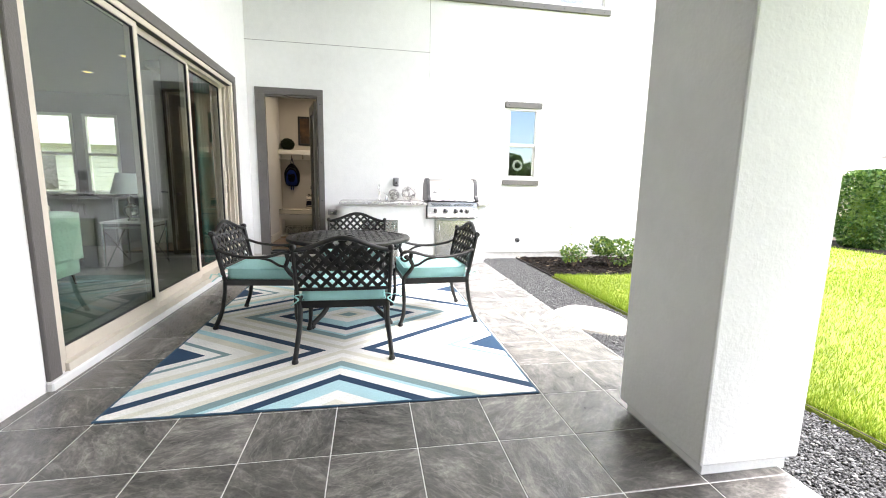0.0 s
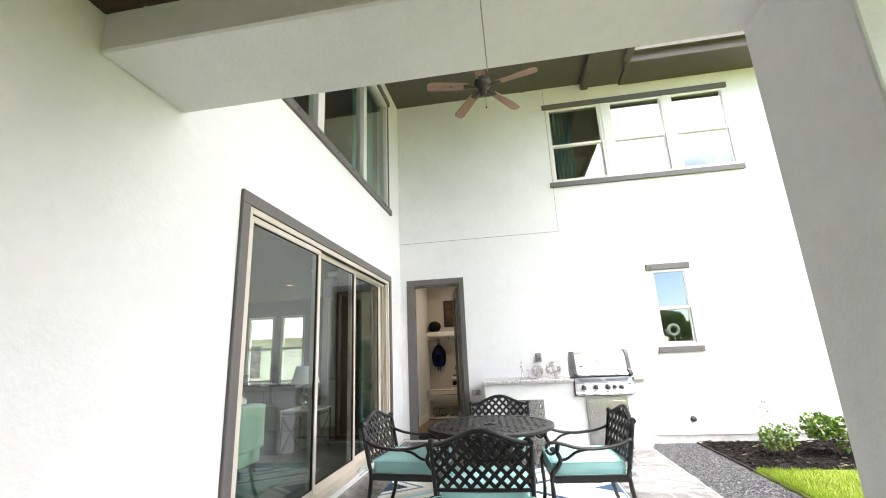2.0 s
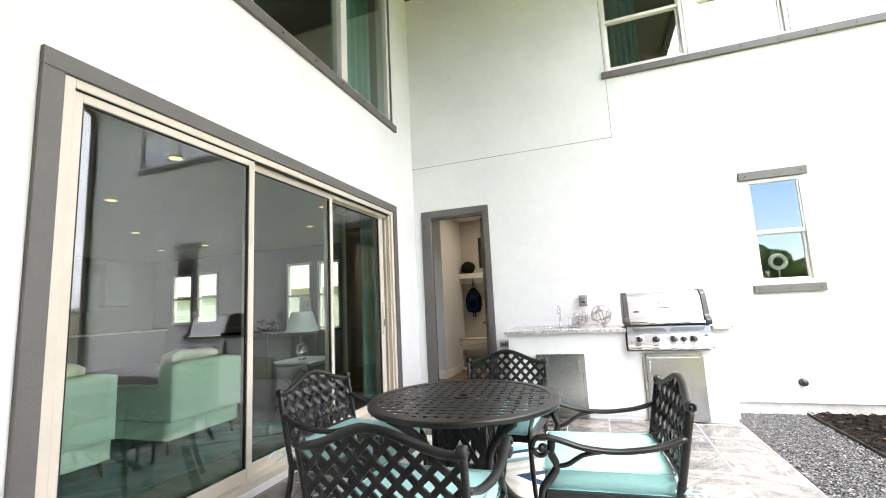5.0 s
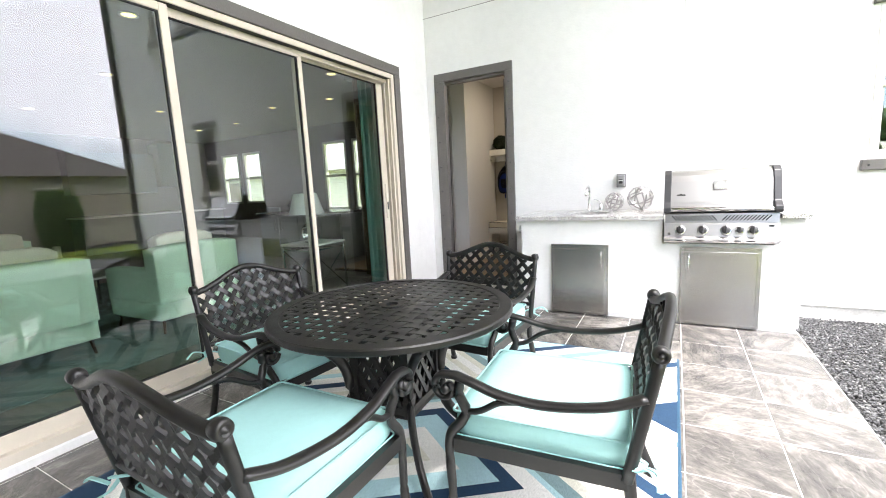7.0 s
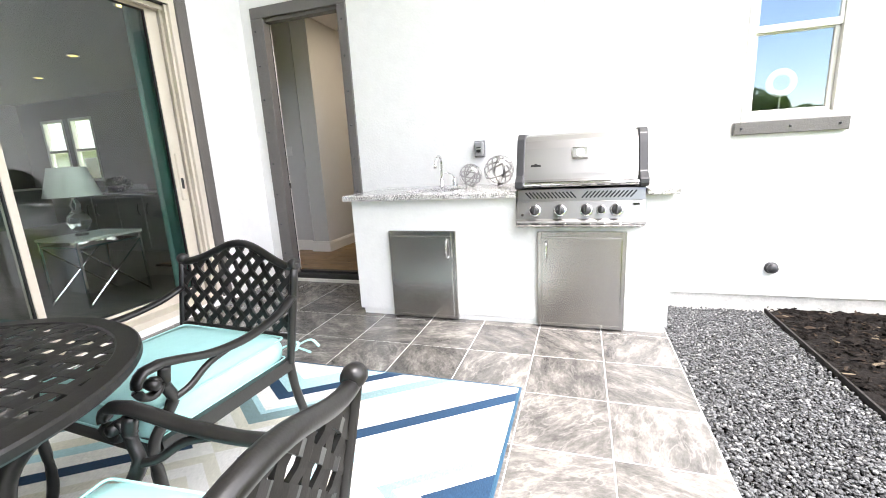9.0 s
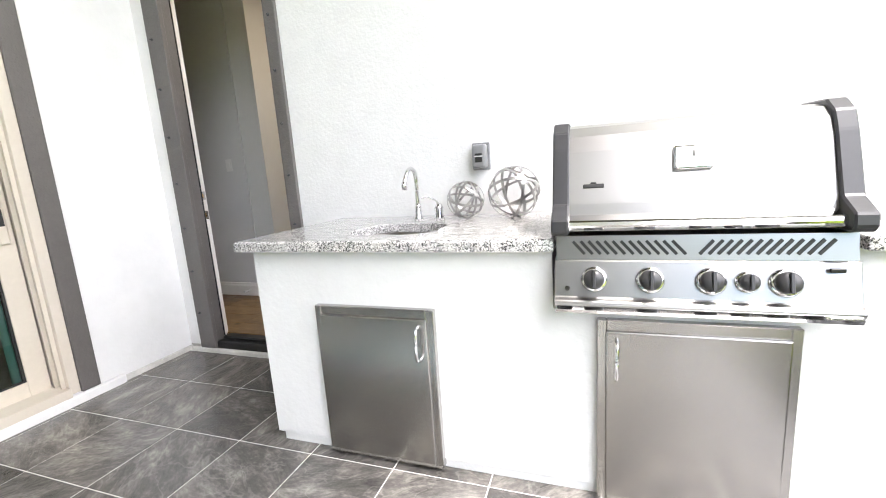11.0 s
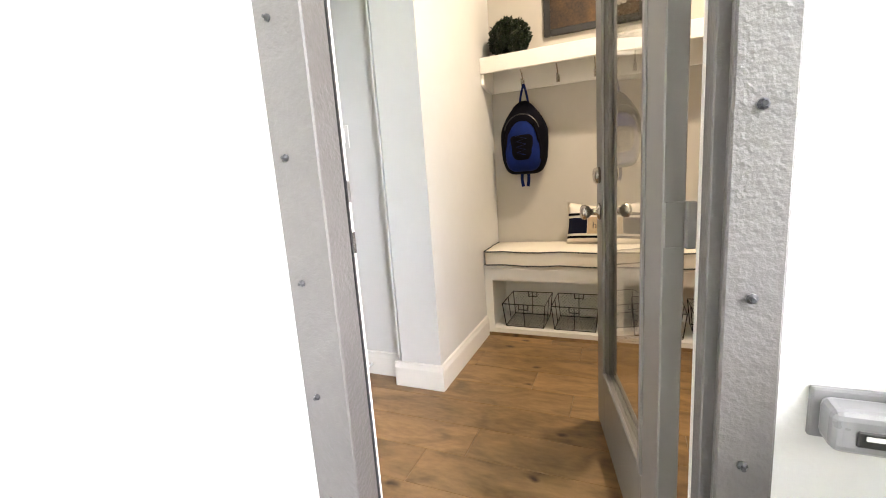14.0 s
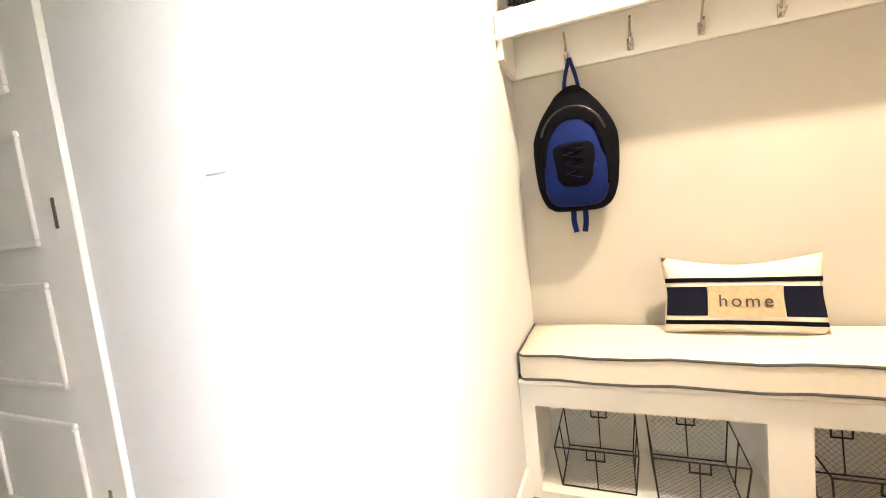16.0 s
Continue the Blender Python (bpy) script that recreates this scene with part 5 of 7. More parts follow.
def strap_ball(x, y, r, turn):
    b = thing("strap_sphere", "openwork sphere of interlaced silver metal straps on granite", "ornament", "strap spheres", Matrix.Translation((x, y, 0.956 + r)) @ pose(0, 0, 0, 14, turn, 20))
    for ax in ((0, 0), (90, 0), (90, 60), (90, 120), (55, 30), (55, 150), (55, 270)):
        mm = pose(0, 0, 0, ax[0], 0, 0)
        mm = pose(0, 0, 0, 0, 0, ax[1]) @ mm
        pts = [mm @ Vector((r * math.cos(a), r * math.sin(a), 0)) for a in [2 * math.pi * k / 36 for k in range(37)]]
        nrm = mm @ Vector((0, 0, 1))
        part("strap", sweep(pts, 0.003, 0.0065 + r * 0.05, square=True, up=nrm), SILVER_STRAP, b)
    return b


strap_ball(0.738, 7.13, 0.092, 10)
strap_ball(0.985, 7.10, 0.121, -25)


def access_door(x0, x1, z0, z1, hinge_left):
    d = thing("access_door", "brushed steel access door set in the stucco counter", "cabinet door", "counter access doors")
    f = 0.03
    part("frame", boxes(((x0, CY - 0.028, z0), (x0 + f, CY + 0.01, z1)), ((x1 - f, CY - 0.028, z0), (x1, CY + 0.01, z1)), ((x0 + f, CY - 0.028, z0), (x1 - f, CY + 0.01, z0 + f)), ((x0 + f, CY - 0.028, z1 - f - 0.012), (x1 - f, CY + 0.01, z1)), bevel=0.003), STEEL_V, d)
    part("panel", box((x0 + f - 0.004, CY - 0.038, z0 + f - 0.006), (x1 - f + 0.004, CY - 0.006, z1 - f - 0.004), 0.006, 2), STEEL_V, d)
    hx = x1 - f - 0.03 if hinge_left else x0 + f + 0.03
    part("handle", sweep(smooth_line([(hx, CY - 0.036, z1 - 0.06), (hx, CY - 0.066, z1 - 0.075), (hx, CY - 0.072, z1 - 0.13), (hx, CY - 0.066, z1 - 0.185), (hx, CY - 0.036, z1 - 0.20)], 5), 0.013, n=10), CHROME, d, "polished curved pull", True)
    return d


access_door(0.24, 0.765, 0.012, 0.682, True)
access_door(1.345, 1.905, 0.012, 0.68, False)

gr = thing("gas_grill", "built-in stainless steel gas grill with closed lid", "grill")


def prism(profile, xa, xb, bevel=0.0):
    bm = bmesh.new()
    a = [bm.verts.new((xa, y, z)) for y, z in profile]
    b = [bm.verts.new((xb, y, z)) for y, z in profile]
    bm.faces.new(a[::-1]); bm.faces.new(b)
    n = len(profile)
    for k in range(n):
        bm.faces.new((a[k], a[(k + 1) % n], b[(k + 1) % n], b[k]))
    bmesh.ops.recalc_face_normals(bm, faces=bm.faces)
    if bevel:
        bmesh.ops.bevel(bm, geom=bm.edges[:], offset=bevel, segments=1, affect="EDGES")
    return bm


part("firebox", box((GX0 + 0.012, 6.52, 0.715), (GX1 - 0.04, 7.06, 0.965), 0.005), GREY_CAST, gr)
part("control_panel", prism([(6.53, 0.738), (6.435, 0.738), (6.425, 0.752), (6.430, 0.765), (6.448, 0.772), (6.478, 0.885), (6.53, 0.89)], GX0, GX1, 0.003), STEEL, gr)
part("lip", prism([(6.50, 0.730), (6.418, 0.730), (6.412, 0.742), (6.43, 0.752), (6.50, 0.752)], GX0 + 0.004, GX1 - 0.012), CHROME, gr, "polished lower lip")
vp = part("vent_panel", prism([(6.53, 0.885), (6.480, 0.887), (6.492, 0.962), (6.53, 0.97)], GX0 + 0.006, GX1 - 0.006), STEEL, gr)
for k in range(28):
    xa = GX0 + 0.075 + (GX1 - GX0 - 0.15) * k / 27
    if abs(k - 13.5) < 1:
        continue
    lean = -0.018 if k < 14 else 0.018
    part("vent_slot", sweep([(xa - lean, 6.4815, 0.905), (xa + lean, 6.4885, 0.945)], 0.009, 0.004, square=True, up=(0, 1, 0)), BLACK_RUBBER, vp)
LIDP = [(6.515, 0.978), (6.487, 0.985), (6.487, 1.005), (6.512, 1.022), (6.522, 1.06), (6.575, 1.225), (6.60, 1.275), (6.64, 1.305), (6.70, 1.318), (6.80, 1.318), (6.90, 1.29), (7.0, 1.22), (7.05, 1.10), (7.06, 0.98)]
lid = part("lid", prism(LIDP[3:], GX0 + 0.045, GX1 - 0.045), STEEL, gr)
part("lid_handle", prism([(6.53, 0.976), (6.470, 0.980), (6.458, 0.995), (6.466, 1.012), (6.53, 1.030)], GX0 + 0.035, GX1 - 0.035, 0.004), CHROME, lid, "polished handle ledge")
for xa, xb in ((GX0 - 0.006, GX0 + 0.046), (GX1 - 0.046, GX1 + 0.006)):
    part("end_cap", prism([(6.53, 0.965), (6.445, 0.97), (6.432, 0.985), (6.435, 1.02), (6.46, 1.035), (6.505, 1.06), (6.565, 1.235), (6.59, 1.29), (6.64, 1.325), (6.80, 1.33), (6.92, 1.29), (7.02, 1.21), (7.06, 0.97)], xa, xb, 0.005), GREY_CAST, lid, "dark grey cast end cap")
# thermometer on the sloping lid front
slope = math.degrees(math.atan2(0.165, 0.053))
tm = Matrix.Translation((1.615, 6.556, 1.185)) @ pose(0, 0, 0, slope)
part("gauge_bezel", add_box(bmesh.new(), (-0.052, -0.038, -0.004), (0.052, 0.038, 0.012), 0.012, 0, 3), CHROME, lid, "polished thermometer bezel").matrix_world = tm
part("gauge_face", lathe([(0.026, 0.012), (0.027, 0.016), (0.022, 0.017)], 24), WHITEPLASTIC, lid, "round dial").matrix_world = tm
part("gauge_needle", box((-0.002, -0.002, 0.0172), (0.002, 0.018, 0.0185)), BLACKPAINT, lid).matrix_world = tm
part("badge", add_box(bmesh.new(), (-0.032, -0.007, -0.002), (0.032, 0.007, 0.004), 0.004, 0, 2), BLACKPAINT, lid, "dark maker's badge").matrix_world = Matrix.Translation((1.335, 6.540, 1.115)) @ pose(0, 0, 0, slope)
part("badge_crest", add_box(bmesh.new(), (-0.009, 0.005, -0.002), (0.009, 0.013, 0.004), 0.003), BLACKPAINT, lid).matrix_world = Matrix.Translation((1.335, 6.540, 1.115)) @ pose(0, 0, 0, slope)
for k, (x, r) in enumerate(((1.335, 0.031), (1.495, 0.031), (1.655, 0.031), (1.745, 0.024), (1.835, 0.031))):
    mm = Matrix.Translation((x, 6.461, 0.828)) @ pose(0, 0, 0, 105 - 30)
    kn = part("knob", lathe([(r * 1.0, 0.006), (r * 1.0, 0.024), (r * 0.86, 0.036), (r * 0.3, 0.040)], 20), KNOB, gr, "grey burner knob", True)
    kn.matrix_world = mm
    part("bezel", lathe([(r * 1.3, -0.002), (r * 1.3, 0.004), (r * 1.05, 0.008)], 20), CHROME, kn, "", True)
    part("grip", box((-0.005, -r * 0.92, 0.036), (0.005, r * 0.92, 0.046), 0.002), KNOB, kn)
part("side_badge", box((1.93, 6.458, 0.858), (1.965, 6.466, 0.87), 0.002), BLACKPAINT, gr)
part("igniter", lathe([(0.008, -0.002), (0.008, 0.006)], 12, Matrix.Translation((1.255, 6.449, 0.80)) @ pose(0, 0, 0, 75)), CHROME, gr)

# outlet boxes on the wall, hose bib
for nm, px, pz, w, h, lab in (("outlet_box", 0.787, 1.258, 0.075, 0.12, "clear weatherproof outlet cover on the white wall"), ("outlet_box", -0.272, 0.738, 0.118, 0.07, "clear weatherproof outlet cover low beside the door")):
    o = thing(nm, lab, "outlet")
    part("back_plate", box((px - w / 2 - 0.01, WY - 0.012, pz - h / 2 - 0.01), (px + w / 2 + 0.01, WY, pz + h / 2 + 0.01), 0.006, 2), PLASTIC, o)
    part("cover", box((px - w / 2, WY - 0.07, pz - h / 2), (px + w / 2, WY - 0.012, pz + h / 2), 0.014, 3), PLASTIC, o, "translucent grey cover")
    part("socket", box((px - w / 4, WY - 0.073, pz - h / 4), (px + w / 4, WY - 0.068, pz + h / 8), 0.002), BLACKPAINT, o)
    part("latch", box((px - 0.02, WY - 0.076, pz - 0.003), (px + 0.02, WY - 0.069, pz + 0.003)), WHITEPLASTIC, o)
o = thing("outlet_box", "grey weatherproof outlet box low on the house wall", "outlet")
part("back_plate", box((WX, 0.985, 0.50), (WX + 0.012, 1.115, 0.605), 0.005, 2), PLASTIC, o)
part("cover", box((WX + 0.012, 0.995, 0.508), (WX + 0.055, 1.107, 0.598), 0.010, 3), GREYPLASTIC, o, "grey cover")
part("latch", sweep([(WX + 0.04, 1.06, 0.583), (WX + 0.046, 1.10, 0.585), (WX + 0.05, 1.125, 0.587)], 0.007), BLACKPAINT, o)
hb = thing("hose_bib", "dark capped hose connection on the white wall", "hose tap")
part("flange", lathe([(0.045, 0), (0.045, 0.008), (0.03, 0.016)], 18, Matrix.Translation((2.985, WY, 0.265)) @ pose(0, 0, 0, 90)), GREY_CAST, hb, "", True)
part("cap", lathe([(0.03, 0.01), (0.036, 0.03), (0.034, 0.05), (0.015, 0.06)], 18, Matrix.Translation((2.985, WY, 0.265)) @ pose(0, 0, 0, 90)), GREY_CAST, hb, "", True)

# ---- ceiling fan ----
FX, FY, FZC = 0.285, 4.85, 4.76
fan = thing("ceiling_fan", "five-blade bronze ceiling fan with brown wooden blades", "ceiling fan")
part("downrod", sweep([(FX, FY, FZC + 0.1), (FX, FY, 6.16)], 0.026), BRONZE, fan)
part("canopy", lathe([(0.02, 6.08), (0.06, 6.12), (0.07, 6.2)], 20, Matrix.Translation((FX, FY, 0))), BRONZE, fan, "", True)
part("motor", lathe([(0.02, FZC + 0.13), (0.05, FZC + 0.12), (0.10, FZC + 0.08), (0.115, FZC + 0.03), (0.10, FZC - 0.03), (0.06, FZC - 0.06), (0.055, FZC - 0.12), (0.035, FZC - 0.15), (0.01, FZC - 0.16)], 28, Matrix.Translation((FX, FY, 0))), BRONZE, fan, "", True)
for k in range(5):
    mm = Matrix.Translation((FX, FY, FZC - 0.02)) @ pose(0, 0, 0, 0, 0, 72 * k + 52) @ pose(0, 0, 0, 9, 3)
    bm = bmesh.new()
    out = [(0.20, -0.055), (0.66, -0.075), (0.72, -0.055), (0.732, 0), (0.72, 0.055), (0.66, 0.075), (0.20, 0.055)]
    lo = [bm.verts.new((x, y, -0.004)) for x, y in out]
    hi = [bm.verts.new((x, y, 0.004)) for x, y in out]
    bm.faces.new(lo[::-1]); bm.faces.new(hi)
    for j in range(len(out)):
        bm.faces.new((lo[j], lo[(j + 1) % len(out)], hi[(j + 1) % len(out)], hi[j]))
    bmesh.ops.recalc_face_normals(bm, faces=bm.faces)
    bl = part("blade", bm, FANWOOD, fan, "brown wooden blade")
    bl.matrix_world = mm
    part("blade_arm", boxes(((0.09, -0.018, -0.012), (0.23, 0.018, -0.004)), ((0.19, -0.04, -0.01), (0.25, 0.04, -0.004)), bevel=0.003), BRONZE, bl)
part("pull_chain", sweep([(FX + 0.03, FY, FZC - 0.14), (FX + 0.03, FY, FZC - 0.32)], 0.006, n=6), BRONZE, fan)
part("chain_bob", lathe([(0.004, -0.35), (0.011, -0.34), (0.009, -0.32), (0.003, -0.31)], 10, Matrix.Translation((FX + 0.03, FY, FZC))), BRONZE, fan, "", True)
pl = thing("porch_light", "small warm recessed light in the tall porch ceiling", "light")
pl.location = (0.55, 5.0, 6.187)
part("trim_ring", lathe([(0.05, -0.008), (0.075, -0.008), (0.075, 0), (0.05, 0)], 20, None, False), BRONZE, pl)
part("lens", lathe([(0.051, -0.004), (0.051, -0.001)], 20), LAMP_GLOW, pl)

# ---- mud room things ----
bn = thing("storage_bench", "white built-in bench with open cubbies in the alcove", "bench")
BX0, BX1, BY, BT = -1.465, 0.198, 9.05, 0.545
cub = [(-1.415, -0.735), (-0.625, 0.04)]
part("front_frame", wall_with_holes("y", BY, BY + 0.02, BX0, BX1, FZ, BT, [(a, b, 0.14, 0.463) for a, b in cub]), WOODWORK, bn)
part("seat_board", box((BX0, BY - 0.012, BT), (BX1, 9.419, BT + 0.02), 0.004), WOODWORK, bn)
part("cubby_floor", box((BX0, BY + 0.02, 0.115), (BX1, 9.418, 0.14)), WOODWORK, bn)
part("cubby_back", box((BX0, 9.395, 0.14), (BX1, 9.418, BT)), WOODWORK, bn)
for x in (BX0 + 0.01, -0.69, BX1 - 0.06):
    part("divider", box((x, BY + 0.02, 0.14), (x + 0.03, 9.395, BT)), WOODWORK, bn)
part("toe_rail", box((BX0, BY - 0.006, FZ), (BX1, BY, FZ + 0.02)), OAK, bn, "oak shoe moulding")


def soft_box(a, b, puff=0.02, cuts=11, wr=0.004, edge=0.9):
    bm = bmesh.new()
    bmesh.ops.create_cube(bm, size=2)
    bmesh.ops.subdivide_edges(bm, edges=bm.edges, cuts=cuts, use_grid_fill=True)
    c = [(p + q) / 2 for p, q in zip(a, b)]
    h = [(q - p) / 2 for p, q in zip(a, b)]
    for v in bm.verts:
        x, y, z = v.co
        top = puff * (1 - x ** 6) * (1 - y ** 6) * (1 if z > 0.9 else 0)
        k = 1 - 0.02 * abs(x * y) ** 8
        v.co = Vector((c[0] + x * h[0] * k, c[1] + y * h[1] * k, c[2] + z * h[2] + top + wr * noise.noise(Vector((x * 4, y * 3, z * 2)))))
    return bm


bc = tagged(part("bench_cushion", soft_box((BX0 + 0.002, BY - 0.022, BT + 0.021), (BX1 - 0.003, 9.40, 0.655), 0.012), CREAMCLOTH, None, "", True), "long cream box cushion with dark piping on the bench", "cushion")
for z in (0.570, 0.655):
    a, b, c2, d = BX0 + 0.006, BX1 - 0.006, BY - 0.023, 9.40
    part("piping", sweep([(a, d, z), (a, c2 + 0.02, z), (a + 0.02, c2, z), *[(a + 0.02 + (b - a - 0.04) * k / 14, c2, z + 0.004 * math.sin(k * 1.9)) for k in range(1, 14)], (b - 0.02, c2, z), (b, c2 + 0.02, z), (b, d, z)], 0.009, n=6), PIPING, bc, "charcoal piping")

# pillow with bands and a lettered patch
pw = thing("pillow", "cream lumbar pillow with navy bands and a lettered burlap patch", "pillow", "", Matrix.Translation((-0.735, 9.30, 0.795)) @ pose(0, 0, 0, -14, 1, 0))
PW, PH = 0.235, 0.135


def pillow_y(x, z):
    return -0.06 * (max(0, (1 - (x / PW) ** 4)) * max(0, (1 - (z / PH) ** 4))) ** 0.6


def pillow_sheet(xa, xb, za, zb, lift, nx=24, nz=12, both=False):
    bm = bmesh.new()
    for sgn in ((1, -1) if both else (1,)):
        g = []
        for j in range(nz + 1):
            row = []
            for i in range(nx + 1):
                u, w = xa + (xb - xa) * i / nx, za + (zb - za) * j / nz
                pin = 1 - 0.26 * (1 - abs(u / PW) ** 1.6) * abs(w / PH) ** 2 if w > 0 else 1 - 0.04 * (1 - abs(u / PW) ** 2)
                row.append(bm.verts.new((u * (1 - 0.05 * (1 - abs(w / PH))), sgn * (pillow_y(u, w) - lift), w * pin)))
            g.append(row)
        for j in range(nz):
            for i in range(nx):
                bm.faces.new((g[j][i], g[j][i + 1], g[j + 1][i + 1], g[j + 1][i]))
    bmesh.ops.remove_doubles(bm, verts=bm.verts, dist=1e-4)
    bmesh.ops.recalc_face_normals(bm, faces=bm.faces)
    return bm


part("case", pillow_sheet(-PW, PW, -PH, PH, 0.0, both=True), CREAMCLOTH, pw, "cream cotton case", True)
for za, zb in ((0.040, 0.056), (-0.105, -0.090)):
    part("band", pillow_sheet(-PW * 0.99, PW * 0.99, za, zb, 0.0025, 24, 2), BLACKCLOTH, pw, "navy stripe", True)
NAVYP = surface("navy_print", (0.008, 0.009, 0.02), 0.95, spec=0.1)
for xa, xb in ((-PW * 0.985, -0.11), (0.11, PW * 0.985)):
    part("band", pillow_sheet(xa, xb, -0.075, 0.025, 0.0025, 8, 6), NAVYP, pw, "navy block", True)
part("patch", pillow_sheet(-0.108, 0.108, -0.078, 0.028, 0.003, 12, 6), BURLAP, pw, "burlap patch", True)
tx = bpy.data.curves.new("lettering", "FONT")
tx.body, tx.size, tx.align_x, tx.align_y, tx.extrude, tx.space_character = "home", 0.057, "CENTER", "CENTER", 0.0008, 1.25
to = new("lettering_source", tx)
dg = bpy.context.evaluated_depsgraph_get()
tme = bpy.data.meshes.new_from_object(to.evaluated_get(dg))
bpy.data.objects.remove(to)
for v in tme.vertices:
    v.co = Vector((v.co.x, pillow_y(v.co.x, v.co.y - 0.024) - 0.0055 - v.co.z, v.co.y - 0.024))
tme.materials.clear()
tme.materials.append(PIPING)
lt = new("lettering", tme)
lt.parent = pw
lt["label"] = "dark typewriter lettering"

sh = thing("wall_shelf", "white shelf with hook rail above the bench", "shelf")
part("top_board", box((BX0, 9.19, 1.838), (BX1, 9.42, 1.86), 0.003), WOODWORK, sh)
part("front_board", box((BX0, 9.175, 1.765), (BX1, 9.19, 1.86), 0.003), WOODWORK, sh)
part("hook_rail", box((BX0, 9.402, 1.675), (BX1, 9.42, 1.838), 0.003), WOODWORK, sh)
for x in (BX0, BX1 - 0.02):
    part("bracket", prism([(9.19, 1.70), (9.20, 1.84), (9.41, 1.84), (9.41, 1.675), (9.30, 1.675)], x, x + 0.02), WOODWORK, sh)
for k in range(7):
    x = -1.245 + 0.225 * k
    h = part("hook", sweep(smooth_line([(x, 9.399, 1.705), (x, 9.375, 1.695), (x, 9.352, 1.71), (x, 9.350, 1.735)], 4), 0.009, n=8), NICKEL, sh, "satin nickel double hook", True)
    part("upper_prong", sweep(smooth_line([(x, 9.398, 1.72), (x, 9.385, 1.745), (x, 9.36, 1.775), (x, 9.335, 1.79)], 4), 0.009, n=8), NICKEL, h, "", True)
    part("hook_plate", box((x - 0.011, 9.396, 1.69), (x + 0.011, 9.402, 1.735), 0.003), NICKEL, h)

bp = thing("backpack", "blue and black nylon backpack hanging from the hook", "backpack", "", Matrix.Translation((-1.235, 9.335, 1.36)))
bm = bmesh.new()
bmesh.ops.create_icosphere(bm, subdivisions=4, radius=1)
for v in bm.verts:
    x, y, z = v.co
    w = 0.155 if z < 0.1 else 0.155 * (1 - 0.5 * ((z - 0.1) / 0.9) ** 1.3)
    s = abs(z) ** 0.8
    v.co = Vector((math.copysign(abs(x) ** (0.75 if z > 0 else 0.75 - 0.35 * min(1, -2 * z)), x) * w, math.copysign(abs(y) ** 0.8, y) * 0.072 * (1 if z < 0.2 else 1 - 0.4 * (z - 0.2)), math.copysign(abs(z) ** 0.85, z) * 0.235 + 0.004 * noise.noise(v.co * 5)))
part("body", bm, BLACKCLOTH, bp, "black nylon body", True)
bm = bmesh.new()
bmesh.ops.create_icosphere(bm, subdivisions=4, radius=1)
for v in bm.verts:
    x, y, z = v.co
    v.co = Vector((math.copysign(abs(x) ** (0.7 if z > 0 else 0.4), x) * (0.122 - 0.045 * max(0, z)), -0.035 + math.copysign(abs(y) ** 0.8, y) * 0.058, -0.05 + math.copysign(abs(z) ** 0.8, z) * 0.165 + 0.003 * noise.noise(v.co * 6)))
part("front_panel", bm, NAVYCLOTH, bp, "blue nylon front", True)
for s in (-1, 1):
    part("strap", sweep(smooth_line([(s * 0.03, 0.03, 0.20), (s * 0.02, 0.025, 0.27), (0.0, 0.035, 0.345)], 5), 0.014, 0.004, square=True, up=(0, 1, 0)), NAVYCLOTH, bp, "blue webbing strap")
    part("loose_strap", sweep(smooth_line([(s * 0.02, 0.0, -0.21), (s * 0.022, -0.01, -0.27), (s * 0.015, -0.005, -0.315)], 4), 0.02, 0.004, square=True, up=(0, 1, 0)), NAVYCLOTH, bp)
bm = bmesh.new()
bmesh.ops.create_icosphere(bm, subdivisions=3, radius=1)
for v in bm.verts:
    x, y, z = v.co
    v.co = Vector((math.copysign(abs(x) ** 0.6, x) * (0.083 + 0.012 * z), -0.052 + math.copysign(abs(y) ** 0.7, y) * 0.05, -0.06 + math.copysign(abs(z) ** 0.6, z) * 0.095 + 0.003 * noise.noise(v.co * 5)))
part("mesh_pocket", bm, BLACKCLOTH, bp, "black mesh pocket", True)
for s in (-1, 1):
    part("side_panel", sweep(smooth_line([(s * 0.072, -0.070, 0.085), (s * 0.098, -0.078, 0.02), (s * 0.112, -0.070, -0.06), (s * 0.104, -0.060, -0.14)], 5), 0.03, 0.016, up=(0, 1, 0), taper=[0.35 + 0.045 * k for k in range(16)]), BLACKCLOTH, bp, "black side gusset", True)
part("cord", sweep([(0.038 * (-1) ** k * (1 - k * 0.04), -0.105, 0.025 - 0.017 * k) for k in range(9)], 0.006, n=6), NAVYCLOTH, bp, "blue bungee lacing")
part("zip", sweep([(0.115 * math.sin(a), -0.075 - 0.012 * math.cos(a), 0.02 + 0.125 * math.cos(a)) for a in [-1.3 + 2.6 * k / 12 for k in range(13)]], 0.008, n=6), BLACKPAINT, bp)


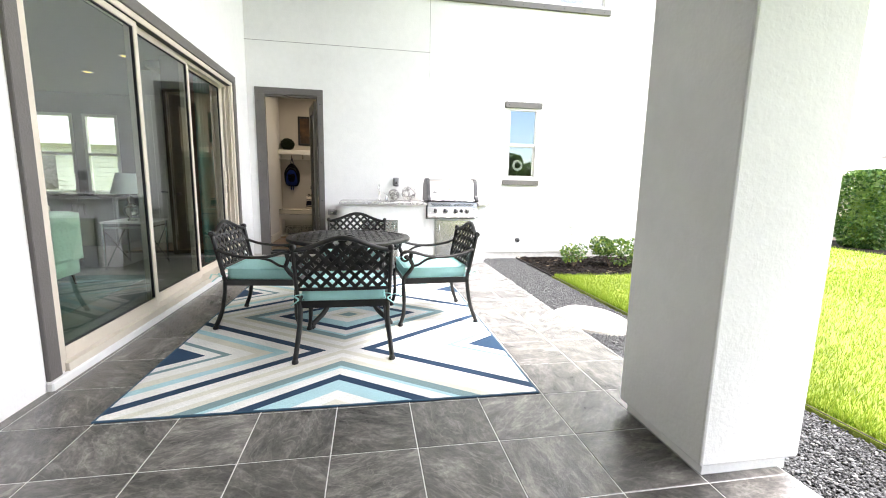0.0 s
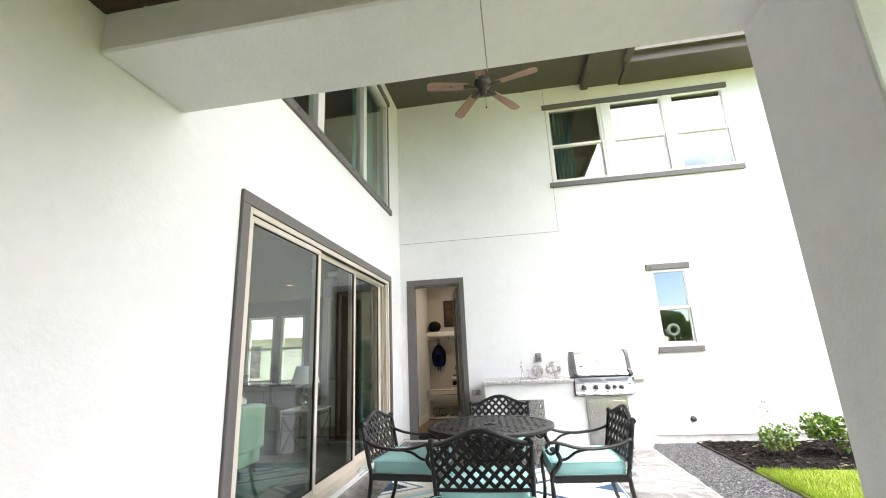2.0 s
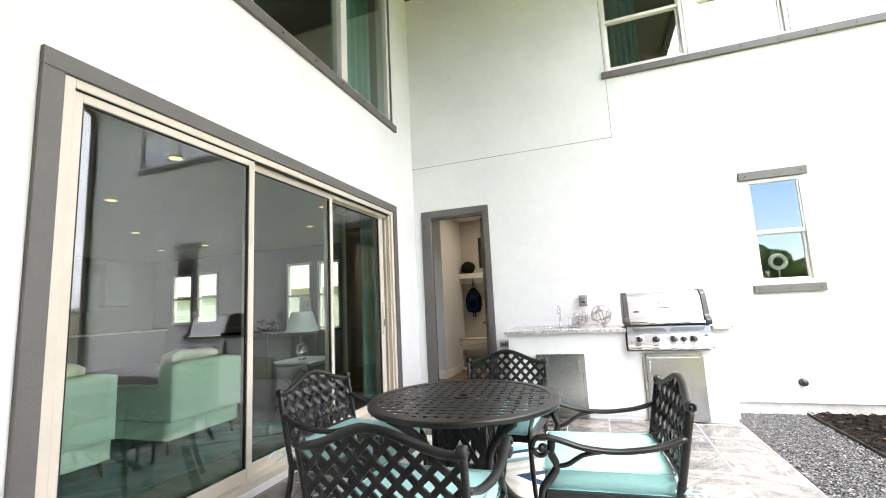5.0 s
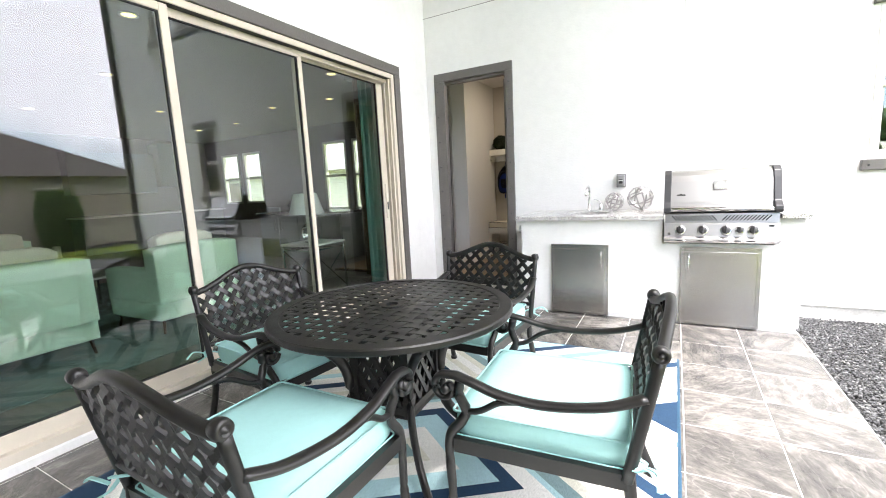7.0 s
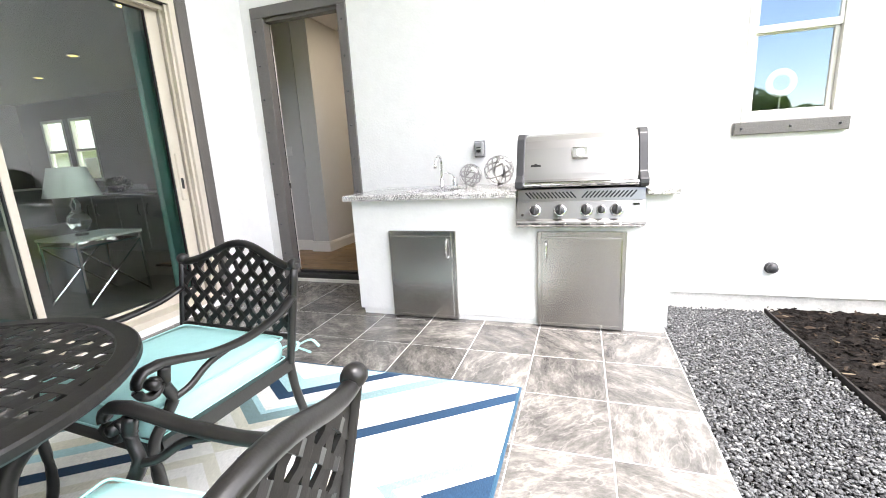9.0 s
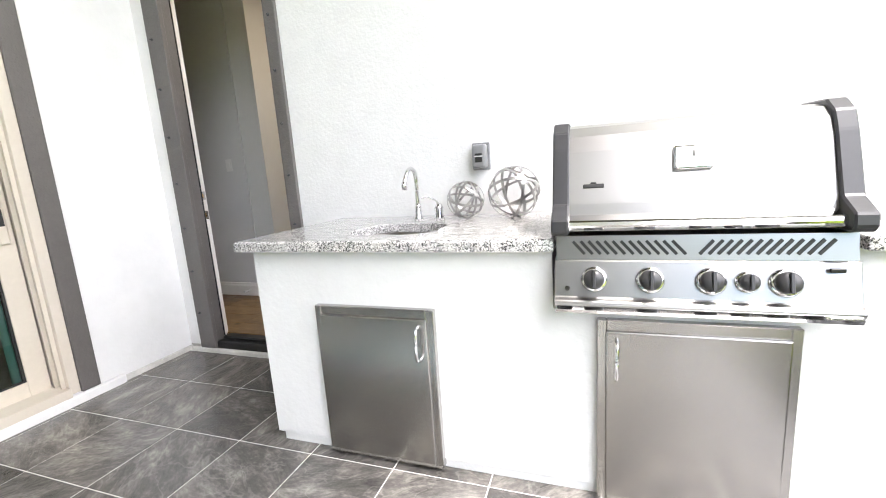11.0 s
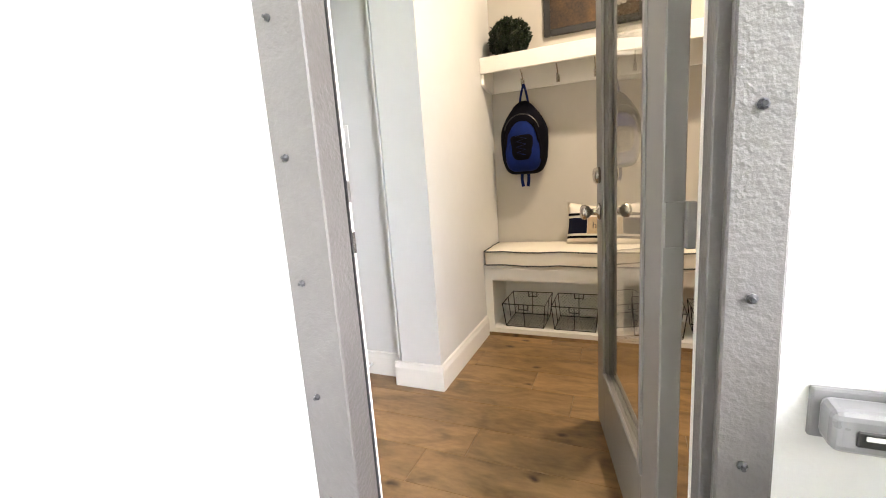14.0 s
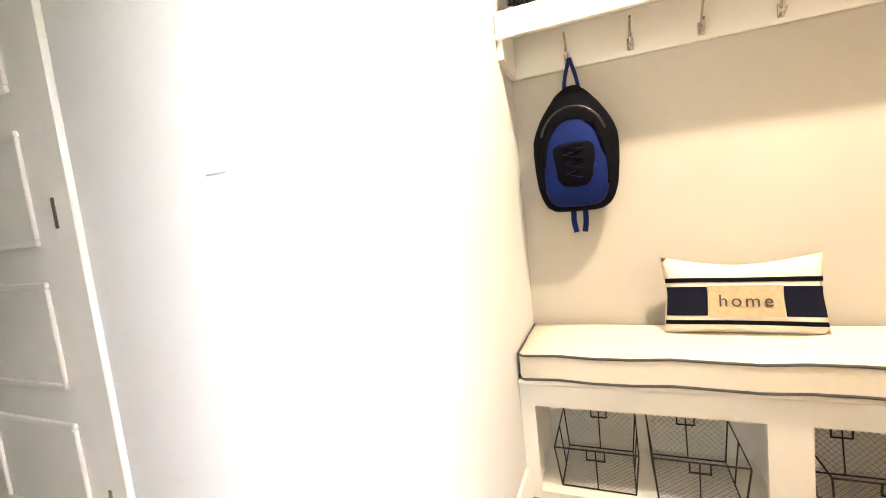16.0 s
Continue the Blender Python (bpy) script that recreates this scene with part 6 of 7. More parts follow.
def basket(x):
    b = thing("wire_basket", "open black wire basket in the bench cubby", "basket", "bench baskets", Matrix.Translation((x, 9.225, 0.14)))
    W, D, H = 0.138, 0.15, 0.16
    wt, dt = W, D
    wb, db = W - 0.015, D - 0.02
    for w, d, z, th in ((wt, dt, H, 0.006), (wb, db, 0.004, 0.006)):
        part("rim_wire", sweep([(-w, -d, z), (w, -d, z), (w, d, z), (-w, d, z), (-w, -d, z)], th, n=6), WIRE, b)
    for sx, sy in ((-1, -1), (1, -1), (1, 1), (-1, 1), (0, -1), (0, 1), (-1, 0), (1, 0)):
        part("upright_wire", sweep([(sx * wb, sy * db, 0.004), (sx * wt, sy * dt, H)], 0.006 if sx and sy else 0.005, n=6), WIRE, b)
    bm = bmesh.new()
    for k in range(-16, 17):
        for sg in (-1, 1):
            for span, at in ((H, lambda u, s: (u, db + (dt - db) * s / H, s)), (2 * db, lambda u, s: (u, s - db, 0.005))):
                # a 45-degree wire, cut off at the sides
                c = k * 0.021
                lo = max(0.0, span / 2 + (-wb - c if sg > 0 else c - wb))
                hi = min(span, span / 2 + (wb - c if sg > 0 else c + wb))
                if hi - lo > 0.015:
                    add_sweep(bm, [at(c + sg * (lo - span / 2), lo), at(c + sg * (hi - span / 2), hi)], 0.0012, n=4)
    tagged(part("wire_mesh", bm, WIRE, b), kind="stuff")
    for yy in (-dt - 0.004, dt - 0.001):
        part("label_holder", boxes(((-0.032, yy, H - 0.036), (-0.027, yy + 0.004, H + 0.003)), ((0.027, yy, H - 0.036), (0.032, yy + 0.004, H + 0.003)), ((-0.032, yy, H - 0.036), (0.032, yy + 0.004, H - 0.031))), WIRE, b)
    return b


for x in (-1.225, -0.91, -0.44, -0.13):
    basket(x)


def leaf_ball(rx, rz, n, size, seed, fn=None):
    rng = random.Random(seed)
    vs, fs = [], []
    for k in range(n):
        while True:
            p = Vector((rng.uniform(-1, 1), rng.uniform(-1, 1), rng.uniform(-1, 1)))
            if 0.05 < p.length < 1:
                break
        d = p.normalized()
        p = d * (0.55 + 0.45 * p.length ** 0.4) * (1 + 0.12 * noise.noise(d * 3 + Vector((seed, 0, 0))))
        c = Vector((p.x * rx, p.y * rx, p.z * rz))
        if fn:
            c = fn(c)
        a = Vector((rng.gauss(0, 1), rng.gauss(0, 1), rng.gauss(0, 0.7)))
        a = (a + d).normalized()
        b = a.cross(Vector((rng.gauss(0, 1), rng.gauss(0, 1), rng.gauss(0, 1)))).normalized()
        s = size * rng.uniform(0.6, 1.3)
        i = len(vs)
        vs += [c, c + a * s * 0.5 + b * s * 0.32, c + a * s, c + a * s * 0.5 - b * s * 0.32]
        fs += [(i, i + 1, i + 2), (i, i + 2, i + 3)]
    me = bpy.data.meshes.new("leaves")
    me.from_pydata([tuple(v) for v in vs], [], fs)
    return me


def mesh_part(name, me, material, parent, label=""):
    me.materials.append(material)
    o = new(name, me)
    if parent is not None:
        o.parent = parent
    if label:
        o["label"] = label
    return o


tp = thing("topiary_ball", "dark green boxwood topiary ball on the shelf", "plant", "", Matrix.Translation((-1.30, 9.30, 1.86)))
o = mesh_part("foliage", leaf_ball(0.122, 0.112, 2600, 0.02, 3), TOPIARY, tp, "small dark leaves")
o.location = (0, 0, 0.112)
part("core", lathe([(0.05, 0.0), (0.095, 0.06), (0.10, 0.12), (0.06, 0.19), (0.01, 0.21)], 18), TOPIARY, tp, "", True)
pc = thing("framed_picture", "dark framed painting on the wall above the shelf", "picture")
part("frame", boxes(((-1.10, 9.395, 1.97), (-1.06, 9.42, 2.55)), ((-0.55, 9.395, 1.97), (-0.51, 9.42, 2.55)), ((-1.06, 9.395, 1.97), (-0.55, 9.42, 2.01)), ((-1.06, 9.395, 2.51), (-0.55, 9.42, 2.55)), bevel=0.004), BLACKPAINT, pc)
part("canvas", box((-1.06, 9.405, 2.01), (-0.55, 9.412, 2.51)), surface("ochre_canvas", (0.07, 0.035, 0.012), 0.7, vary=0.9, scale=9), pc, "ochre and brown canvas")
swt = thing("light_switch", "white light switch plate on the hall wall", "switch")
part("plate", box((-2.0, 8.353, 1.33), (-1.925, 8.36, 1.445), 0.004), WHITEPLASTIC, swt)
part("rocker", box((-1.98, 8.349, 1.355), (-1.945, 8.354, 1.42), 0.003), WHITEPLASTIC, swt)
dst = thing("door_stop", "small white door stop on the baseboard", "door stop")
part("rod", sweep([(-1.92, 8.345, 0.15), (-1.92, 8.275, 0.15)], 0.012), WHITEPLASTIC, dst)
part("tip", sweep([(-1.92, 8.28, 0.15), (-1.92, 8.265, 0.15)], 0.02), WHITEPLASTIC, dst)

# white panel door in the hall wall
pd = tagged(new("door_4"), "closed white five-panel door in white casing", "door", "", "structure")
px0, px1 = -3.36, -2.60
part("casing", boxes(((px1, 8.34, FZ), (px1 + 0.09, 8.36, 2.55)), ((px0 - 0.09, 8.34, FZ), (px0, 8.36, 2.55)), ((px0 - 0.09, 8.34, 2.55), (px1 + 0.09, 8.36, 2.64)), bevel=0.004), WOODWORK, pd)
dl = part("leaf", box((px0, 8.351, FZ + 0.005), (px1, 8.358, 2.55)), WOODWORK, pd)
for k in range(5):
    za, zb = 0.30 + 0.455 * k, 0.30 + 0.455 * k + 0.345
    part("panel_moulding", boxes(((px0 + 0.12, 8.338, za), (px1 - 0.12, 8.351, za + 0.02)), ((px0 + 0.12, 8.338, zb - 0.02), (px1 - 0.12, 8.351, zb)), ((px0 + 0.12, 8.338, za + 0.02), (px0 + 0.14, 8.351, zb - 0.02)), ((px1 - 0.14, 8.338, za + 0.02), (px1 - 0.12, 8.351, zb - 0.02)), bevel=0.004), WOODWORK, dl)
for z in (0.4, 1.3, 2.2):
    part("hinge", box((px1 - 0.004, 8.337, z - 0.045), (px1 + 0.012, 8.343, z + 0.045), 0.002), NICKEL, pd)
part("door_handle", sweep([(px0 + 0.07, 8.35, 1.0), (px0 + 0.07, 8.30, 1.0), (px0 + 0.18, 8.295, 1.0)], 0.018), BLACKPAINT, pd, "black lever")

# ---- living room things behind the glass ----
def curtain(name, x, y0, y1, z0, z1, label, axis="y"):
    c = thing(name, label, "curtain", "teal curtains")
    bm = bmesh.new()
    n = 60
    rows = []
    for z in (z0, z0 + (z1 - z0) * 0.5, z1):
        row = []
        for k in range(n + 1):
            t = k / n
            w = 0.035 * math.sin(t * math.pi * 2 * 6) + 0.01 * math.sin(t * 31 + z)
            u = y0 + (y1 - y0) * t
            row.append(bm.verts.new((x + w, u, z) if axis == "y" else (u, x + w, z)))
        rows.append(row)
    for p, q in zip(rows, rows[1:]):
        for k in range(n):
            bm.faces.new((p[k], p[k + 1], q[k + 1], q[k]))
    cl = part("cloth", bm, TEAL, c, "", True)
    md = cl.modifiers.new("thickness", "SOLIDIFY")
    md.thickness = 0.004
    rod = [(x, y0 - 0.1, z1 + 0.01), (x, y1 + 0.1, z1 + 0.01)] if axis == "y" else [(y0 - 0.1, x, z1 + 0.01), (y1 + 0.1, x, z1 + 0.01)]
    part("rod", sweep(rod, 0.025), BRONZE, c)
    return c


curtain("curtain", -1.97, 6.46, 6.98, 0.06, 2.85, "gathered teal curtain beside the sliding door")
curtain("curtain", -1.80, 5.60, 6.55, 3.45, 6.1, "gathered teal curtain inside the upper window")
curtain("curtain", WY + 0.22, 1.36, 1.80, 3.65, 6.1, "gathered teal curtain inside the triple window", "x")


def armchair(m):
    a = thing("armchair", "mint upholstered low armchair facing into the living room", "armchair", "living room armchairs", m)
    part("base", soft_box((-0.42, -0.42, 0.14), (0.42, 0.42, 0.34), 0.0), MINT, a, "", True)
    part("seat_cushion", soft_box((-0.30, -0.30, 0.34), (0.30, 0.43, 0.47), 0.03), MINT, a, "", True)
    part("backrest", soft_box((-0.42, -0.46, 0.30), (0.42, -0.27, 0.80), 0.03), MINT, a, "", True)
    part("back_pillow", soft_box((-0.28, -0.28, 0.48), (0.28, -0.12, 0.88), 0.05), CREAMCLOTH, a, "pale pillow", True)
    for s in (-1, 1):
        part("armrest", soft_box((s * 0.42 - (0.13 if s > 0 else 0), -0.40, 0.30), (s * 0.42 + (0.13 if s < 0 else 0), 0.42, 0.60), 0.02), MINT, a, "", True)
        for t in (-1, 1):
            part("leg", sweep([(s * 0.36, t * 0.36, 0.14), (s * 0.38, t * 0.38, 0)], 0.03, taper=[1, 0.7]), DARKWOOD, a)
    return a


ac = armchair(pose(-3.25, 4.85, 0.05, 0, 0, 92))
copy_thing(ac, pose(-3.3, 3.6, 0.05, 0, 0, 88))
copy_thing(ac, pose(-5.9, 4.3, 0.05, 0, 0, -85))

st = thing("side_table", "mirrored side table with crossed chrome legs", "table", "", pose(-2.78, 6.35, 0.05, 0, 0, 0))
part("tabletop", box((-0.27, -0.3, 0.60), (0.27, 0.3, 0.625), 0.004), WHITEPLASTIC, st, "pale glossy top")
part("lower_top", box((-0.25, -0.28, 0.54), (0.25, 0.28, 0.555)), CHROME, st)
for s in (-1, 1):
    for t in (-1, 1):
        part("leg", sweep([(s * 0.25, t * 0.28, 0), (s * 0.25, t * 0.28, 0.6)], 0.018, square=True), CHROME, st)
    part("cross_brace", sweep([(s * 0.25, -0.28, 0.02), (s * 0.25, 0.28, 0.54)], 0.014), CHROME, st)
    part("cross_brace", sweep([(s * 0.25, 0.28, 0.02), (s * 0.25, -0.28, 0.54)], 0.014), CHROME, st)
lm = thing("table_lamp", "glass gourd table lamp with white drum shade on the side table", "lamp", "", pose(-2.78, 6.28, 0.675))
part("lamp_base", lathe([(0.05, 0), (0.055, 0.015), (0.03, 0.03), (0.07, 0.07), (0.095, 0.13), (0.075, 0.19), (0.03, 0.24), (0.045, 0.28), (0.02, 0.33), (0.012, 0.36)], 24), CLEAR, lm, "clear glass gourd", True)
part("shade", lathe([(0.215, 0.36), (0.14, 0.62)], 32, None, False), SHADE, lm, "white tapered fabric shade", True)
part("stem", sweep([(0, 0, 0.30), (0, 0, 0.6)], 0.012), CHROME, lm)

cs = thing("kitchen_island", "grey panelled island with black stone top", "cabinet", "", pose(-5.0, 8.7, 0.05))
part("body", box((-1.2, -0.45, 0), (1.0, 0.45, 0.86), 0.005), CABGREY, cs)
part("top", box((-1.25, -0.5, 0.86), (1.05, 0.5, 0.90), 0.005), BLACKTOP, cs, "black stone top")
for k in range(4):
    idr = part("door", box((-1.15 + 0.54 * k, -0.468, 0.06), (-0.65 + 0.54 * k, -0.45, 0.82), 0.004), CABGREY, cs)
    hx = -0.72 + 0.54 * k if k % 2 == 0 else -1.08 + 0.54 * k
    part("handle", sweep(smooth_line([(hx, -0.466, 0.72), (hx, -0.50, 0.70), (hx, -0.505, 0.64), (hx, -0.50, 0.58), (hx, -0.466, 0.56)], 4), 0.016), BLACKPAINT, idr, "black bow handle", True)
bw_ = thing("fruit_bowl", "dark bowl with greenery on the island", "bowl", "", pose(-5.5, 8.6, 0.95))
part("bowl", lathe([(0.05, 0), (0.12, 0.03), (0.17, 0.09), (0.16, 0.09), (0.10, 0.035)], 20), BLACKPAINT, bw_, "", True)
mesh_part("greenery", leaf_ball(0.16, 0.09, 300, 0.05, 8), TOPIARY, bw_).location = (0, 0, 0.12)
dt_ = thing("dining_table", "dark wooden dining table near the far windows", "table", "", pose(-6.3, 10.1, 0.05))
part("tabletop", box((-1.0, -0.5, 0.70), (1.0, 0.5, 0.75), 0.008), DARKWOOD, dt_)
for s in (-1, 1):
    for t in (-1, 1):
        part("leg", sweep([(s * 0.9, t * 0.4, 0), (s * 0.9, t * 0.4, 0.7)], 0.07, square=True), DARKWOOD, dt_)


def dining_chair(m):
    a = thing("dining_chair", "dark upholstered dining chair at the far table", "chair", "dining chairs", m)
    part("seat", soft_box((-0.23, -0.23, 0.42), (0.23, 0.23, 0.50), 0.01), CABGREY, a, "", True)
    part("backrest", soft_box((-0.22, -0.25, 0.48), (0.22, -0.19, 0.98), 0.0), CABGREY, a, "", True)
    for s in (-1, 1):
        for t in (-1, 1):
            part("leg", sweep([(s * 0.2, t * 0.2, 0), (s * 0.2, t * 0.2, 0.43)], 0.035, square=True), DARKWOOD, a)
    return a


dc = dining_chair(pose(-6.9, 9.4, 0.05))
copy_thing(dc, pose(-5.9, 9.4, 0.05))
kc = thing("kitchen_cabinets", "grey wall and base cabinets along the far kitchen wall", "cabinet")
part("base_unit", box((-11.9, 7.2, 0.05), (-11.3, 10.9, 0.95), 0.006), CABGREY, kc)
part("worktop", box((-11.95, 7.15, 0.95), (-11.25, 10.95, 0.99), 0.004), WHITEPLASTIC, kc)
part("wall_unit", box((-11.95, 7.2, 1.55), (-11.6, 9.2, 2.6), 0.006), CABGREY, kc)
part("extractor_hood", box((-11.95, 9.25, 1.7), (-11.45, 9.95, 2.9), 0.02), CABGREY, kc)
tagged(part("living_rug", box((-6.6, 2.9, 0.05), (-2.3, 5.7, 0.06), 0.003), surface("pale_aqua_rug", (0.20, 0.27, 0.27), 0.95, vary=0.5, scale=3)), "pale aqua patterned rug on the living room floor", "rug")
cf = thing("coffee_table", "low glass and metal coffee table on the living room rug", "table", "", pose(-4.6, 4.3, 0.06))
part("tabletop", box((-0.4, -0.6, 0.42), (0.4, 0.6, 0.44), 0.004), WHITEPLASTIC, cf)
for s in (-1, 1):
    for t in (-1, 1):
        part("leg", sweep([(s * 0.36, t * 0.55, 0), (s * 0.36, t * 0.55, 0.42)], 0.025, square=True), CHROME, cf)

for yy in (-0.18, 0.08):
    cd = thing("candlestick", "white turned candlestick on the coffee table", "candlestick", "candlesticks", pose(-4.55, 4.3 + yy, 0.50))
    part("stick", lathe([(0.06, 0), (0.06, 0.015), (0.02, 0.03), (0.035, 0.10), (0.015, 0.14), (0.04, 0.2), (0.045, 0.21)], 16), WHITEPLASTIC, cd, "", True)
    part("candle", lathe([(0.035, 0.21), (0.035, 0.36)], 16), CREAMCLOTH, cd)

# ---- garden ----
def shrub(x, y, h, r, n, seed, label, size=0.045, mat=None):
    s = thing("shrub", label, "shrub", "bed shrubs", Matrix.Translation((x, y, -0.06)))
    rng = random.Random(seed)
    for k in range(7):
        a, l = rng.uniform(0, 6.28), rng.uniform(0.5, 0.85) * h
        part("stem", sweep([(0, 0, 0), (0.3 * r * math.cos(a), 0.3 * r * math.sin(a), l * 0.5), (0.75 * r * math.cos(a), 0.75 * r * math.sin(a), l)], 0.010, n=5, taper=[1, 0.8, 0.4]), BARK, s)
    for k in range(5):
        a = 6.28 * k / 5 + rng.uniform(-0.4, 0.4)
        rr = r * rng.uniform(0.35, 0.62)
        o = mesh_part("foliage", leaf_ball(rr, rr * 0.95, n // 5, size, seed * 7 + k), mat or LEAF, s)
        o.location = (0.5 * r * math.cos(a), 0.5 * r * math.sin(a), h * rng.uniform(0.48, 0.76))
    return s


shrub(3.62, 6.35, 0.38, 0.24, 520, 11, "sparse young green shrub in the mulch bed", 0.045)
shrub(4.28, 6.38, 0.46, 0.34, 2000, 12, "bushy yellow-green shrub in the mulch bed", 0.045)
shrub(4.95, 6.40, 0.42, 0.30, 1500, 13, "bushy green shrub in the mulch bed", 0.045)
shrub(5.55, 6.42, 0.44, 0.32, 1500, 14, "bushy green shrub in the mulch bed", 0.045)
tw = thing("sapling_twig", "thin leafy twig rising beside the young shrub", "twig", "", Matrix.Translation((3.53, 6.42, -0.02)))
part("twig", sweep([(0, 0, 0), (0.02, 0, 0.3), (0.0, 0, 0.62)], 0.006, n=5), BARK, tw)
mesh_part("leaves", leaf_ball(0.03, 0.28, 30, 0.035, 21), LEAF, tw).location = (0.01, 0, 0.36)

stn = thing("stepping_stone", "irregular pale flagstone set in the gravel", "paving stone", "", Matrix.Translation((2.50, 3.78, -0.085)))
bm = bmesh.new()
rng = random.Random(5)
out = []
for k in range(22):
    a = 2 * math.pi * k / 22
    rr = 1 + 0.16 * noise.noise(Vector((math.cos(a) * 1.3, math.sin(a) * 1.3, 3)))
    out.append((0.34 * math.cos(a) * rr, 0.43 * math.sin(a) * rr))
lo = [bm.verts.new((x, y, -0.02)) for x, y in out]
m1 = [bm.verts.new((x, y, 0.04)) for x, y in out]
m2 = [bm.verts.new((x * 0.95, y * 0.95, 0.052)) for x, y in out]
for p, q in ((lo, m1), (m1, m2)):
    for k in range(22):
        bm.faces.new((p[k], p[(k + 1) % 22], q[(k + 1) % 22], q[k]))
bm.faces.new(m2)
bmesh.ops.recalc_face_normals(bm, faces=bm.faces)
part("stone", bm, FLAGSTONE, stn)

# board fence with its posts along the garden's east side
fe = thing("fence", "weathered horizontal board fence at the lawn's edge", "fence")
for k in range(9):
    part("board", box((12.6, -16, -0.05 + 0.2 * k), (12.63, 30, 0.135 + 0.2 * k), 0.004), FENCE, fe)
for k in range(16):
    part("post", box((12.63, -15 + 2.9 * k, -0.1), (12.72, -14.91 + 2.9 * k, 1.85), 0.005), FENCE, fe)
part("cap_rail", box((12.57, -16, 1.76), (12.75, 30, 1.80), 0.004), FENCE, fe)


def column_hedge(x, y, h, r, n, seed):
    s = thing("column_hedge", "tall clipped column-shaped evergreen before the fence", "hedge", "fence hedges", Matrix.Translation((x, y, -0.05)))
    part("trunk", sweep([(0, 0, 0), (0, 0, h * 0.6)], 0.06), BARK, s)
    o = mesh_part("foliage", leaf_ball(r, h * 0.5, n, 0.09, seed, lambda c: Vector((max(-r * 0.85, min(r * 0.85, c.x * 1.25)), max(-r * 0.85, min(r * 0.85, c.y * 1.25)), max(-h * 0.48, min(h * 0.48, c.z * 1.2))))), HEDGE_LEAF, s, "dense green leaves")
    o.location = (0, 0, h * 0.52)
    part("inner_mass", lathe([(r * 0.5, 0.1), (r * 0.66, h * 0.3), (r * 0.66, h * 0.8), (r * 0.3, h * 0.97)], 14), HEDGE_LEAF, s)
    return s


column_hedge(11.75, 8.05, 1.75, 0.48, 5200, 31)
column_hedge(11.8, 4.4, 1.8, 0.5, 3000, 32)
column_hedge(11.8, 0.4, 1.7, 0.48, 3000, 33)
struct("fence_bed", box((11.0, -16, -0.06), (12.6, 30, -0.035)), SOIL, "dark mulch strip along the fence", "ground")


def far_house(name, m, w, d, hw, hr, label):
    h = thing(name, label, "house", "", m)
    part("wall", box((-w / 2, -d / 2, -0.2), (w / 2, d / 2, hw)), BRICK, h)
    bm = bmesh.new()
    a, b = w / 2 + 0.5, d / 2 + 0.5
    vs = [bm.verts.new(p) for p in ((-a, -b, hw), (a, -b, hw), (a, b, hw), (-a, b, hw), (0, -b * 0.35, hr), (0, b * 0.35, hr))]
    for f in ((0, 1, 4), (1, 2, 5, 4), (2, 3, 5), (3, 0, 4, 5), (3, 2, 1, 0)):
        bm.faces.new([vs[q] for q in f])
    bmesh.ops.recalc_face_normals(bm, faces=bm.faces)
    part("roof", bm, ROOF, h, "brown shingle roof")
    for k in range(3):
        wd = part("window", box((-w / 2 - 0.03, -d * 0.3 + d * 0.28 * k, 1.0), (-w / 2 + 0.02, -d * 0.3 + d * 0.28 * k + 1.2, 2.4)), WOODWORK, h)
        part("pane", box((-w / 2 - 0.04, -d * 0.3 + d * 0.28 * k + 0.1, 1.1), (-w / 2 - 0.03, -d * 0.3 + d * 0.28 * k + 1.1, 2.3)), BLACKTOP, wd)
    return h


far_house("house", Matrix.Translation((33, 6.5, 0)), 13, 22, 3.0, 7.0, "low brick house with brown hipped roof beyond the fence")
far_house("house", Matrix.Translation((34, -16, 0)), 13, 16, 3.0, 7.6, "brick house with brown hipped roof beyond the fence")


def tree(x, y, h, seed):
    t = thing("tree", "leafy green tree beyond the garden", "tree", "garden trees", Matrix.Translation((x, y, -0.05)))
    rng = random.Random(seed)
    tr = part("trunk", sweep(smooth_line([(0, 0, 0), (0.1, 0.05, h * 0.25), (0, 0.1, h * 0.55), (0.05, 0, h * 0.85)], 4), h * 0.05, taper=[1 - 0.055 * k for k in range(13)]), BARK, t)
    for k in range(9):
        a = rng.uniform(0, 6.28)
        z = h * rng.uniform(0.3, 0.75)
        l = h * rng.uniform(0.18, 0.33)
        e = Vector((l * math.cos(a), l * math.sin(a), z + l * 0.6))
        part("limb", sweep([(0, 0, z), tuple(Vector((0, 0, z)).lerp(e, 0.5) + Vector((0, 0, -0.1))), tuple(e)], h * 0.02, taper=[1, 0.7, 0.35], n=6), BARK, tr)
        o = mesh_part("crown", leaf_ball(h * rng.uniform(0.13, 0.2), h * rng.uniform(0.11, 0.16), 900, h * 0.04, seed * 13 + k), HEDGE_LEAF, t)
        o.location = e
    o = mesh_part("crown", leaf_ball(h * 0.2, h * 0.16, 1400, h * 0.04, seed * 13 + 20), HEDGE_LEAF, t)
    o.location = (0, 0, h * 0.88)


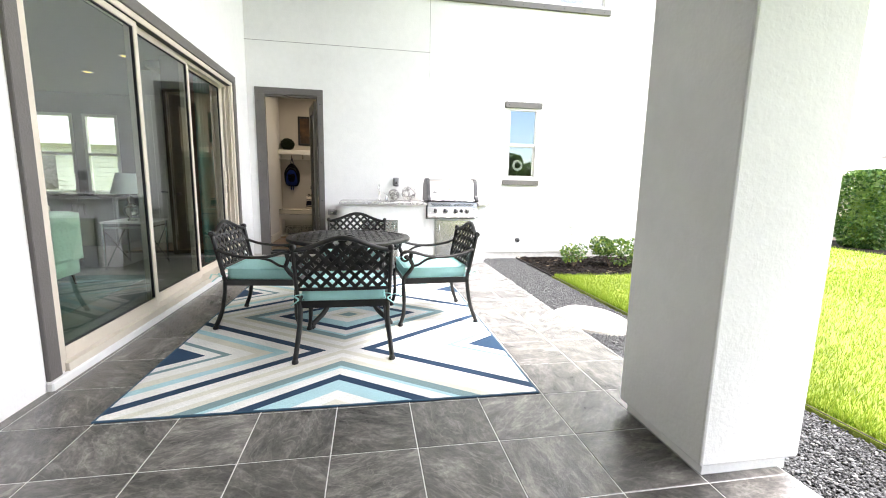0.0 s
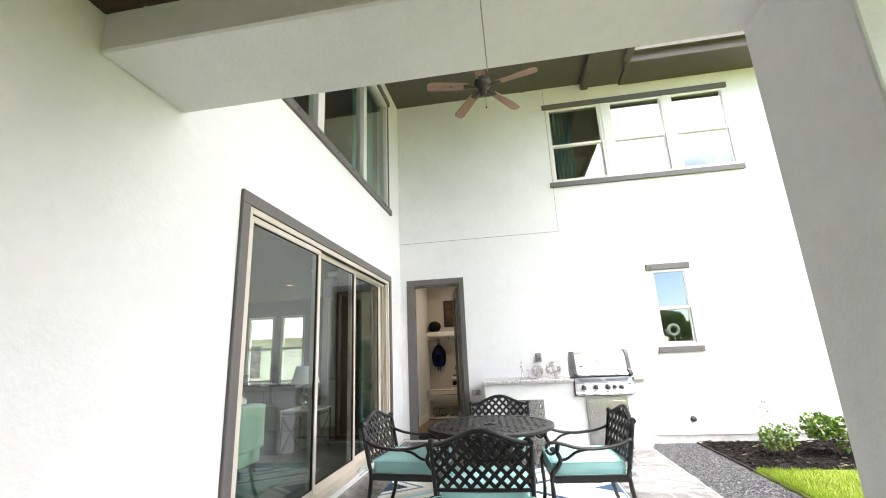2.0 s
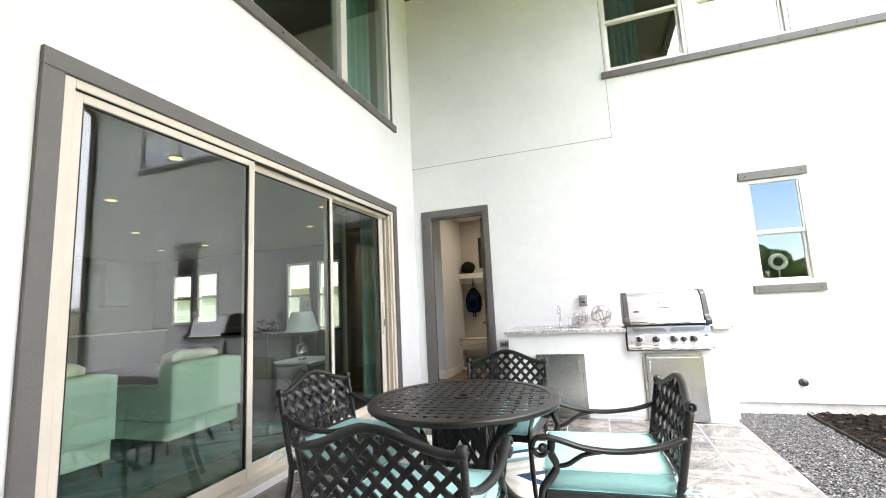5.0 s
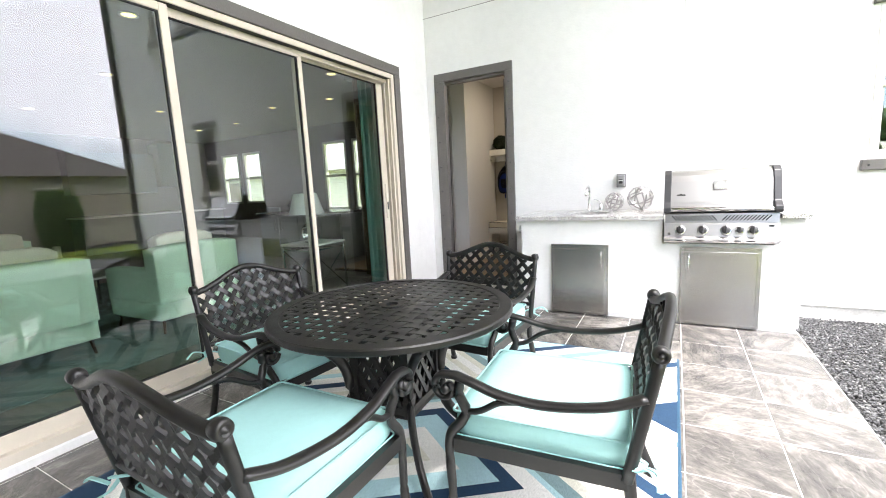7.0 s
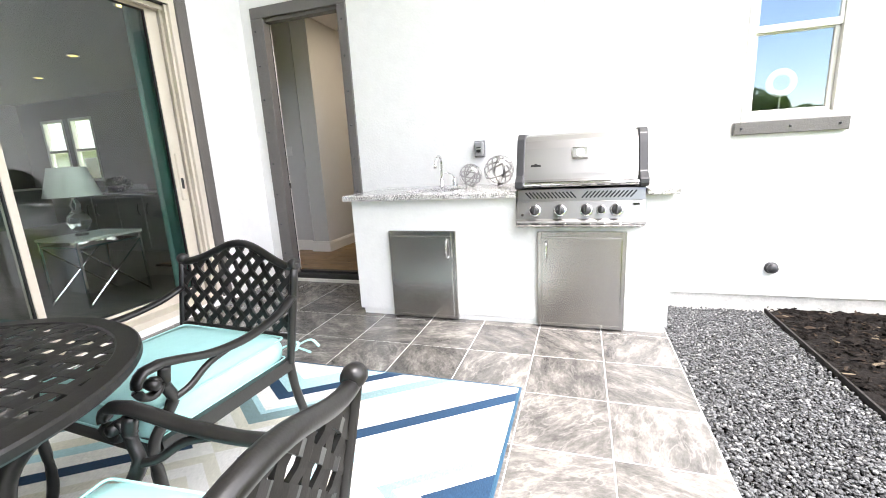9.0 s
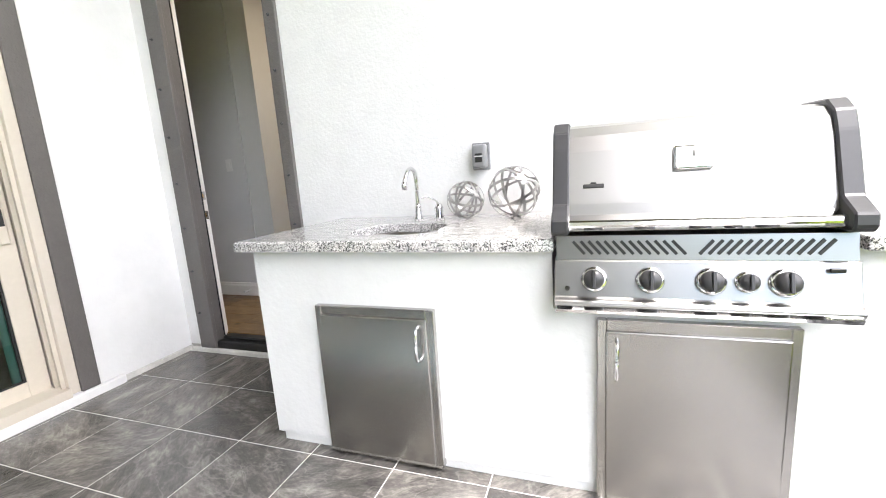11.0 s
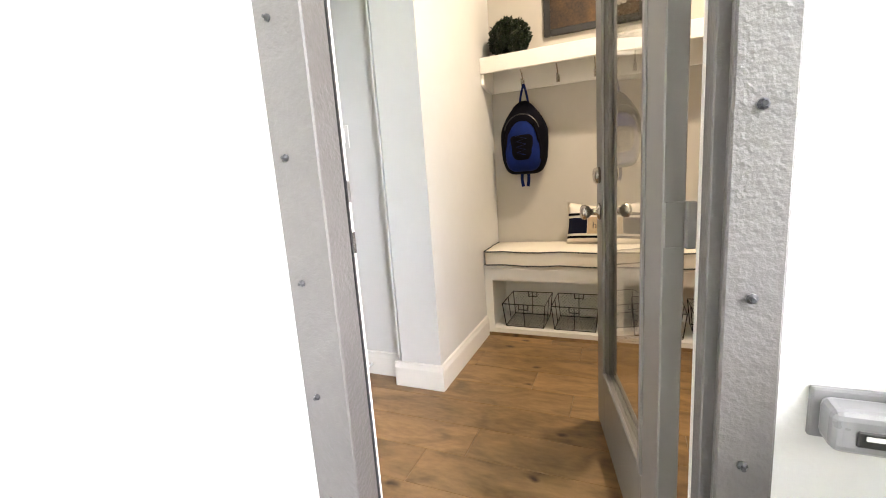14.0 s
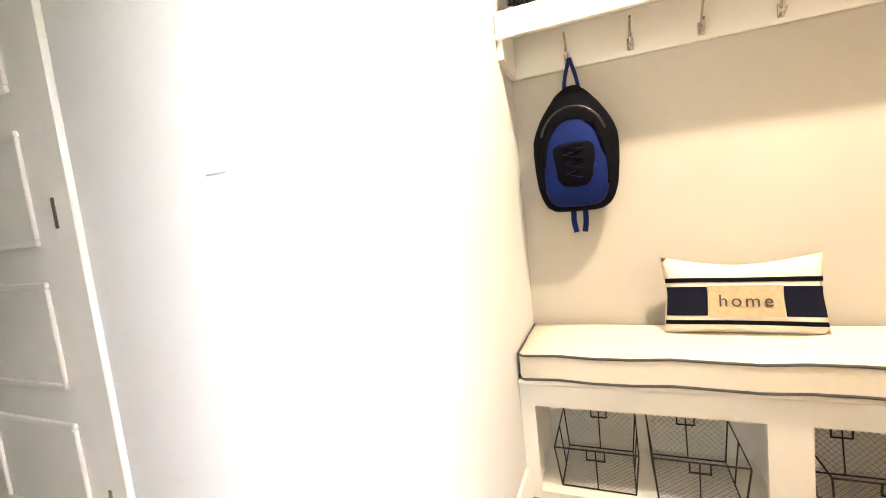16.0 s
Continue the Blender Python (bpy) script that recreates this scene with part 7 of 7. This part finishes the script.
for k, (x, y, h) in enumerate(((5, -26, 5.2), (11, -24, 4.6), (-2, -30, 5.8), (17, -28, 3.5), (0.5, -22, 4.2), (13.6, -25, 4.1), (8, -25, 4.5), (20, -25, 3.1), (12.0, -29, 4.7), (23, -3, 4.4), (19.5, 4.2, 3.8))):
    tree(x, y, h, 40 + k)
ring = thing("window_ring", "round white ring ornament hanging in the small window", "ornament", "", Matrix.Translation((2.98, WY + 0.16, 1.60)))
part("ring", sweep([(0.075 * math.cos(a), 0, 0.075 * math.sin(a)) for a in [2 * math.pi * k / 24 for k in range(25)]], 0.045, up=(0, 1, 0)), WHITEPLASTIC, ring, "", True)
part("stand", sweep([(0, 0, -0.08), (0, 0, -0.262)], 0.012), WHITEPLASTIC, ring)

# ---- loose stuff: gravel, grass, mulch chips ----
def scatter(name, n, spots, base_v, base_f, size, seed, material, label, category, flat=0.6, jitter=0.3):
    """Many small loose pieces joined in one mesh."""
    rs = np.random.RandomState(seed)
    bv, bf = np.array(base_v, float), np.array(base_f, int)
    m = len(bv)
    P = spots(rs, n)
    A = rs.rand(n, 3) * 6.283
    S = size[0] + (size[1] - size[0]) * rs.rand(n) ** 2
    V = np.repeat(bv[None], n, 0) * (1 + jitter * (rs.rand(n, m, 1) - 0.5) * 2)
    V *= S[:, None, None] * np.stack([0.8 + 0.6 * rs.rand(n), 0.7 + 0.5 * rs.rand(n), flat * (0.7 + 0.6 * rs.rand(n))], 1)[:, None]
    cx, sx = np.cos(A[:, 0]), np.sin(A[:, 0])
    tl = (rs.rand(n) - 0.5) * 1.0
    ct_, st_ = np.cos(tl), np.sin(tl)
    y = V[..., 1] * ct_[:, None] - V[..., 2] * st_[:, None]
    z = V[..., 1] * st_[:, None] + V[..., 2] * ct_[:, None]
    x = V[..., 0] * cx[:, None] - y * sx[:, None]
    y = V[..., 0] * sx[:, None] + y * cx[:, None]
    W = np.stack([x, y, z], -1) + P[:, None]
    F = (bf[None] + (np.arange(n) * m)[:, None, None]).reshape(-1, bf.shape[1])
    me = bpy.data.meshes.new(name)
    me.from_pydata(W.reshape(-1, 3).tolist(), [], F.tolist())
    me.materials.append(material)
    return tagged(new(name, me), label, category, "", "stuff")


g = (1 + 5 ** 0.5) / 2
ICO_V = [(-1, g, 0), (1, g, 0), (-1, -g, 0), (1, -g, 0), (0, -1, g), (0, 1, g), (0, -1, -g), (0, 1, -g), (g, 0, -1), (g, 0, 1), (-g, 0, -1), (-g, 0, 1)]
ICO_F = [(0, 11, 5), (0, 5, 1), (0, 1, 7), (0, 7, 10), (0, 10, 11), (1, 5, 9), (5, 11, 4), (11, 10, 2), (10, 7, 6), (7, 1, 8), (3, 9, 4), (3, 4, 2), (3, 2, 6), (3, 6, 8), (3, 8, 9), (4, 9, 5), (2, 4, 11), (6, 2, 10), (8, 6, 7), (9, 8, 1)]
ICO_V = [tuple(c / 1.9 for c in v) for v in ICO_V]


def gravel_spots(rs, n):
    y = np.where(rs.rand(n) < 0.85, rs.uniform(1.0, WY - 0.03, n), rs.uniform(-5, 1.0, n))
    p = np.stack([rs.uniform(2.175, 2.945, n), y, -0.09 + 0.026 * rs.rand(n)], 1)
    inside = ((p[:, 0] - 2.50) / 0.33) ** 2 + ((p[:, 1] - 3.78) / 0.42) ** 2 < 1
    p[inside, 2] -= 0.02
    return p


scatter("gravel", 88000, gravel_spots, ICO_V, ICO_F, (0.005, 0.0095), 1, GRAVEL, "angular slate-grey gravel between patio and lawn", "gravel", 0.7)


def mulch_spots(rs, n):
    return np.stack([rs.uniform(2.98, 6.0, n), rs.uniform(5.69, WY - 0.03, n), rs.uniform(-0.075, -0.03, n)], 1)


MULCH = island_material("mulch_chip", [(0, (0.005, 0.0045, 0.004)), (0.85, (0.016, 0.013, 0.011)), (0.97, (0.05, 0.036, 0.026)), (1, (0.22, 0.18, 0.13))], 0.95, 0.08)
scatter("mulch_chips", 6000, mulch_spots, [(-1, -0.3, -0.3), (1, -0.25, -0.2), (1, 0.3, -0.2), (-1, 0.3, -0.3), (0, 0, 0.5)], [(0, 1, 4), (1, 2, 4), (2, 3, 4), (3, 0, 4)], (0.012, 0.035), 2, MULCH, "dark shredded bark mulch chips on the bed", "mulch", 0.5)


def blades(n, spots, h0, h1, w, seed, name, label):
    rs = np.random.RandomState(seed)
    P = spots(rs, n)
    a = rs.rand(n) * 6.283
    h = h0 + (h1 - h0) * rs.rand(n)
    lean = (rs.rand(n, 2) - 0.5) * h[:, None] * 1.1
    d = np.stack([np.cos(a), np.sin(a)], 1) * w * (0.6 + 0.8 * rs.rand(n))[:, None]
    v0 = np.c_[P[:, :2] - d, P[:, 2]]
    v1 = np.c_[P[:, :2] + d, P[:, 2]]
    v2 = np.c_[P[:, :2] + lean, P[:, 2] + h]
    me = bpy.data.meshes.new(name)
    me.from_pydata(np.stack([v0, v1, v2], 1).reshape(-1, 3).tolist(), [], np.arange(3 * n).reshape(-1, 3).tolist())
    me.materials.append(GRASS)
    return tagged(new(name, me), label, "grass", "", "stuff")


def lawn_spots(rs, n):
    x = 2.98 + 8.0 * rs.rand(n) ** 2.0
    y = rs.uniform(-0.5, 5.65, n)
    return np.stack([x, y, np.full(n, -0.047)], 1)


blades(110000, lawn_spots, 0.025, 0.06, 0.0028, 3, "grass", "short bright green mown grass blades on the lawn")


def far_lawn_spots(rs, n):
    return np.stack([rs.uniform(6.0, 11.0, n), rs.uniform(0, 12, n), np.full(n, -0.047)], 1)


blades(30000, far_lawn_spots, 0.03, 0.07, 0.006, 4, "grass", "bright green mown grass further out on the lawn")

# ---- pieces of floors ----
TX, TYP = 0.404, 0.419
xs = [0.148 + TX * k for k in range(-5, 6)]
xs = [max(WX + 0.001, min(2.17, x)) for x in xs]
ys = [1.863 + TYP * k for k in range(-11, 14)]
ys[-1] = min(ys[-1], WY - 0.03)
floor = tagged(new("floor"), "dark slate-look square patio tiles with pale joints", "floor", "", "structure")
tile_mesh = {}
rt = random.Random(9)
for a, b in zip(xs, xs[1:]):
    for c, d in zip(ys, ys[1:]):
        w, h = round(b - a - 0.005, 4), round(d - c - 0.005, 4)
        if w < 0.02 or h < 0.02:
            continue
        if (w, h) not in tile_mesh:
            me = bpy.data.meshes.new("tile")
            bm = box((-w / 2, -h / 2, -0.012), (w / 2, h / 2, 0.0), 0.002)
            bm.to_mesh(me)
            bm.free()
            me.materials.append(SLATE)
            tile_mesh[(w, h)] = me
        o = new("tile", tile_mesh[(w, h)])
        o.parent = floor
        o.location = ((a + b) / 2, (c + d) / 2, rt.uniform(-0.0008, 0.0))

wood = tagged(new("floor_mud_room"), "brown oak plank floor with dark knots", "floor", "", "structure")
PWD = 0.19
plank_mesh = {}
for r in range(11):
    ya = WY + 0.145 + PWD * r
    if ya > 9.42:
        break
    yb = min(ya + PWD, 9.42)
    x = -3.5 - rt.uniform(0, 1.4)
    while x < 0.5:
        l = rt.choice((1.2, 1.5, 1.8))
        a, b = max(x, -3.5), min(x + l, 0.5)
        x += l
        if b - a < 0.1:
            continue
        key = (round(b - a, 3), round(yb - ya, 3))
        if key not in plank_mesh:
            me = bpy.data.meshes.new("plank")
            bm = box((-(b - a) / 2 + 0.0007, -(yb - ya) / 2 + 0.0007, -0.012), ((b - a) / 2 - 0.0007, (yb - ya) / 2 - 0.0007, 0), 0.0015)
            bm.to_mesh(me)
            bm.free()
            me.materials.append(OAK)
            plank_mesh[key] = me
        o = new("plank", plank_mesh[key])
        o.parent = wood
        o.location = ((a + b) / 2, (ya + yb) / 2, FZ)
